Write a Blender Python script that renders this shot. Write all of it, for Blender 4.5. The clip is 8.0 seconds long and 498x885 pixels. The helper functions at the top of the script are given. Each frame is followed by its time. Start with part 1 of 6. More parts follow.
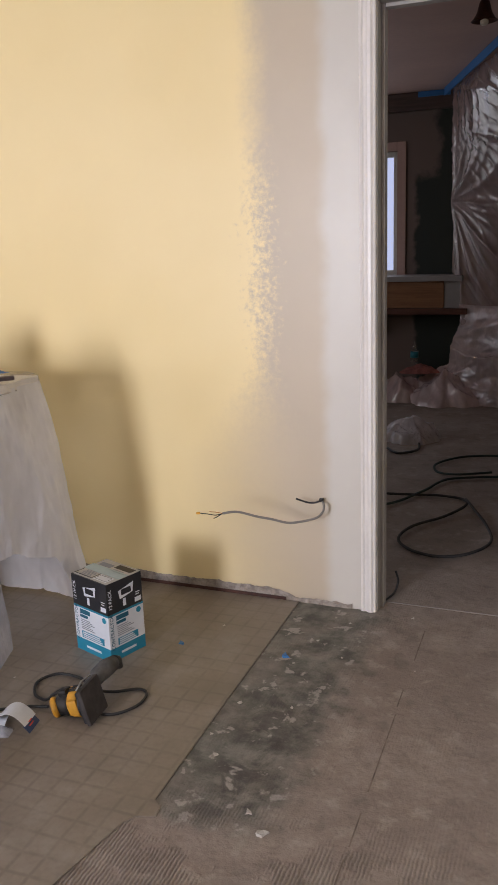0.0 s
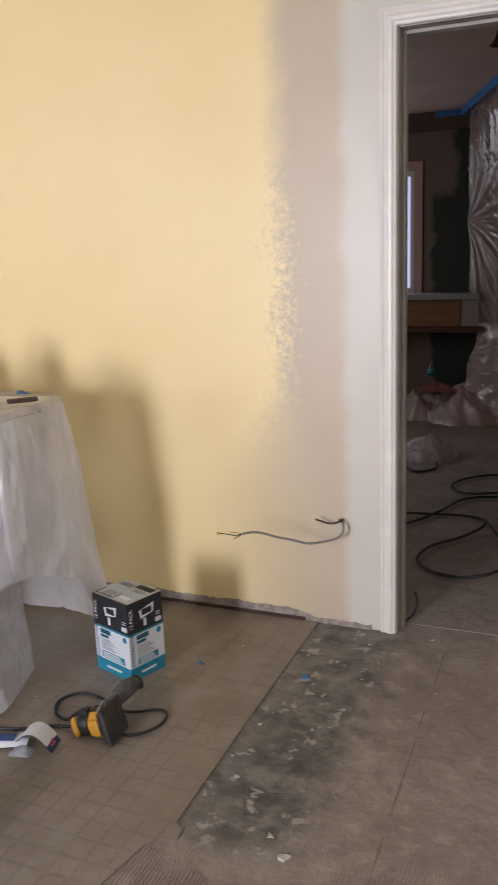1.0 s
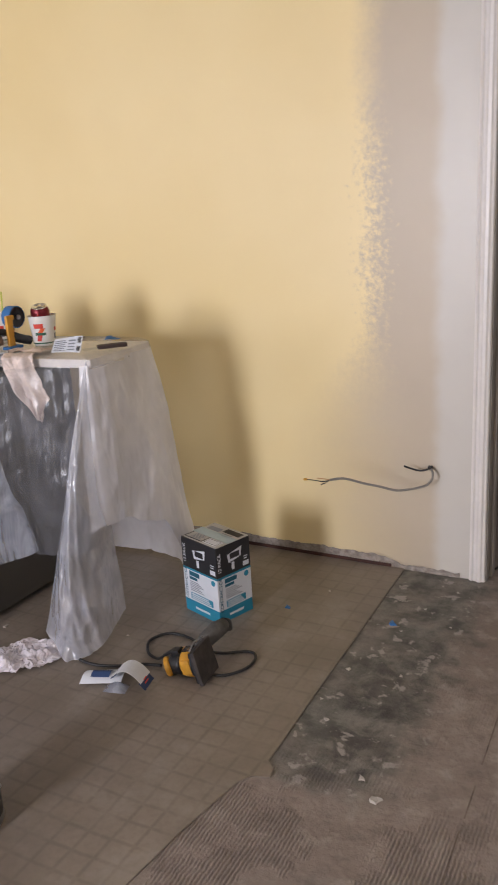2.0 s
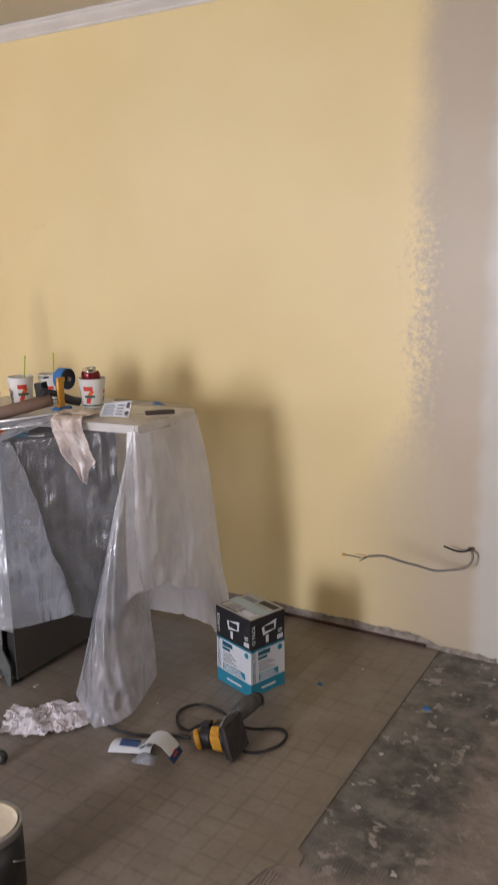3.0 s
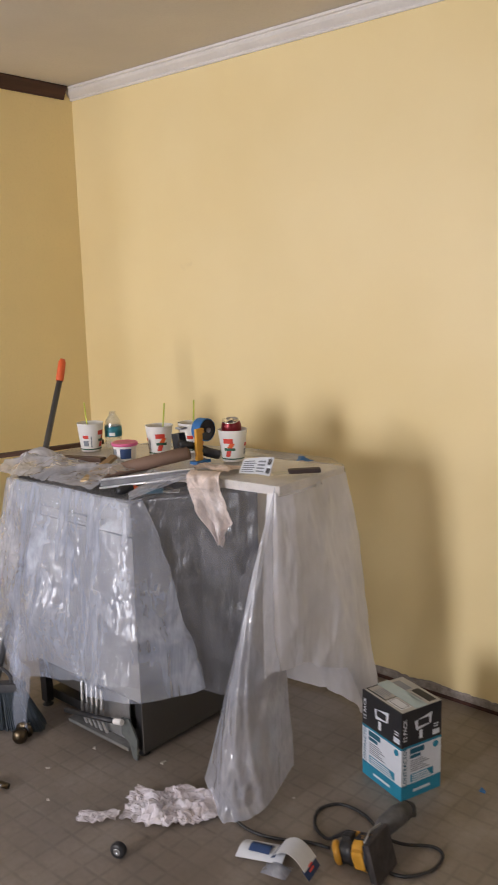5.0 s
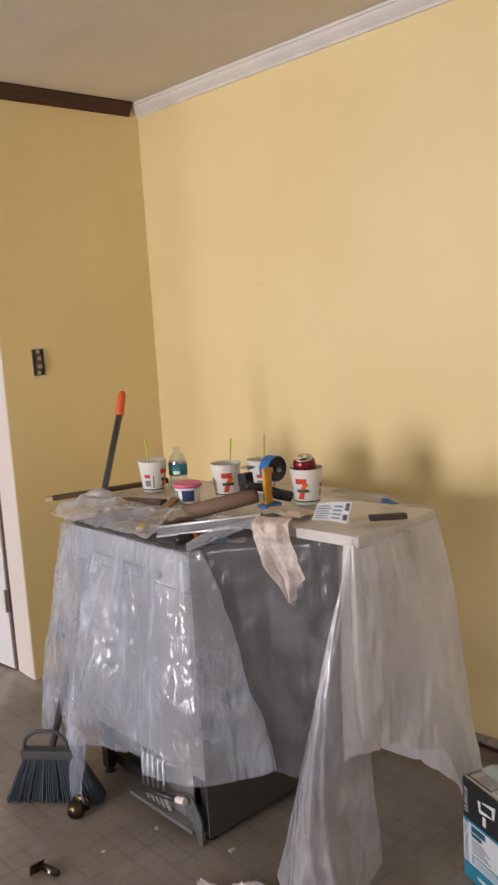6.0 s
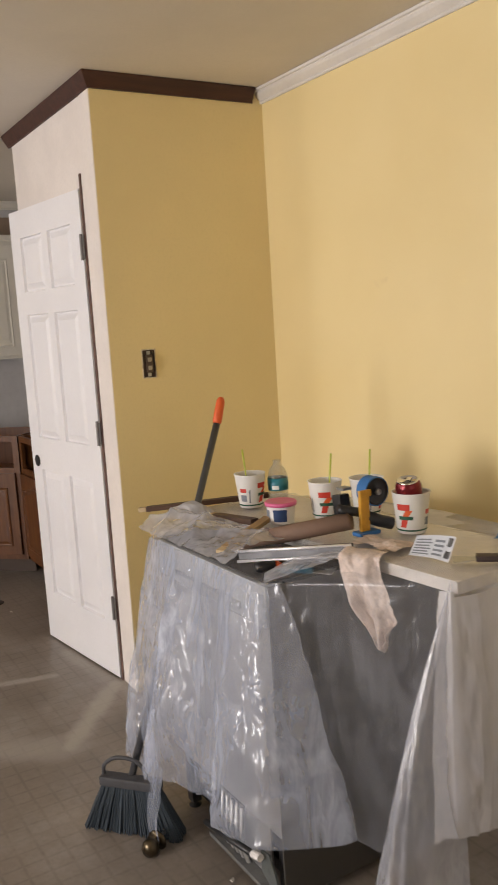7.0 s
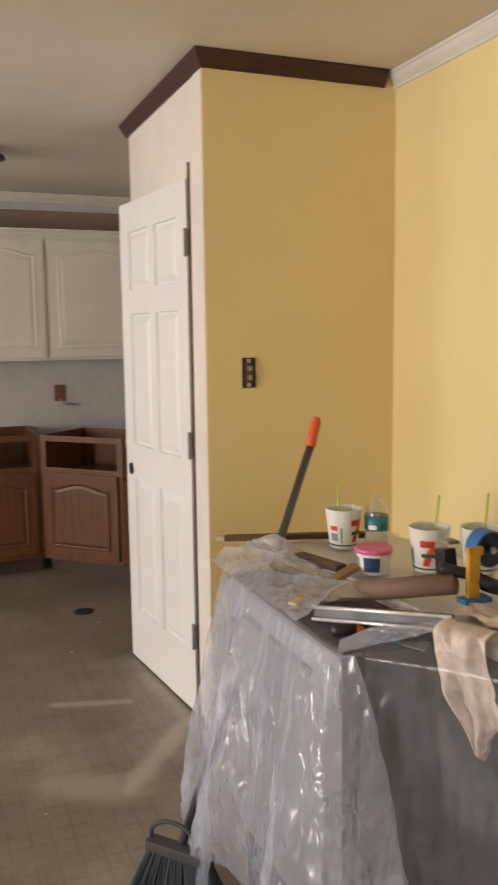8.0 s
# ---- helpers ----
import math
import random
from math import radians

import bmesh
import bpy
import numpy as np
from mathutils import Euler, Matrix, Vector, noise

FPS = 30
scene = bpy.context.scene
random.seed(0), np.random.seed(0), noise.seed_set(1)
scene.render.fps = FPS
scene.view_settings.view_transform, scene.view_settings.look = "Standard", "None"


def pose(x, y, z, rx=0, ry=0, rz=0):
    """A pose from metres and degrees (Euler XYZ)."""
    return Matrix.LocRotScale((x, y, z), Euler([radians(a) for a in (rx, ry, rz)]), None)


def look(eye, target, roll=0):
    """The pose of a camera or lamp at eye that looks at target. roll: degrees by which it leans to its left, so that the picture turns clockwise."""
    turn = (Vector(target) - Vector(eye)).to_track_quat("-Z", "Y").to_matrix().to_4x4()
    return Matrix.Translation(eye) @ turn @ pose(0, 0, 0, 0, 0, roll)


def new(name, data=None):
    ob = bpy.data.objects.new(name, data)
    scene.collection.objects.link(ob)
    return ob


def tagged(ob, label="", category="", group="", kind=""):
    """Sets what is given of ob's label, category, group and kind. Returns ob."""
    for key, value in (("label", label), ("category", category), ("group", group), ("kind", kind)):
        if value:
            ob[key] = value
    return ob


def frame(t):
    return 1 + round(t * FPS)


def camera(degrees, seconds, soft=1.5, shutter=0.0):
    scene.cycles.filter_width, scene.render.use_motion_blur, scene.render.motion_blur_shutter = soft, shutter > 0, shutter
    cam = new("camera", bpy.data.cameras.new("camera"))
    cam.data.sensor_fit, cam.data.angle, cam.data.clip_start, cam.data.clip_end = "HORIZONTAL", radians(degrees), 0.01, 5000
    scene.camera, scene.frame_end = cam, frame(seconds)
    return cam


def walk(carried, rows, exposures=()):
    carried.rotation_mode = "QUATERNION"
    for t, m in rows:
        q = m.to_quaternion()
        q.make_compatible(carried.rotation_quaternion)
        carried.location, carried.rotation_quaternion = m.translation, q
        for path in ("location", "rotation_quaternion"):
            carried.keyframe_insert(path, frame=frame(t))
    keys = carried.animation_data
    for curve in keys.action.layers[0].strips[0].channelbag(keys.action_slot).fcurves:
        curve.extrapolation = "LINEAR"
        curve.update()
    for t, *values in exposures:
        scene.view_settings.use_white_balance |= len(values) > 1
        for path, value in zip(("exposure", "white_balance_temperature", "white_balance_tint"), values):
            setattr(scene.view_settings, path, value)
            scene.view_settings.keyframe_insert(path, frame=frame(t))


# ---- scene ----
cam = camera(33.5, 8.0, shutter=0.5)
PATH = [
    (0, (0.341, 0.252, 1.35), (-0.399, 2.046, 0.868), -2.2),
    (0.5, (0.344, 0.254, 1.353), (-0.38, 2.055, 0.871), -2.0),
    (1, (0.325, 0.234, 1.376), (-0.448, 2.024, 0.929), -2.2),
    (1.5, (0.294, 0.242, 1.359), (-0.575, 1.947, 0.779), -4.3),
    (3, (0.228, 0.212, 1.435), (-0.766, 1.892, 0.997), -0.8),
    (3.5, (0.194, 0.215, 1.421), (-0.809, 1.912, 1.08), -0.6),
    (4, (0.151, 0.292, 1.445), (-0.879, 1.971, 1.099), 0.3),
    (4.5, (0.122, 0.396, 1.46), (-1.096, 1.94, 1.096), -0.0),
    (4.7, (0.111, 0.419, 1.472), (-1.147, 1.93, 1.106), -0.6),
    (6, (-0.1, 0.748, 1.467), (-1.567, 2.073, 1.163), -3.5),
    (6.5, (-0.099, 0.944, 1.474), (-1.72, 2.085, 1.206), -3.0),
    (7, (-0.189, 1.06, 1.468), (-1.891, 2.07, 1.179), -3.5),
    (7.5, (-0.34, 1.151, 1.471), (-2.083, 2.088, 1.186), -2.4),
    (8, (-0.447, 1.318, 1.462), (-2.291, 2.048, 1.204), -0.7),
]
EXPOSURES = [(0, -0.08, 6450, 14), (0.5, -0.02, 6450, 14), (1.0, -0.03, 6450, 13), (1.5, -0.11, 6480, 14), (3.0, -0.39, 6550, 14), (3.5, -0.52, 6600, 14), (4.0, -0.50, 6600, 13), (4.5, -0.32, 6600, 12), (6.0, -0.30, 6950, 14), (7.0, -0.33, 7350, 11), (8.0, -0.30, 7800, 9)]
walk(cam, [(t, look(eye, target, roll)) for t, eye, target, roll in PATH], EXPOSURES)

# ---- light ----
world = bpy.data.worlds.new("daylight")
scene.world = world
world.use_nodes = True
wn, wl = world.node_tree.nodes, world.node_tree.links
sky = wn.new("ShaderNodeTexSky")
sky.sky_type, sky.sun_disc = "NISHITA", False
sky.sun_elevation, sky.sun_rotation = radians(54), radians(290)
wn["Background"].inputs["Strength"].default_value = 0.12
wl.new(sky.outputs[0], wn["Background"].inputs["Color"])

sun = new("sun", bpy.data.lights.new("sun", "SUN"))
sun.data.energy, sun.data.angle, sun.data.color = 2.5, radians(0.6), (1.0, 0.95, 0.88)
sun.matrix_world = look((-8, 3, 12), (0, 0, 0))


def window_light(name, x0, x1, z0, z1, y, toward, watts, colour=(0.93, 0.96, 1.0)):
    """The sky's light in an opening of a wall that runs along x."""
    lamp = new(name, bpy.data.lights.new(name, "AREA"))
    lamp.data.shape, lamp.data.size, lamp.data.size_y = "RECTANGLE", x1 - x0, z1 - z0
    lamp.data.energy, lamp.data.color = watts, colour
    c = Vector(((x0 + x1) / 2, y, (z0 + z1) / 2))
    lamp.matrix_world = look(c, c + Vector((0, toward, 0)))
    return lamp


DAY = (0.93, 0.945, 1.04)
PATIO = (-2.35, -1.40, 0.50, 2.10)      # tall window in the south wall: x0, x1, z0, z1
window_light("south_daylight", -2.29, -1.46, 0.56, 2.04, -3.12, 1, 205, DAY)
KITWIN = (-5.95, -4.75, 1.05, 2.05)   # kitchen window
window_light("kitchen_daylight", -5.89, -4.81, 1.11, 1.99, -3.12, 1, 60, DAY)
EASTFILL = (0.7, 1.7, 1.0, 2.05)       # added opening in the unseen east wall, for fill: y0, y1, z0, z1
east = window_light("east_fill", -0.44, 0.44, 1.06, 1.99, 0, 1, 14, DAY)
east.matrix_world = look((2.56, 1.2, 1.525), (0, 1.2, 1.525))
FARWIN = (-1.95, -1.16, 0.99, 1.98)   # window of the far room
window_light("far_window_daylight", -1.9, -1.2, 1.05, 1.93, 7.26, -1, 2.6)
FARFILL = (4.5, 5.7, 0.95, 2.0)       # added unseen opening that lights the far film: y0, y1, z0, z1
side = window_light("far_side_fill", -0.55, 0.55, 1.0, 1.95, 0, 1, 12)
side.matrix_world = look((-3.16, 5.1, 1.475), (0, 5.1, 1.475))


# ---- materials ----
def material(name):
    m = bpy.data.materials.new(name)
    m.use_nodes = True
    nt = m.node_tree
    return m, nt, nt.nodes["Principled BSDF"]


def node(nt, kind, **ins):
    n = nt.nodes.new("ShaderNode" + kind)
    for k, v in ins.items():
        sock = n.inputs[k.replace("_", " ")]
        if hasattr(v, "links"):
            nt.links.new(v, sock)
        else:
            sock.default_value = v
    return n


def math_node(nt, op, a, b=0.0, clamp=False):
    n = nt.nodes.new("ShaderNodeMath")
    n.operation, n.use_clamp = op, clamp
    for i, v in enumerate((a, b)):
        if hasattr(v, "links"):
            nt.links.new(v, n.inputs[i])
        else:
            n.inputs[i].default_value = v
    return n.outputs[0]


def mix(nt, fac, a, b):
    n = nt.nodes.new("ShaderNodeMix")
    n.data_type = "RGBA"
    for sock, v in ((n.inputs[0], fac), (n.inputs[6], a), (n.inputs[7], b)):
        if hasattr(v, "links"):
            nt.links.new(v, sock)
        else:
            sock.default_value = v if isinstance(v, float) else (*v, 1.0)[:4]
    return n.outputs[2]


def coords(nt):
    return nt.nodes.new("ShaderNodeTexCoord").outputs["Object"]


def noise_tex(nt, co, scale, detail=4.0, rough=0.55, distort=0.0):
    return node(nt, "TexNoise", Vector=co, Scale=scale, Detail=detail, Roughness=rough, Distortion=distort).outputs["Fac"]


def ramp(nt, fac, lo, hi):
    n = nt.nodes.new("ShaderNodeMapRange")
    n.interpolation_type = "SMOOTHSTEP"
    nt.links.new(fac, n.inputs["Value"])
    n.inputs["From Min"].default_value, n.inputs["From Max"].default_value = lo, hi
    return n.outputs["Result"]


def bump(nt, bsdf, height, strength=0.2, distance=0.01):
    b = node(nt, "Bump", Height=height, Strength=strength, Distance=distance)
    nt.links.new(b.outputs[0], bsdf.inputs["Normal"])


def surface(name, base, rough=0.6, metal=0.0, vary=0.12, grain=40.0, blot=3.0, relief=0.1, coat=0.0, tint=None, spread=0.15):
    """A plain surface with grain and blotches at two scales."""
    m, nt, p = material(name)
    co = coords(nt)
    fine, broad = noise_tex(nt, co, grain), noise_tex(nt, co, blot, 5.0, 0.6)
    dark = tuple(c * (1 - vary) for c in base)
    light = tuple(min(1, c * (1 + vary)) for c in base)
    col = mix(nt, ramp(nt, broad, 0.3, 0.7), dark, light)
    col = mix(nt, math_node(nt, "MULTIPLY", ramp(nt, fine, 0.45, 0.75), 0.5), col, tint or tuple(c * (1 - 1.6 * vary) for c in base))
    nt.links.new(col, p.inputs["Base Color"])
    r = math_node(nt, "ADD", math_node(nt, "MULTIPLY", broad, spread), rough - spread / 2, True)
    nt.links.new(r, p.inputs["Roughness"])
    p.inputs["Metallic"].default_value = metal
    p.inputs["Coat Weight"].default_value = coat
    bump(nt, p, fine, relief, 0.004)
    return m


def wall_paint_mat():
    """Yellow wall with a beige primed stretch and a whiter band beside the doorway."""
    m, nt, p = material("patched_yellow_wall_paint")
    co = coords(nt)
    sep = node(nt, "SeparateXYZ", Vector=co)
    x, z = sep.outputs[0], sep.outputs[2]
    fine, mid, broad = noise_tex(nt, co, 44.0, 5.0, 0.70), noise_tex(nt, co, 6.0, 3.0), noise_tex(nt, co, 1.3, 3.0)
    low = ramp(nt, math_node(nt, "MULTIPLY", z, -1.0), -0.95, -0.45)
    edge = math_node(nt, "ADD", x, math_node(nt, "MULTIPLY", low, 0.05))
    # ragged where the roller ran dry, at chest height
    dry = math_node(nt, "MULTIPLY", ramp(nt, z, 0.55, 1.2), math_node(nt, "SUBTRACT", 1.0, ramp(nt, z, 1.35, 1.75)))
    amp = math_node(nt, "ADD", math_node(nt, "MULTIPLY", dry, 0.34), 0.06)
    wob = math_node(nt, "MULTIPLY", math_node(nt, "SUBTRACT", fine, 0.52), amp)
    wob2 = math_node(nt, "MULTIPLY", math_node(nt, "SUBTRACT", mid, 0.5), 0.10)
    e1 = math_node(nt, "ADD", math_node(nt, "ADD", edge, wob), wob2)
    # yellow ends
    soft = nt.nodes.new("ShaderNodeMapRange")
    soft.interpolation_type = "SMOOTHSTEP"
    nt.links.new(e1, soft.inputs["Value"])
    nt.links.new(math_node(nt, "SUBTRACT", -0.800, math_node(nt, "MULTIPLY", low, 0.30)), soft.inputs["From Min"])
    nt.links.new(math_node(nt, "ADD", -0.660, math_node(nt, "MULTIPLY", low, 0.20)), soft.inputs["From Max"])
    primed = soft.outputs["Result"]
    white = ramp(nt, math_node(nt, "ADD", x, math_node(nt, "MULTIPLY", wob2, 0.6)), -0.525, -0.465)
    yellow = mix(nt, ramp(nt, broad, 0.3, 0.7), (0.80, 0.645, 0.330), (0.84, 0.69, 0.375))
    smudge = ramp(nt, noise_tex(nt, co, 3.1, 4.0, 0.6), 0.70, 0.78)
    yellow = mix(nt, math_node(nt, "MULTIPLY", smudge, 0.25), yellow, (0.55, 0.40, 0.22))
    beige = mix(nt, mid, (0.490, 0.415, 0.312), (0.540, 0.462, 0.352))
    pale = mix(nt, mid, (0.550, 0.525, 0.475), (0.610, 0.585, 0.535))
    col = mix(nt, primed, yellow, beige)
    col = mix(nt, white, col, pale)
    nt.links.new(col, p.inputs["Base Color"])
    r = math_node(nt, "ADD", 0.31, math_node(nt, "MULTIPLY", fine, 0.2))
    nt.links.new(math_node(nt, "SUBTRACT", r, math_node(nt, "MULTIPLY", math_node(nt, "MULTIPLY", white, ramp(nt, noise_tex(nt, co, 60.0, 4.0, 0.65), 0.40, 0.65)), 0.06)), p.inputs["Roughness"])
    h = math_node(nt, "ADD", noise_tex(nt, co, 130.0, 3.0), math_node(nt, "MULTIPLY", noise_tex(nt, co, 14.0, 3.0), 1.2))
    bump(nt, p, h, 0.07, 0.004)
    return m


def vinyl_mat():
    """Worn sheet vinyl printed with small squares, under plaster dust."""
    m, nt, p = material("worn_printed_vinyl")
    co = coords(nt)
    warp = node(nt, "TexNoise", Vector=co, Scale=5.0, Detail=2.0)
    add = nt.nodes.new("ShaderNodeVectorMath")
    add.operation = "MULTIPLY_ADD"
    nt.links.new(warp.outputs["Color"], add.inputs[0])
    add.inputs[1].default_value = (0.012, 0.012, 0)
    nt.links.new(co, add.inputs[2])
    sep = node(nt, "SeparateXYZ", Vector=add.outputs[0])
    cell = 0.063
    lines = None
    for axis in (0, 1):
        f = math_node(nt, "FRACT", math_node(nt, "DIVIDE", math_node(nt, "ADD", sep.outputs[axis], 20.0), cell))
        d = math_node(nt, "ABSOLUTE", math_node(nt, "SUBTRACT", f, 0.5))
        ln = ramp(nt, d, 0.37, 0.49)
        lines = ln if lines is None else math_node(nt, "MAXIMUM", lines, ln)
    worn = ramp(nt, noise_tex(nt, co, 7.0, 5.0, 0.65), 0.36, 0.62)
    lines = math_node(nt, "MULTIPLY", lines, math_node(nt, "ADD", math_node(nt, "MULTIPLY", worn, 0.7), 0.25))
    broad, fine = noise_tex(nt, co, 1.8, 5.0, 0.6), noise_tex(nt, co, 60.0, 4.0)
    base = mix(nt, ramp(nt, broad, 0.3, 0.7), (0.170, 0.141, 0.116), (0.255, 0.215, 0.180))
    base = mix(nt, math_node(nt, "MULTIPLY", ramp(nt, fine, 0.4, 0.7), 0.35), base, (0.165, 0.140, 0.113))
    base = mix(nt, math_node(nt, "MULTIPLY", lines, 0.33), base, (0.075, 0.058, 0.045))
    # plaster dust film; streaks fanning out below the closet door, with painted reflection
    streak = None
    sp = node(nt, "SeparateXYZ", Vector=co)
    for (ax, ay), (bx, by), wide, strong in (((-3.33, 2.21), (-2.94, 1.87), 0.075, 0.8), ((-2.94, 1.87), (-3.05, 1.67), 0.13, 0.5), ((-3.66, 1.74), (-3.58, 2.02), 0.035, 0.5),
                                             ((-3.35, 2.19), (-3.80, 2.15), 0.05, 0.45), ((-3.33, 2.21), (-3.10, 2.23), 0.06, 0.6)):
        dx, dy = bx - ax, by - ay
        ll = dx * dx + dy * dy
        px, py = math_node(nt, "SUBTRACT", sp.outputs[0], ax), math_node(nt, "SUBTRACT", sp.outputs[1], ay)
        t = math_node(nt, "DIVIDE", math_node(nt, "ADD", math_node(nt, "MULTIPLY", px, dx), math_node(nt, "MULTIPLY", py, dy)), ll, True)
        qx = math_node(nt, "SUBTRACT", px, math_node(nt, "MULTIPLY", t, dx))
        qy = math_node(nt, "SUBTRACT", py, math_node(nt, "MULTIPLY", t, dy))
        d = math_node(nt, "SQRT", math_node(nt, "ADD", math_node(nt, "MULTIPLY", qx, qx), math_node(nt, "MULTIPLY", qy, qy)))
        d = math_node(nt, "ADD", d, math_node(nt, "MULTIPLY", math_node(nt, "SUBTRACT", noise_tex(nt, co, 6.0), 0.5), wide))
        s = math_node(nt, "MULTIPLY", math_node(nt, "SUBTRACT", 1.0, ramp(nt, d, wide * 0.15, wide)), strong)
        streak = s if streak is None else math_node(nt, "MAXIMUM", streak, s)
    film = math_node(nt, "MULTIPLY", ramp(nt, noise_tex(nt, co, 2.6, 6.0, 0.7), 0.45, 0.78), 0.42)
    # dust carries the streaks' painted reflection too
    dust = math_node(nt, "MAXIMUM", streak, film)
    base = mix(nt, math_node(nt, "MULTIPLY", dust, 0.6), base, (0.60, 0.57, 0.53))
    nt.links.new(base, p.inputs["Base Color"])
    nt.links.new(math_node(nt, "ADD", 0.38, math_node(nt, "MULTIPLY", dust, 0.4), True), p.inputs["Roughness"])
    bump(nt, p, math_node(nt, "SUBTRACT", fine, math_node(nt, "MULTIPLY", lines, 0.8)), 0.12, 0.003)
    return m


def subfloor_mat():
    """Particle-board subfloor with trowel ridges of old glue, a dark stained strip and pale scrapes."""
    m, nt, p = material("scraped_subfloor")
    co = coords(nt)
    sep = node(nt, "SeparateXYZ", Vector=co)
    x, y = sep.outputs[0], sep.outputs[1]
    broad, mid, fine = noise_tex(nt, co, 2.2, 6.0, 0.65), noise_tex(nt, co, 11.0, 6.0, 0.65), noise_tex(nt, co, 70.0, 4.0)
    base = mix(nt, ramp(nt, broad, 0.3, 0.7), (0.222, 0.180, 0.154), (0.315, 0.262, 0.226))
    base = mix(nt, math_node(nt, "MULTIPLY", ramp(nt, fine, 0.45, 0.7), 0.3), base, (0.185, 0.145, 0.12))
    base = mix(nt, math_node(nt, "MULTIPLY", ramp(nt, mid, 0.54, 0.66), 0.6), base, (0.37, 0.32, 0.27))
    base = mix(nt, math_node(nt, "MULTIPLY", math_node(nt, "SUBTRACT", 1.0, ramp(nt, mid, 0.36, 0.47)), 0.32), base, (0.115, 0.095, 0.082))
    # strip where a wall or cabinet stood
    wx = math_node(nt, "ADD", x, math_node(nt, "MULTIPLY", math_node(nt, "SUBTRACT", mid, 0.5), 0.20))
    strip = math_node(nt, "MULTIPLY", ramp(nt, wx, -0.66, -0.60), math_node(nt, "SUBTRACT", 1.0, ramp(nt, wx, -0.36, -0.20)))
    wy = math_node(nt, "ADD", y, math_node(nt, "MULTIPLY", math_node(nt, "SUBTRACT", mid, 0.5), 0.22))
    strip = math_node(nt, "MULTIPLY", strip, math_node(nt, "MULTIPLY", ramp(nt, wy, 1.70, 1.84), math_node(nt, "SUBTRACT", 1.0, ramp(nt, y, 3.0, 3.05))))
    grey = mix(nt, ramp(nt, mid, 0.34, 0.66), (0.085, 0.084, 0.074), (0.215, 0.207, 0.182))
    base = mix(nt, math_node(nt, "MULTIPLY", strip, math_node(nt, "ADD", 0.70, math_node(nt, "MULTIPLY", ramp(nt, noise_tex(nt, co, 6.5, 5.0, 0.65), 0.38, 0.6), 0.3))), base, grey)
    core = math_node(nt, "MULTIPLY", ramp(nt, wx, -0.56, -0.46), math_node(nt, "SUBTRACT", 1.0, ramp(nt, wx, -0.40, -0.28)))
    core = math_node(nt, "MULTIPLY", core, math_node(nt, "SUBTRACT", 1.0, ramp(nt, y, 2.1, 2.75)))
    black = math_node(nt, "MULTIPLY", math_node(nt, "MULTIPLY", strip, core), ramp(nt, noise_tex(nt, co, 9.0, 6.0, 0.7, 0.6), 0.42, 0.58))
    base = mix(nt, math_node(nt, "MULTIPLY", black, 0.6), base, (0.032, 0.032, 0.032))
    chips = ramp(nt, noise_tex(nt, co, 15.0, 5.0, 0.6, 0.25), 0.58, 0.64)
    base = mix(nt, math_node(nt, "MULTIPLY", math_node(nt, "MULTIPLY", chips, math_node(nt, "ADD", strip, 0.12, True)), 0.75), base, (0.40, 0.37, 0.335))
    # trowel ridges run with y, strongest near the south
    wave = node(nt, "TexWave", Vector=co, Scale=33.0, Distortion=3.0, Detail=2.0, Detail_Scale=1.2).outputs["Fac"]
    patchy = math_node(nt, "MULTIPLY", ramp(nt, noise_tex(nt, co, 4.2, 5.0, 0.65), 0.47, 0.56), math_node(nt, "SUBTRACT", 1.0, math_node(nt, "MULTIPLY", ramp(nt, y, 1.62, 1.92), 0.93)))
    ridge = math_node(nt, "MULTIPLY", math_node(nt, "SUBTRACT", 1.0, wave), patchy)
    base = mix(nt, math_node(nt, "MULTIPLY", ridge, 0.34), base, (0.075, 0.058, 0.047))
    nt.links.new(base, p.inputs["Base Color"])
    p.inputs["Roughness"].default_value = 0.8
    hgt = math_node(nt, "ADD", math_node(nt, "ADD", mid, math_node(nt, "MULTIPLY", fine, 0.10)), math_node(nt, "MULTIPLY", math_node(nt, "MULTIPLY", wave, patchy), 0.5))
    bump(nt, p, hgt, 0.7, 0.009)
    return m


def dark_wall_mat():
    """Far wall: near-black green paint with brownish bare plaster above and beside the window."""
    m, nt, p = material("half_stripped_dark_green_wall")
    co = coords(nt)
    sep = node(nt, "SeparateXYZ", Vector=co)
    n = math_node(nt, "SUBTRACT", noise_tex(nt, co, 3.5, 5.0, 0.6), 0.5)
    a = ramp(nt, math_node(nt, "ADD", sep.outputs[0], math_node(nt, "MULTIPLY", n, 0.25)), -1.03, -0.98)
    b = math_node(nt, "SUBTRACT", 1.0, ramp(nt, math_node(nt, "ADD", sep.outputs[2], math_node(nt, "MULTIPLY", n, 0.4)), 1.74, 1.84))
    c = ramp(nt, math_node(nt, "ADD", sep.outputs[0], math_node(nt, "MULTIPLY", n, 0.3)), -0.88, -0.80)
    g = math_node(nt, "MAXIMUM", math_node(nt, "MULTIPLY", a, b), c)
    col = mix(nt, g, (0.16, 0.115, 0.10), (0.018, 0.024, 0.02))
    nt.links.new(col, p.inputs["Base Color"])
    p.inputs["Roughness"].default_value = 0.6
    bump(nt, p, noise_tex(nt, co, 50.0), 0.1, 0.004)
    return m


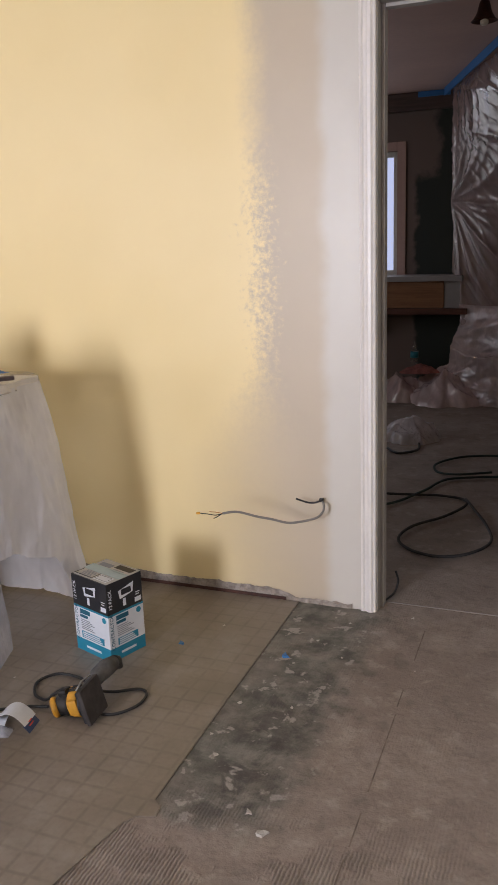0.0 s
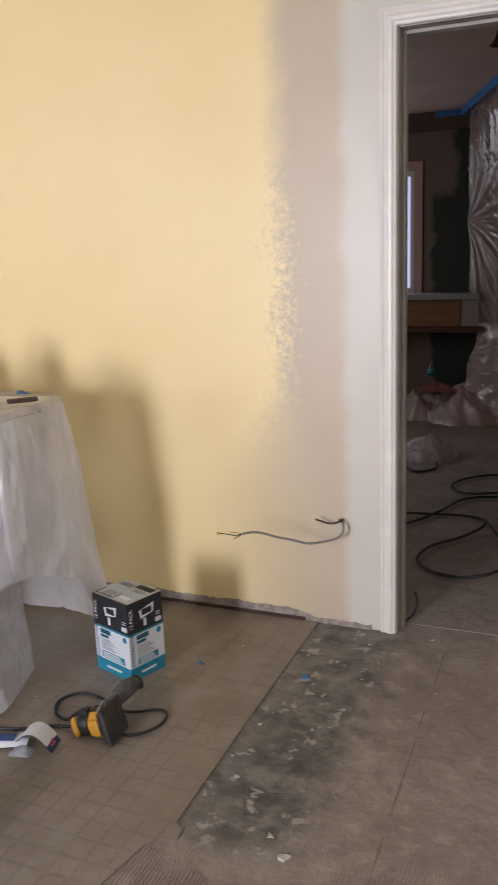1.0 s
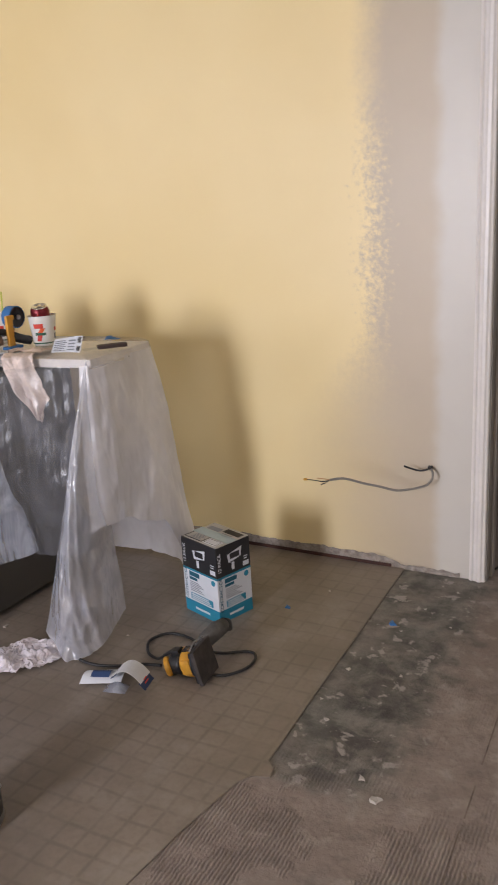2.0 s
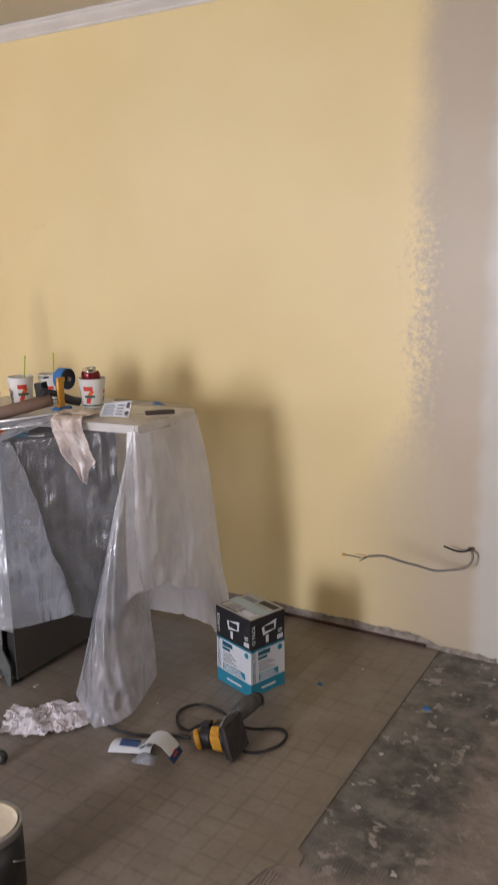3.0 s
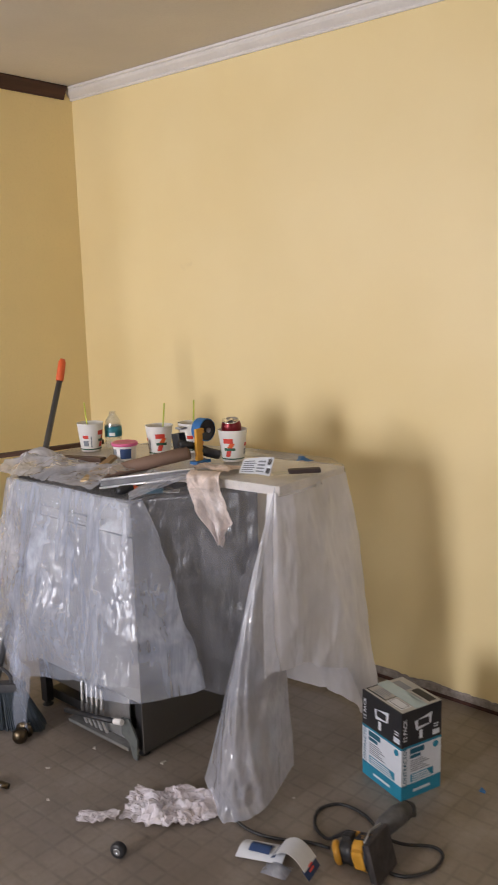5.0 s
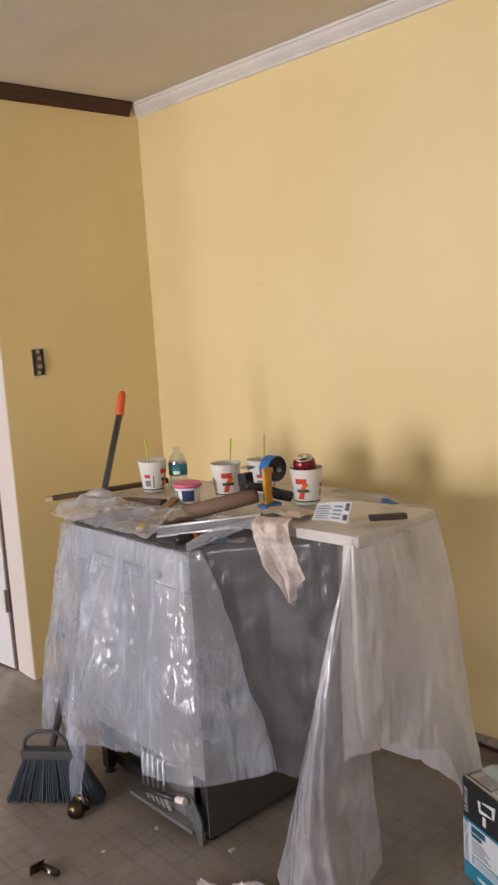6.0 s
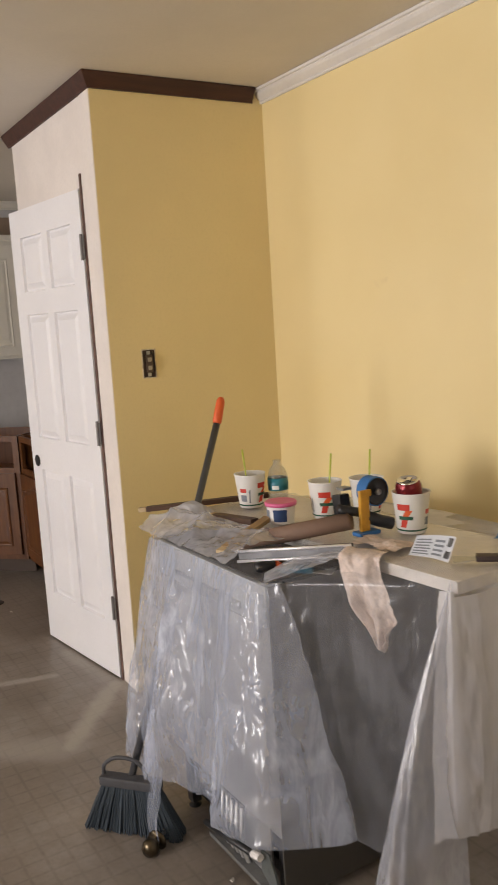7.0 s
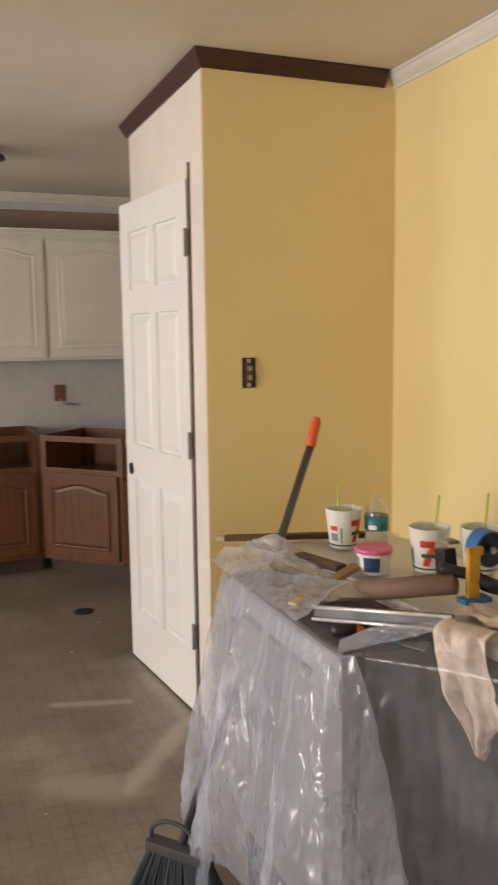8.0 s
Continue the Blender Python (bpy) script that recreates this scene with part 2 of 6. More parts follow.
def film_mat(name, opacity, tint=(0.86, 0.88, 0.92), gloss=0.20, crease=20.0, streak=0.1, sheen=1.0, relief=0.55):
    """Thin polythene: clear, a little milky, with patches of sharp creases that catch the light."""
    m, nt, p = material(name)
    co = coords(nt)
    mp = node(nt, "Mapping", Vector=co)
    mp.inputs["Scale"].default_value = (1.5, 1.5, 0.75)
    warp = node(nt, "TexNoise", Vector=mp.outputs[0], Scale=6.0, Detail=3.0)
    add = nt.nodes.new("ShaderNodeVectorMath")
    add.operation = "MULTIPLY_ADD"
    nt.links.new(warp.outputs["Color"], add.inputs[0])
    add.inputs[1].default_value = (0.14, 0.14, 0.18)
    nt.links.new(mp.outputs[0], add.inputs[2])

    def ridged(scale):
        n = noise_tex(nt, add.outputs[0], scale, 2.0, 0.5)
        return math_node(nt, "SUBTRACT", 1.0, math_node(nt, "MULTIPLY", math_node(nt, "ABSOLUTE", math_node(nt, "SUBTRACT", n, 0.5)), 5.0), True)
    coarse, fine = ridged(crease * 0.35), ridged(crease)
    patch = ramp(nt, noise_tex(nt, co, 4.5, 3.0, 0.6), 0.36, 0.66)
    broad = noise_tex(nt, co, 5.0, 4.0, 0.6)
    tall = node(nt, "Mapping", Vector=co)
    tall.inputs["Scale"].default_value = (9.0, 9.0, 1.2)
    drawn = noise_tex(nt, tall.outputs[0], 1.6, 4.0, 0.6, 0.5)
    milky = math_node(nt, "ADD", opacity, math_node(nt, "MULTIPLY", ramp(nt, drawn, 0.45, 0.75), streak), True)
    milky = math_node(nt, "ADD", milky, math_node(nt, "MULTIPLY", math_node(nt, "SUBTRACT", broad, 0.5), 0.22), True)
    milky = math_node(nt, "ADD", milky, math_node(nt, "MULTIPLY", math_node(nt, "MULTIPLY", fine, patch), 0.10), True)
    hgt = math_node(nt, "ADD", math_node(nt, "MULTIPLY", coarse, 0.8), math_node(nt, "MULTIPLY", math_node(nt, "MULTIPLY", fine, patch), 0.55))
    b = node(nt, "Bump", Height=hgt, Strength=relief, Distance=0.012)
    nrm = b.outputs[0]
    diff = node(nt, "BsdfDiffuse", Color=(*tint, 1), Normal=nrm)
    trans = node(nt, "BsdfTranslucent", Color=(*tint, 1), Normal=nrm)
    clear = node(nt, "BsdfTransparent", Color=(0.97, 0.97, 0.97, 1))
    shine = node(nt, "BsdfGlossy", Color=(1, 1, 1, 1), Roughness=gloss, Normal=nrm)

    def blend(fac, s0, s1):
        n = nt.nodes.new("ShaderNodeMixShader")
        if hasattr(fac, "links"):
            nt.links.new(fac, n.inputs[0])
        else:
            n.inputs[0].default_value = fac
        nt.links.new(s0, n.inputs[1])
        nt.links.new(s1, n.inputs[2])
        return n.outputs[0]
    body = blend(milky, clear.outputs[0], blend(0.35, diff.outputs[0], trans.outputs[0]))
    facing = node(nt, "LayerWeight", Blend=0.5, Normal=nrm).outputs["Facing"]
    fres = math_node(nt, "ADD", 0.07, math_node(nt, "MULTIPLY", math_node(nt, "POWER", facing, 3.0), 0.40))
    nt.links.new(blend(math_node(nt, "MULTIPLY", fres, sheen, True), body, shine.outputs[0]), nt.nodes["Material Output"].inputs["Surface"])
    nt.nodes.remove(p)
    return m


def wood_mat(name, dark, light, rough=0.45, scale=3.0, axis=2, stretch=12.0):
    m, nt, p = material(name)
    co = coords(nt)
    mp = node(nt, "Mapping", Vector=co)
    s = [stretch, stretch, stretch]
    s[axis] = 1.0
    mp.inputs["Scale"].default_value = s
    g = noise_tex(nt, mp.outputs[0], scale, 6.0, 0.6, 0.6)
    b = noise_tex(nt, co, 2.5, 3.0)
    col = mix(nt, ramp(nt, g, 0.3, 0.7), dark, light)
    col = mix(nt, math_node(nt, "MULTIPLY", b, 0.35), col, tuple(c * 0.6 for c in dark))
    nt.links.new(col, p.inputs["Base Color"])
    p.inputs["Roughness"].default_value = rough
    bump(nt, p, g, 0.12, 0.003)
    return m


def glass_mat(name, tint=(1, 1, 1), rough=0.0):
    m, nt, p = material(name)
    p.inputs["Base Color"].default_value = (*tint, 1)
    p.inputs["Transmission Weight"].default_value = 1.0
    p.inputs["Roughness"].default_value = rough
    p.inputs["IOR"].default_value = 1.45
    return m


WALL = wall_paint_mat()
YELLOW = surface("yellow_wall_paint", (0.80, 0.650, 0.335), 0.45, vary=0.03, grain=90, blot=1.5, relief=0.12)
PINKWHITE = surface("pinkish_white_primer", (0.76, 0.70, 0.655), 0.5, vary=0.05, grain=60, blot=4, relief=0.1)
CEIL = surface("flat_ceiling_paint", (0.70, 0.64, 0.55), 0.85, vary=0.04, grain=110, blot=2, relief=0.18)
TRIM = surface("white_trim_paint", (0.72, 0.69, 0.66), 0.35, vary=0.05, grain=70, blot=6, relief=0.05)
DOORPAINT = surface("white_door_paint", (0.78, 0.77, 0.785), 0.38, vary=0.03, grain=80, blot=3, relief=0.08)
BROWN = wood_mat("dark_stained_moulding", (0.040, 0.012, 0.007), (0.075, 0.024, 0.014), 0.55, axis=1)
OAK = wood_mat("honey_oak", (0.085, 0.028, 0.008), (0.150, 0.055, 0.017), 0.4, axis=2)
RAWWOOD = wood_mat("raw_framing_wood", (0.30, 0.19, 0.09), (0.46, 0.32, 0.17), 0.7, axis=0)
CABWHITE = surface("old_white_cabinet_paint", (0.66, 0.63, 0.56), 0.4, vary=0.04, grain=60, blot=4)
GREYWALL = surface("grey_skimmed_plaster", (0.50, 0.49, 0.49), 0.7, vary=0.08, grain=25, blot=3)
ROUGHBASE = surface("torn_plaster_edge", (0.30, 0.265, 0.235), 0.9, vary=0.30, grain=70, blot=32, relief=0.6, tint=(0.16, 0.11, 0.08))
VINYL, SUBFLOOR, DARKWALL = vinyl_mat(), subfloor_mat(), dark_wall_mat()
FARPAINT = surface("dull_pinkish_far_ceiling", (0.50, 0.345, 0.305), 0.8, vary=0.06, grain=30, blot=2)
BLACK = surface("black_plastic", (0.018, 0.018, 0.02), 0.42, vary=0.2, grain=90)
STEELGREY = surface("grey_appliance_panel", (0.088, 0.083, 0.076), 0.42, metal=0.35, vary=0.05, grain=120, blot=3, relief=0.04)
ZINC = surface("dull_zinc_bracket", (0.42, 0.42, 0.42), 0.4, metal=0.9, vary=0.15, grain=60)
CHROME = surface("bright_aluminium", (0.80, 0.80, 0.82), 0.16, metal=1.0, vary=0.03, grain=100, relief=0.02, spread=0.05)
BRASS = surface("tarnished_brass", (0.11, 0.085, 0.055), 0.34, metal=1.0, vary=0.15, grain=70)
JAMBGREY = surface("plain_grey_jamb", (0.33, 0.31, 0.29), 0.7, vary=0.15, grain=40, blot=5)
FILM = film_mat("clear_polythene", 0.08, (0.80, 0.84, 0.96), 0.24, 14.0, 0.03, 0.28, 0.20)
FILM2 = film_mat("doubled_polythene", 0.24, (0.74, 0.81, 0.98), 0.22, 40.0, 0.26, 0.60, 0.30)
FILM3 = film_mat("folded_polythene", 0.34, (0.82, 0.85, 0.96), 0.22, 18.0, 0.05, 1.0, 0.32)
FILM4 = film_mat("hanging_polythene", 0.66, (0.76, 0.76, 0.80), 0.30, 9.0, 0.0, 0.6, 0.15)
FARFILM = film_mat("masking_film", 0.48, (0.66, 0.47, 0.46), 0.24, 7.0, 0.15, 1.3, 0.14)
# Same film as FARFILM, paler: the light on the slack is in the tint.
SLACKFILM = film_mat("lit_slack_film", 0.62, (0.84, 0.67, 0.67), 0.26, 8.0, 0.15, 1.3, 0.16)
BLUETAPE = surface("blue_masking_tape", (0.03, 0.16, 0.42), 0.55, vary=0.12, grain=50)
GLASS = glass_mat("window_glass")


# ---- building helpers ----
def part(name, bm, mat, parent=None, label="", smooth=False, m=None):
    """Link a bmesh as one mesh object, under a thing or a part when given."""
    me = bpy.data.meshes.new(name)
    bmesh.ops.recalc_face_normals(bm, faces=bm.faces)
    bm.to_mesh(me)
    bm.free()
    if smooth:
        me.polygons.foreach_set("use_smooth", [True] * len(me.polygons))
    me.materials.append(mat)
    ob = new(name, me)
    if parent is not None:
        ob.parent = parent
    if m is not None:
        ob.matrix_basis = m
    if label:
        ob["label"] = label
    return ob


def thing(name, m, label, category, group="", kind=""):
    e = new(name)
    e.matrix_basis = m
    e.empty_display_size = 0.05
    return tagged(e, label, category, group, kind)


def box(bm, x0, x1, y0, y1, z0, z1, bevel=0.0, m=None):
    vs = [bm.verts.new((x, y, z)) for x in (x0, x1) for y in (y0, y1) for z in (z0, z1)]
    quads = ((0, 1, 3, 2), (4, 6, 7, 5), (0, 4, 5, 1), (2, 3, 7, 6), (0, 2, 6, 4), (1, 5, 7, 3))
    fs = [bm.faces.new([vs[i] for i in q]) for q in quads]
    if bevel > 0:
        es = list({e for f in fs for e in f.edges})
        r = bmesh.ops.bevel(bm, geom=es, offset=bevel, segments=2, affect="EDGES", profile=0.7)
        vs = list({v for f in r["faces"] for v in f.verts} | {v for v in vs if v.is_valid})
    if m is not None:
        bmesh.ops.transform(bm, matrix=m, verts=vs)
    return bm


def boxes(*dims, bevel=0.0):
    bm = bmesh.new()
    for d in dims:
        box(bm, *d, bevel=bevel)
    return bm


def lathe(profile, n=32, bm=None, m=None):
    """Turn (r, z) pairs round z."""
    bm = bm or bmesh.new()
    rings, made = [], []
    for r, z in profile:
        if r < 1e-5:
            v = bm.verts.new((0, 0, z))
            rings.append([v] * n)
            made.append(v)
        else:
            ring = [bm.verts.new((r * math.cos(2 * math.pi * i / n), r * math.sin(2 * math.pi * i / n), z)) for i in range(n)]
            rings.append(ring)
            made += ring
    for a, b in zip(rings, rings[1:]):
        for i in range(n):
            q = []
            for v in (a[i], a[(i + 1) % n], b[(i + 1) % n], b[i]):
                if v not in q:
                    q.append(v)
            if len(q) > 2:
                bm.faces.new(q)
    if m is not None:
        bmesh.ops.transform(bm, matrix=m, verts=made)
    return bm


def sweep(points, radius, n=10, bm=None, closed=False, radii=None):
    """A round tube along points."""
    bm = bm or bmesh.new()
    pts = [Vector(p) for p in points]
    rings, up = [], Vector((0, 0, 1))
    for i, p in enumerate(pts):
        a = pts[i - 1] if (i or closed) else p
        b = pts[(i + 1) % len(pts)] if (i + 1 < len(pts) or closed) else p
        d = (b - a).normalized()
        side = d.cross(up)
        side = side.normalized() if side.length > 1e-3 else Vector((1, 0, 0))
        over = side.cross(d)
        r = radii[i] if radii else radius
        rings.append([bm.verts.new(p + side * r * math.cos(2 * math.pi * k / n) + over * r * math.sin(2 * math.pi * k / n)) for k in range(n)])
    pairs = list(zip(rings, rings[1:])) + ([(rings[-1], rings[0])] if closed else [])
    for a, b in pairs:
        for k in range(n):
            bm.faces.new((a[k], a[(k + 1) % n], b[(k + 1) % n], b[k]))
    if not closed:
        bm.faces.new(rings[0]), bm.faces.new(rings[-1])
    return bm


def spline(points, per=8, closed=False):
    """Catmull-Rom through points."""
    pts = [Vector(p) for p in points]
    out, n = [], len(pts)
    for i in range(n if closed else n - 1):
        p0 = pts[(i - 1) % n] if (closed or i) else pts[0]
        p1, p2 = pts[i], pts[(i + 1) % n]
        p3 = pts[(i + 2) % n] if (closed or i + 2 < n) else pts[-1]
        for k in range(per):
            t = k / per
            out.append(0.5 * ((2 * p1) + (p2 - p0) * t + (2 * p0 - 5 * p1 + 4 * p2 - p3) * t * t + (3 * p1 - p0 - 3 * p2 + p3) * t ** 3))
    if not closed:
        out.append(pts[-1])
    return out


def grid(fn, nu, nv, bm=None, thick=0.0):
    """A sheet from fn(u, v), both 0 to 1; thick gives it a back."""
    bm = bm or bmesh.new()
    vs = [[bm.verts.new(fn(i / nu, j / nv)) for j in range(nv + 1)] for i in range(nu + 1)]
    fs = [bm.faces.new((vs[i][j], vs[i + 1][j], vs[i + 1][j + 1], vs[i][j + 1])) for i in range(nu) for j in range(nv)]
    if thick:
        bm.normal_update()
        back = [[bm.verts.new(v.co - v.normal * thick) for v in row] for row in vs]
        for i in range(nu):
            for j in range(nv):
                bm.faces.new((back[i][j], back[i][j + 1], back[i + 1][j + 1], back[i + 1][j]))
        rim = [(i, 0) for i in range(nu)] + [(nu, j) for j in range(nv)] + [(i, nv) for i in range(nu, 0, -1)] + [(0, j) for j in range(nv, 0, -1)]
        for (i, j), (k, l) in zip(rim, rim[1:] + rim[:1]):
            bm.faces.new((vs[k][l], vs[i][j], back[i][j], back[k][l]))
    return bm


def extrude_profile(profile, p0, p1, out, bm=None, m0=0.0, m1=0.0):
    """Run a profile of (out, up) pairs from p0 to p1; m0 and m1 mitre the ends by that much per unit of out."""
    bm = bm or bmesh.new()
    p0, p1, out = Vector(p0), Vector(p1), Vector(out)
    d = (p1 - p0).normalized()
    rings = []
    for p, mm in ((p0, -m0), (p1, m1)):
        rings.append([bm.verts.new(p + out * o + Vector((0, 0, 1)) * u + d * (mm * o)) for o, u in profile])
    n = len(profile)
    for i in range(n):
        bm.faces.new((rings[0][i], rings[0][(i + 1) % n], rings[1][(i + 1) % n], rings[1][i]))
    bm.faces.new(rings[0]), bm.faces.new(rings[1])
    return bm


def fbm(x, y, z=0.0):
    return noise.fractal(Vector((x, y, z)), 0.8, 2.1, 4)


# ---- structure ----
NORTH, WEST, SOUTH, EAST, TOP = 3.0, -6.19, -3.2, 2.6, 2.404
PX, PY, PX2 = -3.19, 2.25, -4.214       # the closet's corner: east face, south face, west end
DX0, DX1, DH = -0.312, 0.52, 2.045      # doorway in the north wall
HX0, HX1, HY0, HY1 = -1.82, -1.40, 2.20, 2.665  # hole in the ceiling

tagged(part("wall_north", boxes((PX, DX0 - 0.018, NORTH, NORTH + 0.11, 0, TOP), (DX1 + 0.018, EAST, NORTH, NORTH + 0.11, 0, TOP), (DX0 - 0.018, DX1 + 0.018, NORTH, NORTH + 0.11, DH + 0.018, TOP)), WALL),
       "yellow painted wall with bare primed patches beside a doorway", "wall", kind="structure")
tagged(part("wall_kitchen_north", boxes((WEST, PX, NORTH, NORTH + 0.11, 0, TOP)), GREYWALL), "grey plastered kitchen wall", "wall", kind="structure")
tagged(part("wall_west", boxes((WEST - 0.12, WEST, SOUTH - 0.12, NORTH + 0.11, 0, TOP)), GREYWALL), "grey bare plaster wall behind kitchen cabinets", "wall", kind="structure")
ey0, ey1, ez0, ez1 = EASTFILL
tagged(part("wall_east", boxes((EAST, EAST + 0.12, SOUTH - 0.12, ey0, 0, TOP), (EAST, EAST + 0.12, ey1, 7.42, 0, TOP), (EAST, EAST + 0.12, ey0, ey1, 0, ez0), (EAST, EAST + 0.12, ey0, ey1, ez1, TOP)), YELLOW), "plain yellow wall with an added window", "wall", kind="structure")
px0, px1, pz0, pz1 = PATIO
tagged(part("wall_south", boxes((WEST, KITWIN[0], SOUTH - 0.12, SOUTH, 0, TOP), (KITWIN[1], px0, SOUTH - 0.12, SOUTH, 0, TOP), (KITWIN[0], KITWIN[1], SOUTH - 0.12, SOUTH, KITWIN[3], TOP), (KITWIN[0], KITWIN[1], SOUTH - 0.12, SOUTH, 0, KITWIN[2]), (px1, EAST, SOUTH - 0.12, SOUTH, 0, TOP), (px0, px1, SOUTH - 0.12, SOUTH, pz1, TOP), (px0, px1, SOUTH - 0.12, SOUTH, 0, pz0)), YELLOW), "plain yellow wall with two windows", "wall", kind="structure")
tagged(part("wall_closet_east", boxes((PX - 0.09, PX, PY, NORTH - 0.0, 0, TOP)), YELLOW), "yellow painted side wall of a closet", "wall", kind="structure")
OX0, OX1, OH = -4.07, -3.352, 2.022      # closet door opening
tagged(part("wall_closet_south", boxes((OX1, PX - 0.09, PY, PY + 0.09, 0, TOP), (PX2, OX0, PY, PY + 0.09, 0, TOP), (OX0, OX1, PY, PY + 0.09, OH, TOP), (PX - 0.09, PX - 0.003, PY - 0.003, PY, 0, TOP)), PINKWHITE),
       "white primed closet wall round a narrow door", "wall", kind="structure")
tagged(part("wall_closet_west", boxes((PX2, PX2 + 0.09, PY + 0.09, NORTH, 0, TOP)), YELLOW), "plain side wall of the closet", "wall", kind="structure")
tagged(part("ceiling", boxes((WEST, HX0, SOUTH, NORTH, TOP, TOP + 0.016), (HX1, EAST, SOUTH, NORTH, TOP, TOP + 0.016), (HX0, HX1, SOUTH, HY0, TOP, TOP + 0.016), (HX0, HX1, HY1, NORTH, TOP, TOP + 0.016)), CEIL),
       "flat beige ceiling with a square hole cut in it", "ceiling", kind="structure")
# Added black box: the darkness of the roof space is put into its colour.
tagged(part("roof_void", boxes((HX0 - 0.5, HX1 + 0.5, HY0 - 0.5, HY0 - 0.48, TOP + 0.02, TOP + 0.6), (HX0 - 0.5, HX1 + 0.5, HY1 + 0.25, HY1 + 0.27, TOP + 0.02, TOP + 0.6),
                               (HX0 - 0.52, HX0 - 0.5, HY0 - 0.5, HY1 + 0.27, TOP + 0.02, TOP + 0.6), (HX1 + 0.5, HX1 + 0.52, HY0 - 0.5, HY1 + 0.27, TOP + 0.02, TOP + 0.6),
                               (HX0 - 0.52, HX1 + 0.52, HY0 - 0.5, HY1 + 0.27, TOP + 0.6, TOP + 0.62)), surface("void_shade_black", (0.02, 0.018, 0.016), 0.9)), "dark roof space above the ceiling", "roof", kind="structure")
# Raw wood darkened in colour for the shade above the hole.
JOIST = wood_mat("shaded_old_joist", (0.07, 0.04, 0.018), (0.14, 0.085, 0.04), 0.8, axis=1)
joist = part("ceiling_joist", boxes((HX0 - 0.045, HX0 - 0.002, HY0 - 0.45, HY1 + 0.2, TOP + 0.018, TOP + 0.16), bevel=0.003), JOIST)
tagged(joist, "raw wooden joist beside the ceiling hole", "joist", kind="structure")
for jx, jw in ((HX0 + 0.07, 0.04), (HX0 + 0.21, 0.04), (HX1 + 0.004, 0.04)):
    tagged(part("ceiling_joist", boxes((jx, jx + jw, HY0 - 0.45, HY1 + 0.2, TOP + 0.05, TOP + 0.19), bevel=0.003), JOIST), "raw wooden joist above the ceiling hole", "joist", kind="structure")
tagged(part("ceiling_joist", boxes((HX0 - 0.3, HX1 + 0.3, HY1 + 0.002, HY1 + 0.04, TOP + 0.018, TOP + 0.16), bevel=0.003), JOIST), "raw wooden trimmer beside the ceiling hole", "joist", kind="structure")

tagged(part("floor", boxes((WEST - 0.1, EAST + 0.1, SOUTH - 0.1, 7.4, -0.05, 0)), SUBFLOOR), "scraped brown subfloor with dark stains and glue ridges", "floor", kind="structure")


def vinyl():
    """The remaining vinyl: its edge runs north from a torn corner, then south-west."""
    bm = bmesh.new()
    edge = [(-0.610, 2.995), (-0.602, 2.6), (-0.596, 2.2), (-0.590, 1.95), (-0.586, 1.80), (-0.560, 1.775), (-0.556, 1.745), (-0.60, 1.73), (-0.62, 1.70), (-0.66, 1.5), (-0.70, 1.2), (-0.76, 0.6), (-0.80, -0.5), (-0.80, SOUTH)]
    ring = edge + [(WEST, SOUTH), (WEST, 2.995)]
    top = [bm.verts.new((x, y, 0.004)) for x, y in ring]
    bot = [bm.verts.new((x, y, 0.0005)) for x, y in ring]
    bm.faces.new(top)
    for i in range(len(ring)):
        j = (i + 1) % len(ring)
        bm.faces.new((top[i], bot[i], bot[j], top[j]))
    bmesh.ops.triangulate(bm, faces=[f for f in bm.faces if len(f.verts) > 4])
    return bm


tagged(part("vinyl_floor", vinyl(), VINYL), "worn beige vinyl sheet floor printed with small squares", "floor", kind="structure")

# the far room
tagged(part("wall_far_north", boxes((-3.2, FARWIN[0], 7.3, 7.42, 0, TOP), (FARWIN[1], EAST, 7.3, 7.42, 0, TOP), (FARWIN[0], FARWIN[1], 7.3, 7.42, FARWIN[3], TOP), (FARWIN[0], FARWIN[1], 7.3, 7.42, 0, FARWIN[2])), DARKWALL),
       "half-stripped dark green wall of the next room", "wall", kind="structure")
# The gap in this wall is added for the fill lamp.
tagged(part("wall_far_west", boxes((-3.32, -3.2, NORTH + 0.11, FARFILL[0], 0, TOP), (-3.32, -3.2, FARFILL[1], 7.42, 0, TOP), (-3.32, -3.2, FARFILL[0], FARFILL[1], 0, FARFILL[2]), (-3.32, -3.2, FARFILL[0], FARFILL[1], FARFILL[3], TOP)), DARKWALL), "dark wall of the next room", "wall", kind="structure")
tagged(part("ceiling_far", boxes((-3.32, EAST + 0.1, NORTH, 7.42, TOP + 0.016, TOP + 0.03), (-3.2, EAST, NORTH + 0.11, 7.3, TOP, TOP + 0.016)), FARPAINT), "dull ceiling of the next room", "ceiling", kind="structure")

CROWN = [(0, 0), (0.008, 0), (0.011, 0.006), (0.009, 0.010), (0.018, 0.018), (0.028, 0.029), (0.033, 0.038), (0.033, 0.043), (0.039, 0.046), (0.039, 0.0555), (0, 0.0555)]
tagged(part("trim_crown_north", extrude_profile(CROWN, (PX + 0.0, NORTH, TOP - 0.057), (EAST, NORTH, TOP - 0.057), (0, -1, 0)), TRIM), "white painted crown moulding", "moulding", kind="structure")
PLAIN = [(0, 0), (0.009, 0), (0.010, 0.006), (0.020, 0.022), (0.030, 0.042), (0.034, 0.050), (0.034, 0.0555), (0, 0.0555)]
tagged(part("trim_crown_closet_east", extrude_profile(PLAIN, (PX, NORTH - 0.049, TOP - 0.057), (PX, PY, TOP - 0.057), (1, 0, 0), m1=1.0), BROWN), "dark brown stained crown moulding", "moulding", kind="structure")
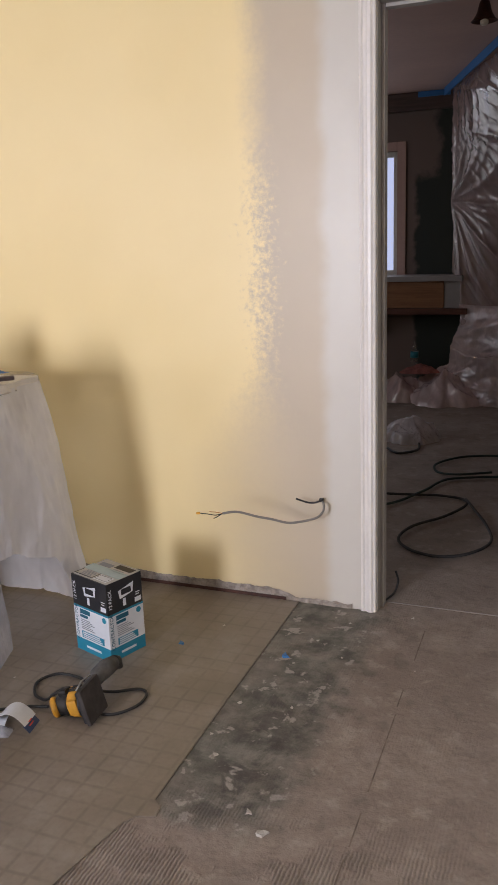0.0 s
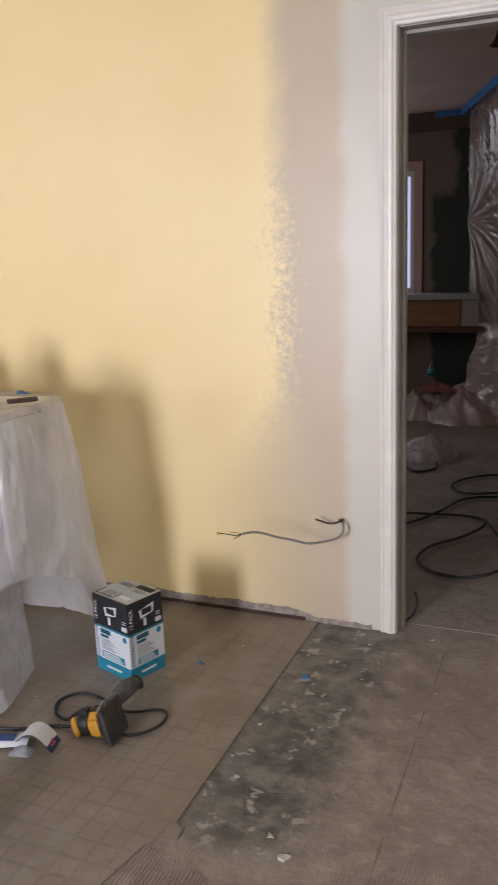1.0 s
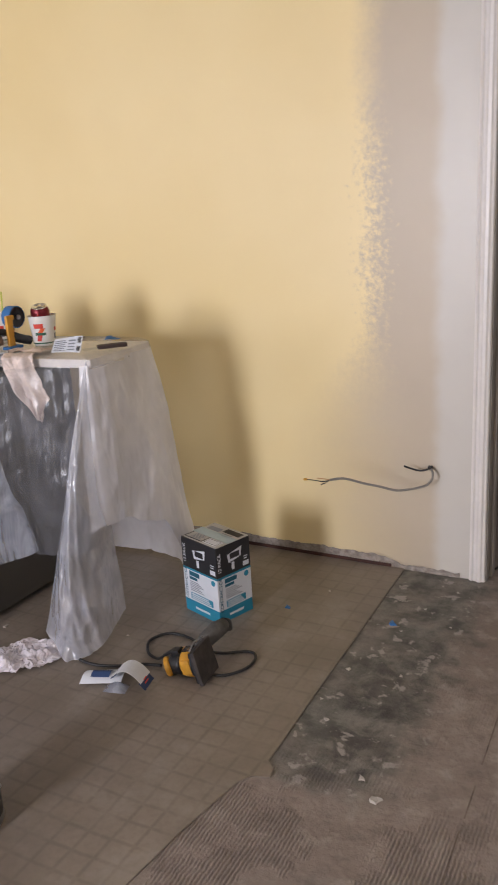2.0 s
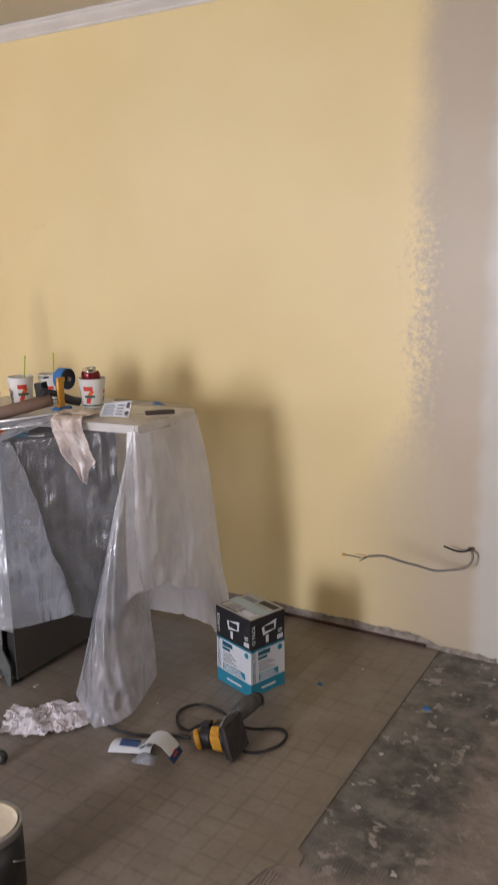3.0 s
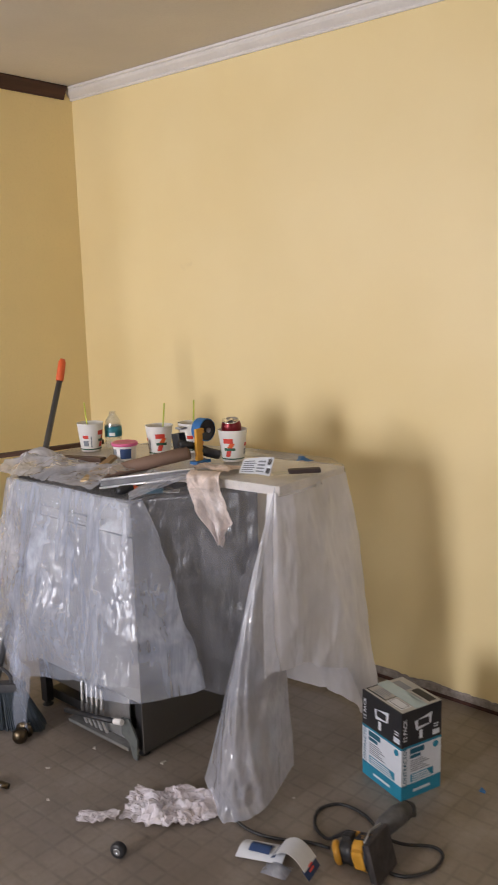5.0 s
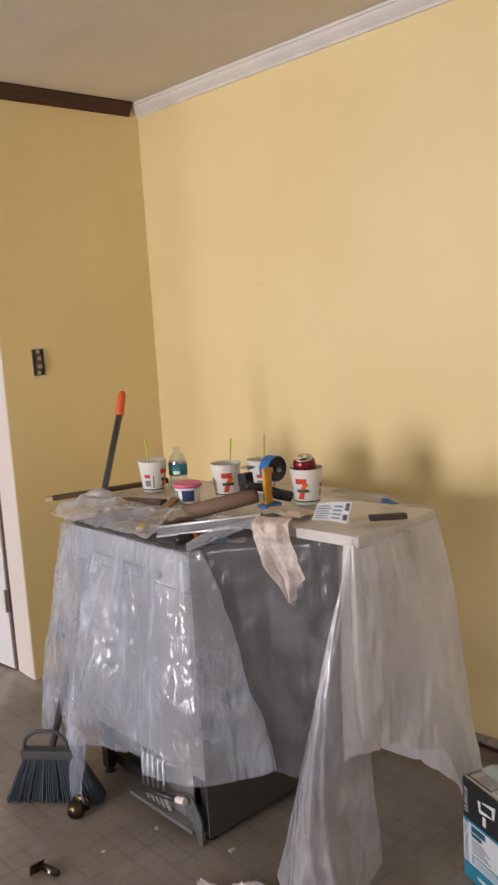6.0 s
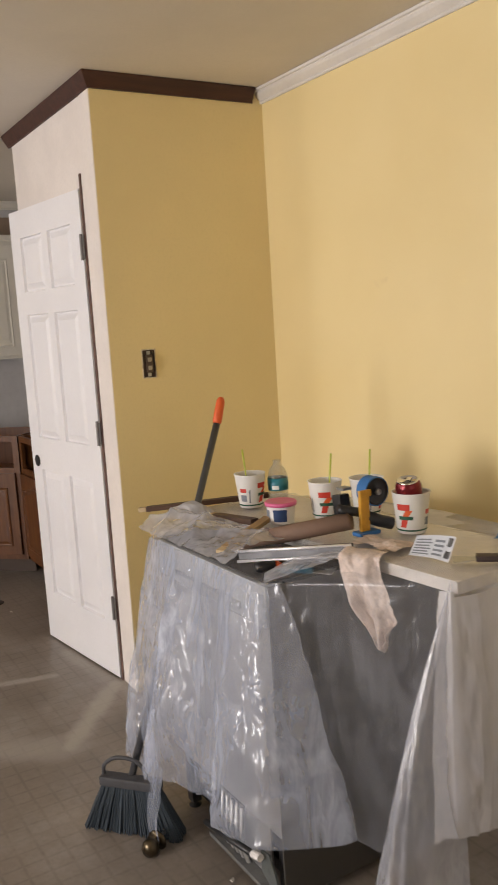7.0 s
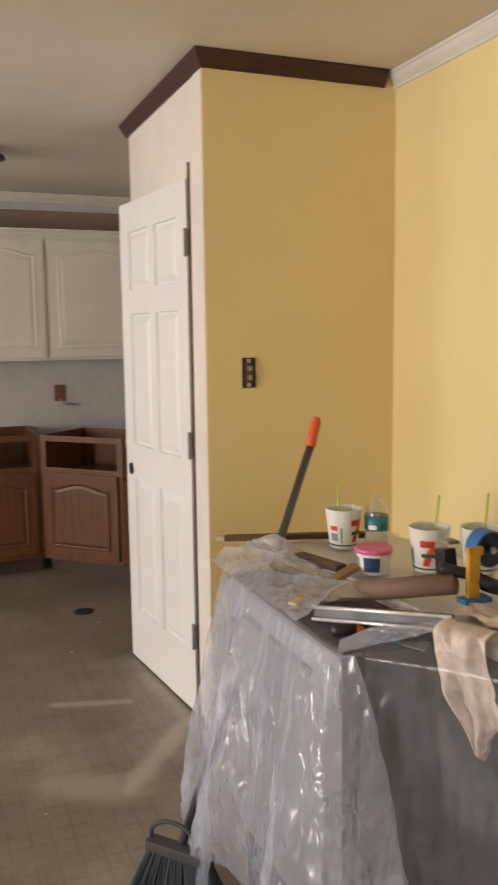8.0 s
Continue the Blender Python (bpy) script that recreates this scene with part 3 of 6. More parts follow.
tagged(part("trim_crown_closet_south", extrude_profile(PLAIN, (PX, PY, TOP - 0.057), (PX2 - 0.03, PY, TOP - 0.057), (0, -1, 0), m0=1.0, m1=0.6), BROWN), "dark brown stained crown moulding", "moulding", kind="structure")
tagged(part("trim_crown_kitchen", extrude_profile(CROWN, (WEST, SOUTH, TOP - 0.057), (WEST, NORTH, TOP - 0.057), (1, 0, 0)), CABWHITE), "cream crown moulding over the kitchen wall", "moulding", kind="structure")


def torn_base():
    bm = bmesh.new()

    def fn(u, v):
        x = PX + 0.02 + u * (DX0 - 0.09 - PX - 0.02)
        top = 0.044 + 0.006 * fbm(x * 9, 0) + 0.004 * fbm(x * 40, 3)
        if x > -0.72:
            top *= 1 - min(1, (x + 0.72) / 0.12) * (0.58 - 0.25 * fbm(x * 14, 5))
        return (x, NORTH - 0.004 - 0.004 * (1 - v) + 0.003 * fbm(x * 30, v * 2, 1), 0.001 + max(0.008, top) * v)
    return grid(fn, 400, 3)


# Brown edge strip with the gap's shadow put into its colour.
tagged(part("baseboard_shadow_strip", boxes((PX + 0.02, -0.66, NORTH - 0.012, NORTH - 0.010, 0.001, 0.017)), BROWN), "dark brown strip for the shadow gap along the foot of the wall", "wall edge", kind="structure")
tagged(part("baseboard_gap", torn_base(), ROUGHBASE), "torn plaster strip where the baseboard was removed", "wall edge", kind="structure")

# doorway casing: two legs and a head, with stepped mouldings, and the jamb
doorway = thing("door_1", pose(DX0, NORTH, 0), "open doorway with white painted casing and jamb", "doorway", kind="structure")
CAS = [(0, 0), (0.055, 0), (0.055, -0.012), (0.046, -0.016), (0.040, -0.012), (0.032, -0.014), (0.026, -0.019), (0.016, -0.019), (0.010, -0.014), (0.003, -0.012), (0, -0.008)]


def casing_leg(side, height):
    bm = bmesh.new()
    w = DX1 - DX0
    rings = []
    for z, grow in ((0.002, 0), (height, 1)):
        rings.append([bm.verts.new(((-o if side < 0 else w + o), y - 0.0, z + (o if grow else 0))) for o, y in CAS])
    n = len(CAS)
    for i in range(n):
        bm.faces.new((rings[0][i], rings[0][(i + 1) % n], rings[1][(i + 1) % n], rings[1][i]))
    bm.faces.new(rings[0]), bm.faces.new(rings[1])
    return bm


def casing_head(height):
    bm = bmesh.new()
    w = DX1 - DX0
    rings = [[bm.verts.new((-o, y, height + o)) for o, y in CAS], [bm.verts.new((w + o, y, height + o)) for o, y in CAS]]
    n = len(CAS)
    for i in range(n):
        bm.faces.new((rings[0][i], rings[0][(i + 1) % n], rings[1][(i + 1) % n], rings[1][i]))
    bm.faces.new(rings[0]), bm.faces.new(rings[1])
    return bm


part("casing_leg", casing_leg(-1, DH), TRIM, doorway)
part("casing_leg", casing_leg(1, DH), TRIM, doorway)
part("casing_head", casing_head(DH), TRIM, doorway)
JW = DX1 - DX0
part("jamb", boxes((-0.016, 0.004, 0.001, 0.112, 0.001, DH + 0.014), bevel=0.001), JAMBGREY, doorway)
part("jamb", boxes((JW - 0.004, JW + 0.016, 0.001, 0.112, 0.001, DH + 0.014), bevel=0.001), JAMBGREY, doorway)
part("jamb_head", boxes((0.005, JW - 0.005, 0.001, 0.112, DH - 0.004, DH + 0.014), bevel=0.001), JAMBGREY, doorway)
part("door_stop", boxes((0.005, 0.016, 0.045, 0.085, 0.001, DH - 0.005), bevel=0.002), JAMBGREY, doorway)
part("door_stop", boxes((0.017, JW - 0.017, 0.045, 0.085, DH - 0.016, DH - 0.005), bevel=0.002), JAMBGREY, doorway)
tagged(part("subfloor_joint", boxes(*[(-0.002 + dx, 0.0015 + dx, y0, y1, 0.0003, 0.0009) for y0, y1, dx in ((1.6, 1.86, 0.0), (1.90, 2.02, 0.002), (2.10, 2.46, 0.001), (2.5, 2.6, -0.002), (2.78, 3.0, 0.0))]), surface("dark_open_joint", (0.17, 0.135, 0.112), 0.9, vary=0.4, grain=60, blot=20), m=pose(-0.048, -0.1, 0, 0, 0, 1.35)), "dark open joint between subfloor panels", "floor joint", kind="structure")
tagged(part("threshold_seam", boxes((DX0 + 0.02, DX1 - 0.02, 3.09, 3.096, 0.0005, 0.002)), JAMBGREY), "pale dusty seam across the doorway floor", "threshold", kind="structure")

# windows behind, which let the daylight in; window_4 is added, for the closet wall
for wname, (wx0, wx1, wz0, wz1), at in (("window_1", PATIO, pose(PATIO[0], SOUTH, PATIO[2])), ("window_2", KITWIN, pose(KITWIN[0], SOUTH, KITWIN[2])),
                                        ("window_4", EASTFILL, pose(EAST, EASTFILL[0], EASTFILL[2], 0, 0, 90))):
    win = thing(wname, at, "white framed window with two panes", "window", kind="structure")
    PW, PH = wx1 - wx0, wz1 - wz0
    part("window_frame", boxes((0, 0.05, -0.1, -0.02, 0, PH), (PW - 0.05, PW, -0.1, -0.02, 0, PH), (0.05, PW - 0.05, -0.1, -0.02, 0, 0.05), (0.05, PW - 0.05, -0.1, -0.02, PH - 0.05, PH)), TRIM, win)
    for pa, pb in ((0.052, PW / 2 - 0.022), (PW / 2 + 0.022, PW - 0.052)):
        part("pane", boxes((pa, pb, -0.085, -0.08, 0.052, PH - 0.052)), GLASS, win).visible_shadow = False
    part("mullion", boxes((PW / 2 - 0.02, PW / 2 + 0.02, -0.1, -0.07, 0.052, PH - 0.052)), TRIM, win)
glow = bpy.data.materials.new("bright_overcast_backdrop")
glow.use_nodes = True
gn = glow.node_tree
gn.nodes.remove(gn.nodes["Principled BSDF"])
em = node(gn, "Emission", Color=(0.62, 0.70, 1.0, 1), Strength=0.9)
gn.links.new(em.outputs[0], gn.nodes["Material Output"].inputs["Surface"])
tagged(part("backdrop", boxes((-12, 4, 13.0, 13.1, -0.4, 6)), glow), "bright hazy sky outside the far window", "sky", kind="structure")
tagged(part("ground", boxes((-60, 60, -60, 60, -0.6, -0.5)), surface("dry_lawn", (0.10, 0.11, 0.05), 0.9, vary=0.3, grain=8, blot=1)), "dry lawn outside", "ground", kind="structure")
tagged(part("roof", boxes((WEST - 0.3, EAST + 0.3, SOUTH - 0.6, 7.9, TOP + 0.7, TOP + 0.8)), RAWWOOD), "flat roof over the house", "roof", kind="structure")


# ---- closet door, ajar ----
def panel_door(w, h, t, rows, cols):
    """A moulded door, its face at y = 0 towards -y; rows of (z0, z1), cols of (x0, x1) are raised panels set in grooves."""
    bm = bmesh.new()
    xs = sorted({0, w, *[v for c in cols for v in c]})
    zs = sorted({0, h, *[v for r in rows for v in r]})
    for a, b in zip(xs, xs[1:]):
        for c, d in zip(zs, zs[1:]):
            hole = any(abs(a - p) < 1e-6 for p, q in cols) and any(abs(c - p) < 1e-6 for p, q in rows)
            for y in (0.0, t):
                if not hole:
                    bm.faces.new([bm.verts.new(v) for v in ((a, y, c), (b, y, c), (b, y, d), (a, y, d))])
                    continue
                s = 1 if y == 0 else -1
                loops = []
                for inset, depth in ((0, 0), (0.004, 0.012), (0.012, 0.012), (0.036, 0.001)):
                    yy = y + s * depth
                    loops.append([bm.verts.new(v) for v in ((a + inset, yy, c + inset), (b - inset, yy, c + inset), (b - inset, yy, d - inset), (a + inset, yy, d - inset))])
                for l0, l1 in zip(loops, loops[1:]):
                    for i in range(4):
                        bm.faces.new((l0[i], l0[(i + 1) % 4], l1[(i + 1) % 4], l1[i]))
                bm.faces.new(loops[-1])
    for quad in (((0, 0, 0), (w, 0, 0), (w, t, 0), (0, t, 0)), ((0, 0, h), (w, 0, h), (w, t, h), (0, t, h)), ((0, 0, 0), (0, t, 0), (0, t, h), (0, 0, h)), ((w, 0, 0), (w, t, 0), (w, t, h), (w, 0, h))):
        bm.faces.new([bm.verts.new(v) for v in quad])
    bmesh.ops.remove_doubles(bm, verts=bm.verts, dist=1e-5)
    return bm


DW, DHT = 0.705, 2.005
HINGE = surface("dull_dark_hinge", (0.20, 0.185, 0.18), 0.45, metal=0.3, vary=0.2)
closet = thing("door_2", pose(OX1 - 0.004, PY - 0.012, 0.012, 0, 0, 6.5), "white six-panel closet door standing slightly open, knob missing", "door", kind="structure")
leaf_rows = [(0.235, 0.835), (0.985, 1.545), (1.645, 1.885)]
leaf_cols = [(-DW + 0.10, -DW + 0.325), (-DW + 0.385, -0.095)]
bm = panel_door(DW, DHT, 0.035, leaf_rows, [(c0 + DW, c1 + DW) for c0, c1 in leaf_cols])
leaf = part("door_leaf", bm, DOORPAINT, closet, m=pose(-DW, 0, 0))
part("knob_hole", lathe([(0, 0), (0.024, 0), (0.027, 0.001), (0.027, 0.003), (0, 0.003)], 24, m=pose(-DW + 0.062, -0.001, 0.872, 90)), BLACK, closet, "dark empty bore for the knob")
for hz in (0.31, 1.045, 1.782):
    hinge = part("hinge", boxes((-0.012, 0.018, -0.005, -0.001, hz - 0.045, hz + 0.045), bevel=0.001), HINGE, closet)
    part("hinge_pin", lathe([(0, -0.05), (0.006, -0.05), (0.006, 0.05), (0, 0.05)], 12, m=pose(0.004, -0.008, hz)), HINGE, hinge)
tagged(part("jamb_strip", boxes((OX1 - 0.001, OX1 + 0.012, PY - 0.007, PY + 0.03, 0.002, 2.072), bevel=0.001), surface("bare_brown_jamb", (0.13, 0.075, 0.060), 0.7, vary=0.2, grain=30, blot=5)), "dark brown bare edge of the closet jamb", "door jamb", kind="structure")
# Added panel: the dark inside of the closet is put into its colour.
tagged(part("closet_dark_backing", boxes((OX0 + 0.001, OX1 - 0.002, PY + 0.05, PY + 0.08, 0.002, OH - 0.002)), BROWN), "added dark backing for the unlit inside of the closet", "door jamb", kind="structure")

# ---- dishwasher pulled out, with a board on it ----
dish = thing("dishwasher", pose(-2.385, 2.035, 0), "grey dishwasher pulled out from its place, base exposed", "dishwasher")
W, D = 0.597, 0.58
part("body", boxes((0.003, W - 0.003, 0.05, D, 0.10, 0.852), bevel=0.004), STEELGREY, dish)
part("side_panel", boxes((W - 0.002, W + 0.002, 0.0, D, 0.030, 0.848), bevel=0.001), STEELGREY, dish, "dull grey side panel")
ddoor = part("door", boxes((0.0, W - 0.003, 0.0, 0.048, 0.20, 0.74), bevel=0.006), surface("brushed_steel_front", (0.50, 0.50, 0.50), 0.3, metal=0.8, vary=0.05, grain=150), dish, "brushed steel door front")
part("control_panel", boxes((0.0, W - 0.003, -0.006, 0.048, 0.745, 0.85), bevel=0.008), surface("pale_grey_panel", (0.36, 0.37, 0.38), 0.4, vary=0.06), dish, "pale grey control panel")
part("handle", boxes((0.12, 0.48, -0.026, -0.007, 0.765, 0.785), bevel=0.006), ZINC, dish)
# Added plate: the shade of the hollow under the channel is its colour.
part("dark_top_plate", boxes((0.004, W - 0.004, 0.004, D - 0.004, 0.8525, 0.856)), surface("hollow_shade_plate", (0.075, 0.072, 0.070), 0.95, vary=0.3, grain=60, blot=9), dish, "dark plate for the shaded hollow on top")
part("base_pan", boxes((0.02, W - 0.02, 0.06, D - 0.03, 0.02, 0.055), bevel=0.004), BLACK, dish)
for fx in (0.02, W - 0.055):
    leg = part("leg", boxes((fx, fx + 0.035, 0.02, 0.05, 0.02, 0.20), bevel=0.003), BLACK, dish)
    part("foot", lathe([(0, 0.0), (0.018, 0.0), (0.02, 0.006), (0.012, 0.012), (0.006, 0.03), (0, 0.03)], 16, m=pose(fx + 0.017, 0.035, 0.0)), BLACK, leg)
    part("leg", boxes((fx, fx + 0.035, D - 0.07, D - 0.04, 0.0, 0.10), bevel=0.003), BLACK, dish)
part("front_bracket", boxes((W - 0.20, W - 0.075, 0.012, 0.018, 0.03, 0.19), bevel=0.002), ZINC, dish, "bent zinc bracket")
part("front_bracket", boxes((W - 0.30, W - 0.21, 0.02, 0.028, 0.02, 0.17), bevel=0.002), ZINC, dish, "bent zinc bracket")
bm = bmesh.new()
plate = [(-0.090, 0.130), (-0.052, 0.136), (-0.016, 0.076), (-0.020, 0.003), (-0.038, 0.003), (-0.056, 0.055), (-0.090, 0.072)]
for y in (-0.012, -0.006):
    bm.faces.new([bm.verts.new((W + px, y, pz)) for px, pz in plate])
bm.verts.ensure_lookup_table()
for i in range(len(plate)):
    j = (i + 1) % len(plate)
    bm.faces.new([bm.verts[k] for k in (i, j, j + len(plate), i + len(plate))])
part("foot_bracket", bm, surface("dusty_bracket_steel", (0.11, 0.12, 0.115), 0.5, metal=0.4, vary=0.25, grain=60), dish, "dusty bent steel foot bracket")
part("base_rail", boxes((W - 0.36, W - 0.05, -0.022, 0.02, 0.030, 0.042), bevel=0.002), surface("dusty_dark_rail", (0.13, 0.13, 0.125), 0.6, metal=0.3, vary=0.3), dish, "dusty flat rail")
for k in range(5):
    x = W - 0.30 + 0.026 * k
    part("hose_rib", sweep(spline([(x, 0.0, 0.19), (x + 0.012, -0.012, 0.13), (x + 0.004, -0.006, 0.08), (x + 0.02, 0.0, 0.035)]), 0.006, 8), ZINC, dish, smooth=True)
part("drain_pipe", sweep([(W - 0.36, -0.03, 0.075), (W - 0.20, -0.034, 0.105), (W - 0.10, -0.03, 0.122)], 0.009, 10), BLACK, dish, smooth=True)
part("pipe_end", sweep([(W - 0.10, -0.03, 0.122), (W - 0.065, -0.028, 0.129)], 0.010, 10), TRIM, dish, "white plastic pipe end")
tagged(part("shelf_board", boxes((-0.56, 0.56, -0.165, 0.165, -0.028, 0.0), bevel=0.004), TRIM, m=pose(-1.935, 2.388, 0.906, 0, -1.5, 1.0)), "white shelf board laid across the dishwasher", "board")


# ---- polythene sheet over it ----
def drape(outline, rows, tuck, per=56, seed=0.0, closed=True):
    """Hang a sheet from the outline. outline: (x, y, z, hem height, flare) at each corner; between corners they blend.
    rows: samples down; tuck: depth of folds."""
    n = len(outline)
    loop = []
    for i in range(n if closed else n - 1):
        a, b = outline[i], outline[(i + 1) % n]
        for k in range(per):
            t = k / per
            s = t * t * (3 - 2 * t)
            p = [a[j] + (b[j] - a[j]) * t for j in range(3)] + [a[j] + (b[j] - a[j]) * s for j in range(3, 5)]
            loop.append((Vector(p[:3]), p[3], p[4]))
    if not closed:
        loop.append((Vector(outline[-1][:3]), outline[-1][3], outline[-1][4]))
    m = len(loop)
    cx = sum(l[0].x for l in loop) / m
    cy = sum(l[0].y for l in loop) / m
    smooth_out = []
    for i in range(m):
        d = Vector((0, 0, 0))
        for k in range(-10, 11):
            j = (i + k) % m if closed else min(max(i + k, 0), m - 1)
            d += Vector((loop[j][0].x - cx, (loop[j][0].y - cy) * 1.6, 0)).normalized()
        # across the edge
        j0, j1 = ((i - 8) % m, (i + 8) % m) if closed else (max(i - 8, 0), min(i + 8, m - 1))
        e = loop[j1][0] - loop[j0][0]
        nrm = Vector((e.y, -e.x, 0)).normalized()
        if nrm.dot(d) < 0:
            nrm = -nrm
        smooth_out.append((nrm * 0.75 + d.normalized() * 0.25).normalized())
    return loop, smooth_out


def drape_mesh(loop, outs, rows, tuck, seed, slump=0.0):
    bm = bmesh.new()
    m, grid_v = len(loop), []
    run = 0.0
    for i, (p, hem, flare) in enumerate(loop):
        if i:
            run += (p - loop[i - 1][0]).length
        col = []
        hem2 = hem + 0.012 * fbm(run * 6, seed) + 0.002 * fbm(run * 30, seed + 2)
        o = outs[i]
        side = Vector((-o.y, o.x, 0))
        for j in range(rows + 1):
            v = j / rows
            z = p.z + (hem2 - p.z) * v
            ease = 1 - (1 - v) ** 1.6
            crestf = (1 - abs(math.sin(run * 8.5 + 2.2 * fbm(run * 1.7, seed, v * 0.4) + seed))) ** 2
            fold = 0.95 * crestf - 0.25 + math.sin(run * 19 + 4.0 * fbm(run * 2.5, seed, v * 0.5) + seed) * 0.35 + math.sin(run * 41 + 1.3 + 5 * fbm(run * 4, seed + 5)) * 0.16 + 1.1 * fbm(run * 5, v * 1.3, seed)
            crumple = (0.25 - abs(fbm(run * 6, z * 3.2, seed))) * 0.012 + (0.25 - abs(fbm(run * 13, z * 7, seed + 3))) * 0.0035
            off = flare * ease + tuck * (v ** 0.8) * fold * (0.35 + min(1, flare * 6)) + crumple * min(1, v * 8)
            q = p + o * (0.004 + max(off, -0.004)) + side * (0.012 * fbm(run * 8, z * 5, seed + 9) * v)
            col.append(bm.verts.new((q.x, q.y, max(z, 0.006 + 0.004 * abs(fbm(run * 20, v * 9))))))
        grid_v.append(col)
    for i in range(len(grid_v) - 1):
        for j in range(rows):
            bm.faces.new((grid_v[i][j], grid_v[i + 1][j], grid_v[i + 1][j + 1], grid_v[i][j + 1]))
    return bm, grid_v


# corner: x, y, z, hem height, flare
SHEET = [(-2.400, 2.030, 0.846, 0.21, 0.08), (-2.10, 2.008, 0.868, 0.27, 0.06), (-1.83, 2.006, 0.868, 0.31, 0.06), (-1.765, 2.020, 0.868, 0.30, 0.06), (-1.74, 2.060, 0.872, 0.29, 0.03), (-1.60, 2.130, 0.893, 0.29, 0.02),
         (-1.46, 2.195, 0.910, 0.28, 0.03), (-1.372, 2.214, 0.918, 0.38, 0.040), (-1.355, 2.262, 0.920, 0.39, 0.045), (-1.362, 2.40, 0.920, 0.33, 0.07), (-1.378, 2.555, 0.924, 0.02, 0.12), (-1.50, 2.66, 0.915, 0.02, 0.09),
         (-1.9, 2.70, 0.90, 0.03, 0.05), (-2.42, 2.70, 0.87, 0.35, 0.02), (-2.53, 2.50, 0.855, 0.32, 0.0), (-2.53, 2.20, 0.852, 0.25, 0.0)]
film = thing("plastic_sheet", pose(0, 0, 0), "crumpled clear plastic dust sheet draped over the dishwasher and board", "dust sheet")
loop, outs = drape(SHEET, 44, 0.03)
closed_loop, closed_outs = loop + [loop[0]], outs + [outs[0]]
bm, gv = drape_mesh(closed_loop, closed_outs, 44, 0.014, 1.7)
# the lap over the top, sagging between its supports
cen = Vector((-1.95, 2.37, 0.906))
rings = [[c[0] for c in gv[:-1]]]
m_ = len(rings[0])
for k in range(1, 9):
    t = k / 9
    ring = []
    for v in rings[0]:
        p = v.co.lerp(cen, t)
        on_board = -2.5 < p.x < -1.38 and 2.21 < p.y < 2.56
        z = 0.910 + 0.0262 * (p.x + 1.935) + 0.002 * fbm(p.x * 12, p.y * 12) if on_board else p.z + 0.008 * fbm(p.x * 9, p.y * 9, 2) - 0.006
        ring.append(bm.verts.new((p.x, p.y, z)))
    rings.append(ring)
hub = bm.verts.new((cen.x, cen.y, 0.911))
for a, b in zip(rings, rings[1:]):
    for i in range(m_):
        bm.faces.new((a[i], a[(i + 1) % m_], b[(i + 1) % m_], b[i]))
for i in range(m_):
    bm.faces.new((rings[-1][i], rings[-1][(i + 1) % m_], hub))
sheet_ob = part("sheet", bm, FILM, film, smooth=True)
sheet_ob.data.materials.append(FILM4)   # milkier film: doubled at the board's end, at the unseen back to block light
for poly in sheet_ob.data.polygons:
    if (poly.center.x > -1.395 or poly.center.y > 2.58) and poly.center.z < 0.90:
        poly.material_index = 1
FRONT = [(-2.54, 2.20, 0.858, 0.15, 0.05), (-2.41, 2.018, 0.852, 0.165, 0.115), (-2.10, 1.996, 0.872, 0.245, 0.105), (-1.88, 1.994, 0.872, 0.285, 0.09), (-1.775, 2.000, 0.872, 0.290, 0.10), (-1.735, 2.03, 0.874, 0.30, 0.16)]
loop, outs = drape(FRONT, 90, 0.03, per=100, closed=False)
turned = []
for k, o in enumerate(outs):
    f = max(0.0, (k / len(outs) - 0.62) / 0.38)
    turned.append(Vector((-0.25, -0.97, 0)).normalized().lerp(o, 0.5).lerp(Vector((0.90, 0.30, 0)), f).normalized())
outs = turned
bm, gv = drape_mesh(loop, outs, 90, 0.036, 6.3)
part("doubled_layer", bm, FILM2, film, "doubled bluish layer hanging in folds", smooth=True)


def pleat(u, v):
    """A long pleat from the board's corner down to the floor."""
    apex = Vector((-1.374, 2.216, 0.922))
    a, tip, c = Vector((-1.545, 2.065, 0.03)), Vector((-1.345, 1.985, 0.008)), Vector((-1.335, 2.225, 0.06))
    mid = tip * 2 - (a + c) * 0.5
    low = a * (1 - u) ** 2 + mid * (2 * u * (1 - u)) + c * u ** 2
    w = v ** 0.85
    p = apex.lerp(low, v)
    belly = Vector((-0.35, -0.9, 0)) * (0.045 * math.sin(math.pi * v) * math.sin(math.pi * u))
    sharp = (1 - abs(math.sin(u * 7.5 + 1.3 * math.sin(v * 3) + 0.4))) ** 2
    crease = fbm(u * 5 + 3, v * 4, 4) * 0.016 * w + fbm(u * 9, v * 10, 8) * 0.003 * w + 0.018 * sharp * w + 0.030 * (0.25 - abs(fbm(u * 2.5, v * 7, 5))) * v * v
    return p + belly + Vector((0.5, -0.85, 0)) * crease + Vector((0, 0, 0.006))


part("corner_pleat", grid(pleat, 44, 70), FILM3, film, "long pleat of plastic trailing on the floor", smooth=True)


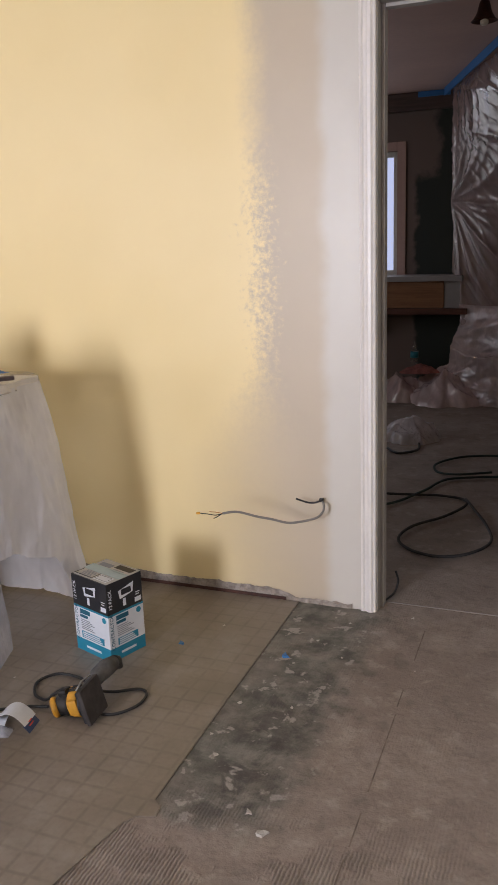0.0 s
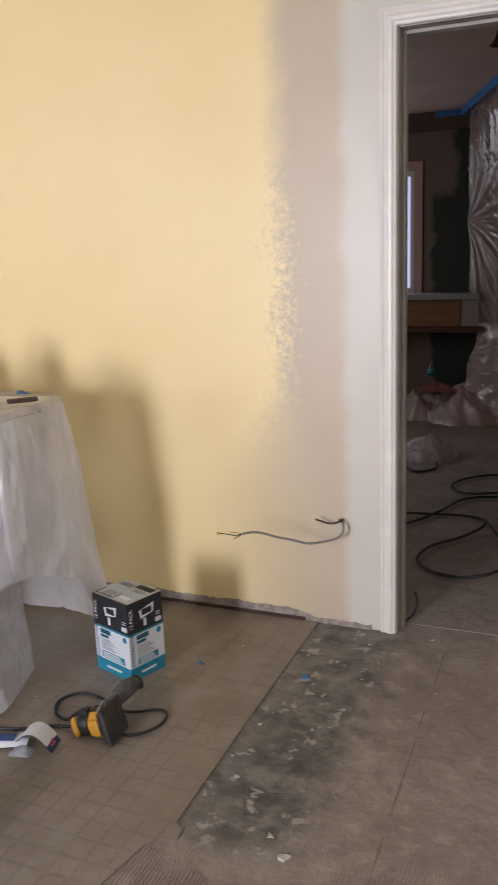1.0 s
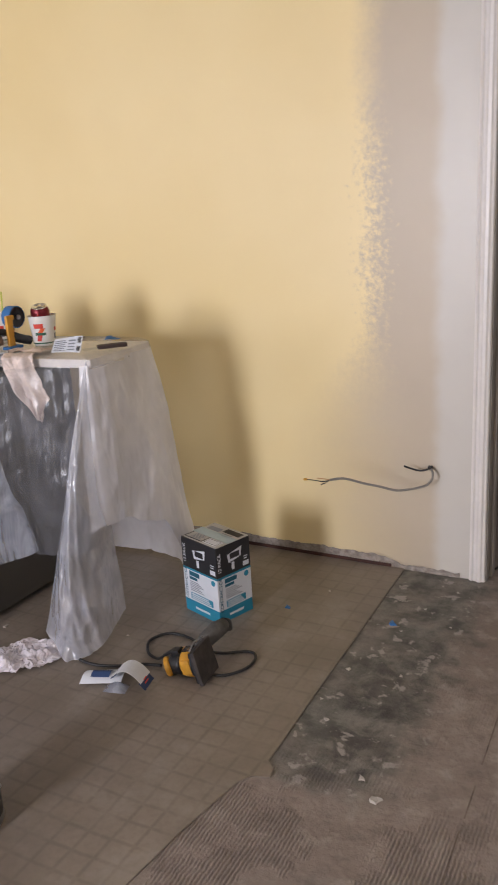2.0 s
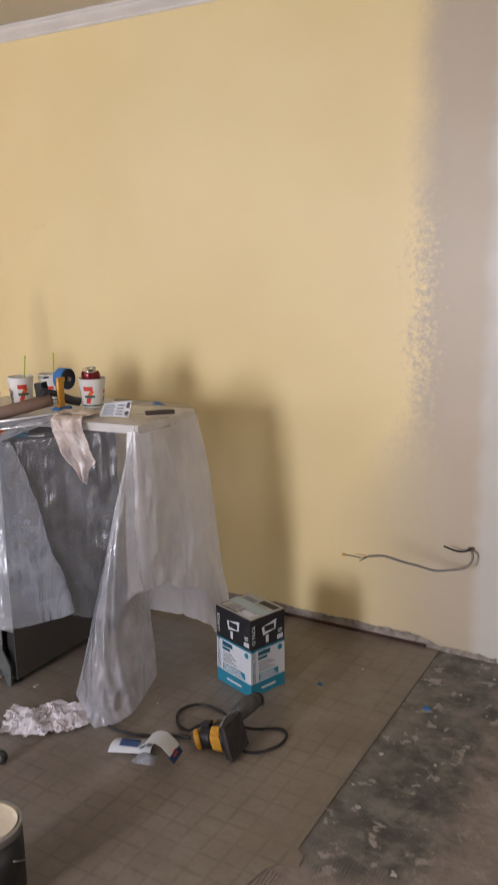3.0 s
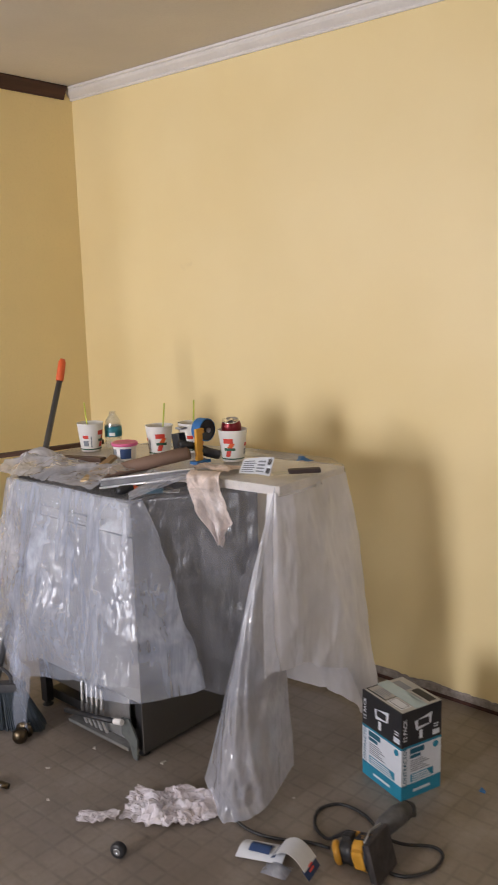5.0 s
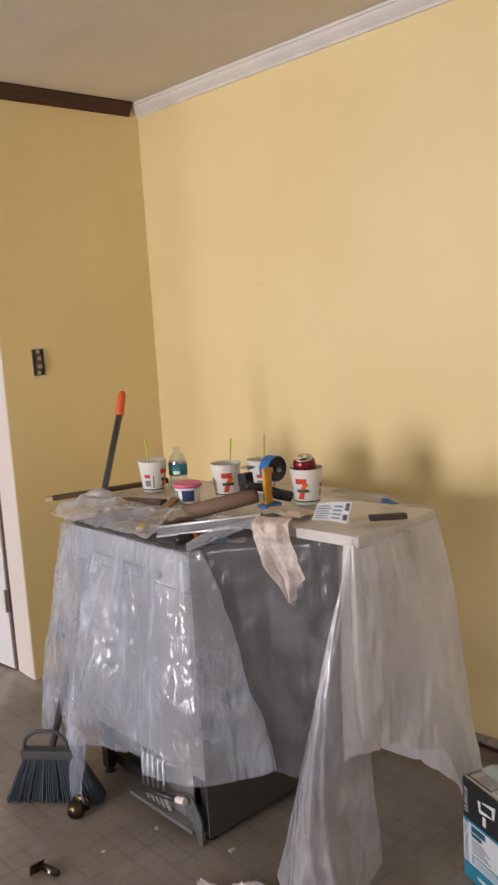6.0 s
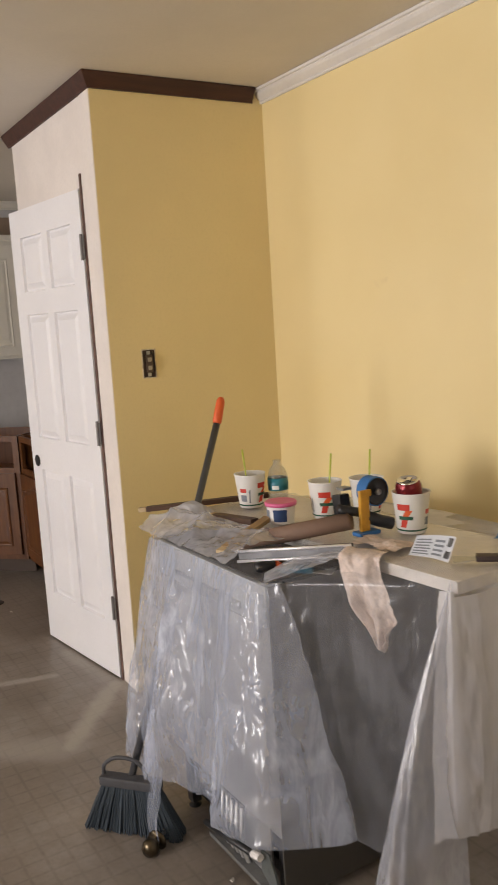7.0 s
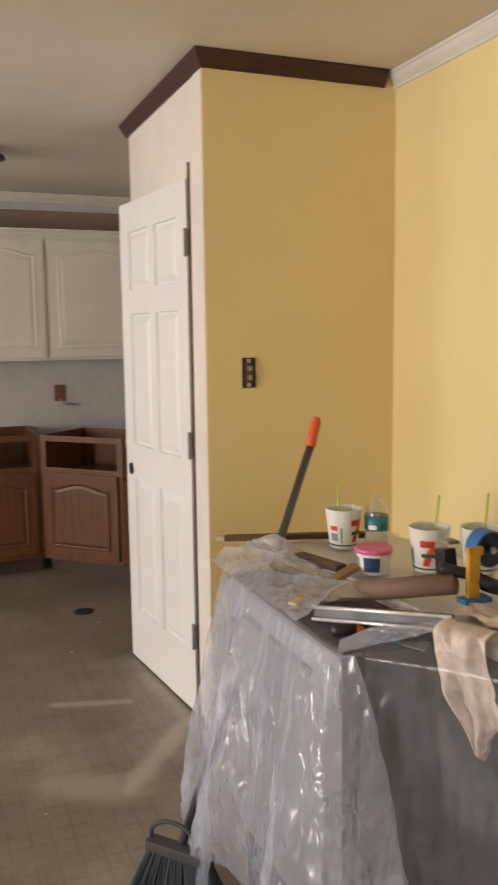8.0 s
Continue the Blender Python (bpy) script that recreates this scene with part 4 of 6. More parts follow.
def top_lap(u, v):
    """Loose film between the front edge and the things on the board."""
    x = -2.45 + 0.53 * u
    y = 2.000 + (0.165 + 0.05 * u) * v
    up = 0.026 * v + 0.020 * math.sin(math.pi * v)
    crease = (1 - abs(math.sin(u * 10 + v * 2.2 + 1.2 * math.sin(u * 5)))) ** 2 * 0.018 + (1 - abs(math.sin(u * 6 - v * 4 + 1))) ** 3 * 0.016
    return (x + 0.012 * fbm(u * 4, v * 3, 2), y, 0.872 + 0.008 * u + up + crease * math.sin(math.pi * min(1, v * 0.8 + 0.1)) + 0.010 * (0.3 - abs(fbm(u * 9, v * 4, 5))))


part("top_lap", grid(top_lap, 110, 40), FILM3, film, "wrinkled film over the front edge", smooth=True)


def gathered(u, v):
    """Film pushed up into a peak round the broom handle."""
    x = -2.52 + 0.30 * u
    y = 2.085 + 0.10 * u + (0.13 - 0.04 * u) * v
    peak = math.exp(-((u - 0.28) / 0.20) ** 2) * 0.060 + math.exp(-((u - 0.72) / 0.20) ** 2) * 0.025
    ridge = (1 - abs(math.sin(u * 8 + v * 3 + 1.5 * math.sin(v * 4)))) ** 2 * 0.014
    return (x + 0.02 * fbm(v * 3, u * 3, 7), y, 0.872 + (peak + ridge) * math.sin(math.pi * (0.08 + 0.84 * v)) + 0.008 * (0.3 - abs(fbm(u * 5, v * 4, 3))))


part("gathered_film", grid(gathered, 70, 44), FILM4, film, "film gathered into a peak", smooth=True)


def standing_edge(u, v):
    """The sheet's free edge standing up between the front corner and the rag."""
    p = Vector((-1.772, 2.016, 0.868)).lerp(Vector((-1.672, 2.178, 0.922)), u)
    lift = (0.008 + 0.018 * math.sin(math.pi * min(1, 0.15 + 0.85 * u))) * v
    wave = 0.008 * math.sin(u * 9 + 2 * v) * v + 0.012 * (0.3 - abs(fbm(u * 4, v * 3, 6)))
    return p + Vector((-0.45, 0.35, 0)) * (0.05 * v * v * (1 - 0.5 * u)) + Vector((0.8, -0.6, 0)) * wave + Vector((0, 0, lift))


part("standing_edge", grid(standing_edge, 50, 20), FILM3, film, "free edge of the sheet standing up", smooth=True)
TAIL = [(-2.33, 1.93, 0.28, 0.035, 0.03), (-2.25, 1.90, 0.27, 0.02, 0.02), (-2.17, 1.90, 0.26, 0.05, 0.03)]
loop, outs = drape(TAIL, 16, 0.02, per=16, closed=False)
bm, gv = drape_mesh(loop, [Vector((0.1, -1, 0)).normalized()] * len(loop), 16, 0.03, 9.1)
part("torn_tail", bm, FILM2, film, "torn hanging strip of plastic", smooth=True)


# ---- kitchen cabinets ----
def arch_door(w, h, t, mat, parent, x, z, arch=True):
    """A frame-and-panel door with an arched panel, face towards -y, lower corner at (x, z)."""
    bm = bmesh.new()
    st = 0.055
    box(bm, 0, w, 0, t, 0, h, bevel=0.003)
    d = part("door", bm, mat, parent, m=pose(x, -t - 0.001, z))
    bm = bmesh.new()
    n = 14
    rim = [(st, st), (w - st, st)]
    for k in range(n + 1):
        a = k / n
        xx = w - st - a * (w - 2 * st)
        lift = math.sin(math.pi * min(1, max(0, (a - 0.12) / 0.76))) if arch else 0.0
        rim.append((xx, h - st - 0.035 + 0.035 * lift))
    cxm, czm = w / 2, h / 2
    # raised panel: a groove, then a bevelled field
    rings = []
    for k, depth in ((1.0, -0.004), (0.975, -0.0075), (0.95, -0.0045), (0.93, -0.003), (0.84, -0.008)):
        rings.append([bm.verts.new((cxm + (px - cxm) * k, depth, czm + (pz - czm) * k)) for px, pz in rim])
    base = [bm.verts.new((px, 0.001, pz)) for px, pz in rim]
    rings.insert(0, base)
    m = len(rim)
    for a, b in zip(rings, rings[1:]):
        for i in range(m):
            bm.faces.new((a[i], a[(i + 1) % m], b[(i + 1) % m], b[i]))
    bm.faces.new(rings[-1])
    part("raised_panel", bm, mat, d)
    return d


def base_cabinet(m, w, d, mat, label, drawer_open=True, toe=True):
    """An open-topped base unit, front at y = 0 towards -y, left corner at x = 0."""
    c = thing("base_cabinet", m, label, "cabinet", "kitchen base cabinets")
    h = 0.87
    part("carcass", boxes((0, 0.018, 0.02, d, 0.1, h), (w - 0.018, w, 0.02, d, 0.1, h), (0.018, w - 0.018, d - 0.012, d, 0.1, h), (0.018, w - 0.018, 0.02, d - 0.012, 0.1, 0.116), (0.018, w - 0.018, 0.02, d - 0.012, 0.62, 0.632)), mat, c)
    part("face_frame", boxes((0, 0.04, 0, 0.02, 0.1, h), (w - 0.04, w, 0, 0.02, 0.1, h), (0.04, w - 0.04, 0, 0.02, h - 0.035, h), (0.04, w - 0.04, 0, 0.02, 0.64, 0.675), (0.04, w - 0.04, 0, 0.02, 0.1, 0.135), bevel=0.002), mat, c)
    part("toe_kick", boxes((0, w, 0.07, 0.085, 0.004, 0.1)), surface("dark_toe_kick", (0.05, 0.03, 0.02), 0.6), c)
    arch_door(w - 0.06, 0.51, 0.019, mat, c, 0.03, 0.135)
    return c


def facing(x, y, ang):
    """Pose with the front (-y) turned: ang 0 faces south, 90 faces east."""
    return pose(x, y, 0, 0, 0, ang)


base_cabinet(facing(-5.59, 1.39, 90), 0.58, 0.59, OAK, "brown oak base cabinet with its worktop removed")
base_cabinet(facing(-5.59, 0.80, 90), 0.58, 0.59, OAK, "brown oak base cabinet with its worktop removed")
base_cabinet(facing(-5.59 + 0.004, 1.975, 44.5), 0.59, 0.45, OAK, "brown oak diagonal corner cabinet with its worktop removed")
base_cabinet(facing(-5.160, 2.395, 0), 0.60, 0.59, OAK, "brown oak base cabinet with its worktop removed")


def wall_cabinet(m, w, d, h, label):
    c = thing("wall_cabinet", m, label, "cabinet", "kitchen wall cabinets")
    part("carcass", boxes((0, w, 0.019, d, 0, h), bevel=0.002), CABWHITE, c)
    part("face_frame", boxes((0, 0.035, 0, 0.018, 0, h), (w - 0.035, w, 0, 0.018, 0, h), (0.035, w - 0.035, 0, 0.018, 0, 0.035), (0.035, w - 0.035, 0, 0.018, h - 0.07, h), bevel=0.002), CABWHITE, c)
    arch_door(w - 0.03, h - 0.085, 0.019, CABWHITE, c, 0.015, 0.02)
    part("cornice", extrude_profile([(0, 0), (0.012, 0), (0.016, 0.012), (0.03, 0.026), (0.032, 0.036), (0, 0.036)], (0, 0, h - 0.036), (w, 0, h - 0.036), (0, -1, 0)), CABWHITE, c)
    return c


for k, yy in enumerate((2.095, 1.50, 0.90)):
    wall_cabinet(pose(-5.865, yy, 1.315, 0, 0, 90), 0.595, 0.324, 0.82, "white painted wall cabinet with an arched panel door")
outlet_k = thing("kitchen_outlet", pose(WEST, 2.20, 1.085), "bare brown outlet box in the kitchen wall", "outlet")
part("outlet_box", boxes((0.001, 0.012, -0.035, 0.035, -0.055, 0.055), bevel=0.003), surface("rust_brown_plate", (0.20, 0.07, 0.04), 0.6), outlet_k)
part("cable_stub", sweep([(0.01, 0.0, -0.04), (0.03, 0.03, -0.075), (0.035, 0.11, -0.085)], 0.006, 8), ZINC, outlet_k)


# ---- small materials ----
def plain(name, c, rough=0.5, **k):
    return surface(name, c, rough, **{"vary": 0.06, "grain": 60, **k})


CARD_WHITE, CARD_BLACK, CARD_TEAL = plain("white_carton", (0.64, 0.67, 0.72)), plain("black_carton_print", (0.02, 0.02, 0.023), 0.4), plain("teal_carton_print", (0.015, 0.22, 0.34), 0.45)
CARD_TOP = plain("greyish_carton_top", (0.42, 0.41, 0.39))
INK_GREY, INK_NAVY = plain("grey_print", (0.22, 0.24, 0.27)), plain("navy_print", (0.02, 0.05, 0.14))
YELLOW_PL, RED, GREEN, ORANGE = plain("yellow_tool_plastic", (0.60, 0.30, 0.03), 0.45, vary=0.18, blot=30), plain("red_print", (0.62, 0.05, 0.03)), plain("green_print", (0.02, 0.10, 0.06)), plain("orange_rubber", (0.75, 0.12, 0.03), 0.5)
FOAMCUP = plain("white_foam_cup", (0.80, 0.79, 0.76), 0.55, vary=0.03)
PINK = plain("pink_plastic_lid", (0.72, 0.14, 0.30), 0.4)
STRAW = plain("lime_green_straw", (0.50, 0.58, 0.08), 0.35)
RAG = plain("soiled_pink_rag", (0.68, 0.575, 0.52), 0.95, vary=0.2, grain=120, blot=18, relief=0.4)
PAPER = plain("crumpled_white_paper", (0.66, 0.63, 0.68), 0.85, vary=0.12, grain=16, blot=9, tint=(0.30, 0.22, 0.20))
TUBECARD = plain("brown_cardboard_tube", (0.26, 0.165, 0.12), 0.7, vary=0.12)
DARKGREY = plain("dark_grey_rubber", (0.05, 0.05, 0.055), 0.65, vary=0.2)
SANDPAD = plain("worn_sanding_pad", (0.045, 0.038, 0.037), 0.8, vary=0.35, grain=40, blot=25, relief=0.5)
BRISTLE = plain("dusty_blue_grey_bristle", (0.035, 0.050, 0.065), 0.7, vary=0.25)
CABLE = plain("black_cable", (0.015, 0.015, 0.016), 0.5)
PLASTER_BIT = plain("plaster_crumb", (0.46, 0.43, 0.39), 0.9)
CLEAR = film_mat("clear_bottle_plastic", 0.06, (0.85, 0.92, 0.93), 0.08, 30.0, 0.02, 1.0, 0.1)
COPPER = plain("bare_copper_wire", (0.55, 0.28, 0.12), 0.35, metal=1.0)
SHEATH = plain("grey_cable_sheath", (0.21, 0.195, 0.18), 0.6)
LABELBLUE = plain("teal_bottle_label", (0.02, 0.20, 0.26), 0.4)
FARGREY = plain("dull_grey_worktop", (0.30, 0.28, 0.28), 0.6)


def lettering(words, size, mat, parent, m, name="lettering"):
    cu = bpy.data.curves.new(name, "FONT")
    cu.body, cu.size, cu.extrude, cu.align_x, cu.align_y = words, size, 0.0004, "CENTER", "CENTER"
    tmp = new(name, cu)
    me = bpy.data.meshes.new_from_object(tmp)
    bpy.data.objects.remove(tmp)
    me.materials.clear()
    me.materials.append(mat)
    ob = new(name, me)
    ob.parent = parent
    ob.matrix_basis = m
    return ob


# ---- caulk carton ----
def carton():
    w, d, h = 0.180, 0.151, 0.276
    c = thing("carton", pose(-1.216, 2.416, 0.004, 0, 0, -19.0), "white, black and teal cardboard carton standing on the vinyl", "box")
    part("box_foot", boxes((0, w, 0, d, 0, 0.046), bevel=0.0015), CARD_TEAL, c, "teal printed band")
    part("box_middle", boxes((0.0002, w - 0.0002, 0.0002, d - 0.0002, 0.0462, 0.165)), CARD_WHITE, c)
    part("teal_edge", boxes((-0.0002, w + 0.0002, -0.0002, d + 0.0002, 0.160, 0.1665)), CARD_TEAL, c)
    part("box_head", boxes((0, w, 0, d, 0.1668, h - 0.001), bevel=0.0015), CARD_BLACK, c, "black printed upper band")
    part("top_flap", boxes((0.006, w - 0.001, 0.004, d * 0.5 - 0.001, h - 0.0008, h + 0.0008)), CARD_TOP, c)
    part("top_flap", boxes((0.006, w - 0.001, d * 0.5 + 0.001, d - 0.001, h - 0.0008, h + 0.0014)), CARD_TOP, c)
    part("packing_tape", boxes((0.0, w, d * 0.5 - 0.022, d * 0.5 + 0.022, h + 0.0015, h + 0.002)), plain("clear_packing_tape", (0.42, 0.52, 0.55), 0.2), c)
    part("top_border", boxes((0.006, 0.096, 0.010, 0.0135, h + 0.0009, h + 0.0015), (0.006, 0.096, 0.056, 0.0595, h + 0.0009, h + 0.0015), (0.006, 0.0095, 0.0135, 0.056, h + 0.0009, h + 0.0015), (0.0925, 0.096, 0.0135, 0.056, h + 0.0009, h + 0.0015), (0.09, 0.17, 0.112, 0.140, h + 0.0015, h + 0.002)), CARD_BLACK, c)
    part("top_label", boxes((0.10, 0.165, 0.012, 0.05, h + 0.0009, h + 0.0016)), CARD_WHITE, c)
    part("top_label_frame", boxes((0.104, 0.161, 0.016, 0.0175, h + 0.0017, h + 0.0021), (0.104, 0.161, 0.0445, 0.046, h + 0.0017, h + 0.0021), (0.104, 0.1055, 0.0175, 0.0445, h + 0.0017, h + 0.0021), (0.1595, 0.161, 0.0175, 0.0445, h + 0.0017, h + 0.0021)), CARD_BLACK, c)
    part("top_print", boxes((0.10, 0.165, 0.088, 0.092, h + 0.0015, h + 0.002), (0.10, 0.15, 0.10, 0.104, h + 0.0015, h + 0.002), (0.02, 0.08, 0.10, 0.125, h + 0.0015, h + 0.002), *[(0.03, 0.085 - 0.006 * (k % 3), 0.014 + 0.007 * k, 0.017 + 0.007 * k, h + 0.0009, h + 0.0014) for k in range(6)]), INK_GREY, c)
    # each face: u along the face, v up, n out
    for face, wide in ((pose(0, 0, 0), w), (pose(w, 0, 0, 0, 0, 90), d)):
        def flat(u0, u1, v0, v1, lift=0.0008):
            return (u0, u1, -lift, -0.0001, v0, v1)
        dark, wht = plain("deep_teal_print", (0.01, 0.10, 0.16)), CARD_WHITE
        lettering("CONTRACTOR", 0.0185, dark, c, face @ pose(0.014, -0.0006, 0.104, 90, -90, 0))
        lettering("12 PACK", 0.0185, wht, c, face @ pose(0.014, -0.0006, 0.218, 90, -90, 0))
        # plain shapes in place of the maker's marks
        mark = bmesh.new()
        z0, u0 = 0.212, wide * 0.36
        quad = [(u0, z0 - 0.004), (u0 + 0.055, z0 + 0.006), (u0 + 0.060, z0 + 0.040), (u0 - 0.006, z0 + 0.026)]
        for dy in (-0.0008, -0.0002):
            mark.faces.new([mark.verts.new((x, dy, z)) for x, z in quad])
        part("print_mark", mark, wht, c, m=face)
        part("print_mark", boxes((u0 + 0.006, u0 + 0.048, -0.0012, -0.0009, z0 + 0.008, z0 + 0.028)), CARD_BLACK, c, m=face)
        part("print_mark", boxes(flat(u0 + 0.012, u0 + 0.024, z0 - 0.032, z0 - 0.006)), wht, c, m=face)
        part("print_mark", boxes(flat(wide - 0.034, wide - 0.008, 0.176, 0.192), flat(wide - 0.03, wide - 0.014, 0.20, 0.203), flat(wide - 0.03, wide - 0.012, 0.208, 0.211)), wht, c, m=face)
        part("print_block", boxes(flat(0.032, 0.085, 0.140, 0.156), flat(0.032, 0.072, 0.126, 0.136)), dark, c, m=face)
        part("print_block", boxes(*[flat(0.034, 0.105 - 0.012 * (k % 3), 0.084 + 0.0065 * k, 0.0866 + 0.0065 * k) for k in range(6)]), INK_GREY, c, m=face)
        part("print_panel", boxes(flat(0.034, wide - 0.030, 0.052, 0.076)), CARD_TEAL, c, m=face)
        part("print_block", boxes(*[flat(0.040, wide - 0.040 - 0.006 * k, 0.055 + 0.007 * k, 0.059 + 0.007 * k, 0.0013) for k in range(3)]), wht, c, m=face)
        part("print_seal", lathe([(0, 0), (0.010, 0), (0.010, 0.0008), (0.007, 0.0008), (0, 0.0005)], 20, m=pose(wide - 0.022, -0.0001, 0.145, 90)), CARD_TEAL, c, m=face)
        part("print_block", boxes(flat(wide * 0.3, wide * 0.72, 0.018, 0.026)), wht, c, m=face)
    return c


carton()


# ---- palm sander lying on its side ----
def sander():
    s = thing("palm_sander", pose(-0.953, 2.058, 0.004, 0, 0, 5), "yellow and black palm sander lying on its side, pad worn", "sander")
    tilt = pose(0, 0, 0.051, 0, -15, 0)
    part("sanding_pad", box(bmesh.new(), 0.022, 0.034, -0.054, 0.054, -0.052, 0.056, bevel=0.004), SANDPAD, s, "dark worn sanding pad", m=tilt)
    part("clamp_wire", sweep([(0.018, -0.045, 0.058), (0.012, 0.0, 0.064), (0.018, 0.045, 0.058)], 0.0025, 8), ZINC, s, smooth=True, m=tilt)
    part("pad_plate", box(bmesh.new(), 0.010, 0.022, -0.048, 0.048, -0.047, 0.050, bevel=0.003), BLACK, s, m=tilt)
    part("skirt", lathe([(0.0, 0.0), (0.043, 0.0), (0.046, 0.006), (0.044, 0.012), (0, 0.012)], 28, m=pose(0.010, 0, 0, 0, -90, 0)), BLACK, s, smooth=True, m=tilt)
    part("yellow_shell", lathe([(0.0, 0.0), (0.043, 0.0), (0.045, 0.008), (0.042, 0.030), (0.034, 0.038), (0, 0.040)], 28, m=pose(-0.002, 0, 0.002, 0, -90, 0)), YELLOW_PL, s, "scuffed yellow shell", smooth=True, m=tilt)
    part("shell_front", box(bmesh.new(), -0.030, 0.004, -0.048, -0.026, -0.018, 0.030, bevel=0.010), YELLOW_PL, s, m=tilt)
    part("vent_grille", boxes(*[(-0.030, 0.000, -0.016 + 0.009 * k, -0.011 + 0.009 * k, 0.0435, 0.0475) for k in range(4)], bevel=0.001), BLACK, s, m=tilt)
    part("motor_housing", lathe([(0, 0), (0.033, 0), (0.035, 0.014), (0.030, 0.028), (0.032, 0.040), (0.026, 0.046), (0, 0.046)], 28, m=pose(-0.040, 0, 0, 0, -90, 0)), BLACK, s, smooth=True, m=tilt)
    part("switch_boot", box(bmesh.new(), -0.074, -0.046, -0.010, 0.016, 0.026, 0.046, bevel=0.006), BLACK, s, m=tilt)
    part("yellow_cap", box(bmesh.new(), -0.068, -0.044, 0.016, 0.038, 0.012, 0.036, bevel=0.007), YELLOW_PL, s, m=tilt)
    part("grip_knob", lathe([(0.013, 0), (0.027, 0.002), (0.031, 0.008), (0.030, 0.015), (0.023, 0.020), (0.015, 0.019), (0.013, 0.014)], 28, m=pose(-0.086, -0.008, 0.0, 0, -90, 30)), YELLOW_PL, s, "yellow knob", smooth=True, m=tilt)
    part("knob_core", lathe([(0, 0), (0.017, 0), (0.017, 0.017), (0, 0.018)], 20, m=pose(-0.086, -0.008, 0.0, 0, -90, 30)), BLACK, s, smooth=True, m=tilt)
    can = part("dust_canister", sweep([(-0.02, 0.045, 0.055), (-0.005, 0.085, 0.080), (0.010, 0.125, 0.092), (0.016, 0.165, 0.088)], 0.024, 18, radii=[0.016, 0.026, 0.028, 0.023]), plain("dusty_grey_canister", (0.085, 0.082, 0.08), 0.8, vary=0.3, blot=20), s, "dusty grey dust canister", smooth=True)
    part("canister_cap", sweep([(0.016, 0.165, 0.088), (0.020, 0.176, 0.084), (0.030, 0.185, 0.066)], 0.020, 18, radii=[0.024, 0.022, 0.008]), BLACK, can, smooth=True)
    part("cord_guard", sweep([(-0.060, 0.020, 0.070), (-0.085, 0.030, 0.062), (-0.118, 0.010, 0.045)], 0.007, 10, radii=[0.009, 0.007, 0.005]), BLACK, s, smooth=True)
    return s


sander()
cord = [(-1.070, 2.060, 0.048), (-1.11, 2.075, 0.02), (-1.17, 2.11, 0.010), (-1.205, 2.175, 0.010), (-1.17, 2.235, 0.010), (-1.09, 2.235, 0.010), (-1.00, 2.19, 0.012), (-0.94, 2.19, 0.014), (-0.875, 2.235, 0.010), (-0.838, 2.215, 0.010), (-0.835, 2.15, 0.010), (-0.875, 2.09, 0.010), (-0.93, 2.075, 0.010)]
tagged(part("power_cord", sweep(spline(cord, 10), 0.0046, 10), CABLE, smooth=True), "black power cord looped on the floor beside the sander", "cord")
cord = [(-1.085, 2.06, 0.010), (-1.14, 2.045, 0.010), (-1.20, 2.01, 0.010), (-1.27, 1.985, 0.010), (-1.34, 1.985, 0.012), (-1.42, 2.02, 0.012)]
tagged(part("power_cord", sweep(spline(cord, 10), 0.0046, 10), CABLE, smooth=True), "black power cord trailing under packaging", "cord")
plug = thing("plug", pose(-1.455, 2.035, 0.004, 0, 0, -25), "dark grey plug on the end of a cord", "plug")
part("plug_body", sweep([(0.03, 0, 0.014), (0.0, 0, 0.015), (-0.025, 0, 0.016)], 0.012, 12, radii=[0.006, 0.012, 0.014]), DARKGREY, plug, smooth=True)
part("plug_pin", boxes((-0.042, -0.025, -0.008, -0.006, 0.012, 0.018)), ZINC, plug)
part("plug_pin", boxes((-0.042, -0.025, 0.006, 0.008, 0.012, 0.018)), ZINC, plug)


# ---- loose things on the floor ----
def crumpled(nx, ny, sx, sy, height, seed, edge=0.25):
    """A crumpled sheet lying on the floor, with a ragged outline."""
    def fn(u, v):
        x, y = (u - 0.5) * sx, (v - 0.5) * sy
        k = 1 + edge * fbm(2.5 * math.cos(math.atan2(y, x)) + seed, 2.5 * math.sin(math.atan2(y, x)), seed)
        r = min(1.0, 2 * math.hypot(x / sx, y / sy))
        ridge = abs(fbm(x * 9 + seed, y * 9, seed)) * 1.1 + abs(fbm(x * 22, y * 22 + seed, 2)) * 0.22
        return (x * k + 0.012 * fbm(x * 20, y * 20, seed + 4), y * k + 0.012 * fbm(x * 20 + 9, y * 20, seed), 0.004 + height * ridge * (1 - 0.45 * r * r))
    return grid(fn, nx, ny)


tagged(part("rag", crumpled(46, 30, 0.25, 0.16, 0.055, 3.1), PAPER, m=pose(-1.545, 1.915, 0.004, 0, 0, 30)), "crumpled white rag with brown stains on the floor", "rag")
tagged(part("rag", crumpled(20, 12, 0.115, 0.05, 0.025, 7.7), PAPER, m=pose(-1.675, 1.755, 0.004, 0, 0, 40)), "small torn strip of white cloth on the floor", "rag")


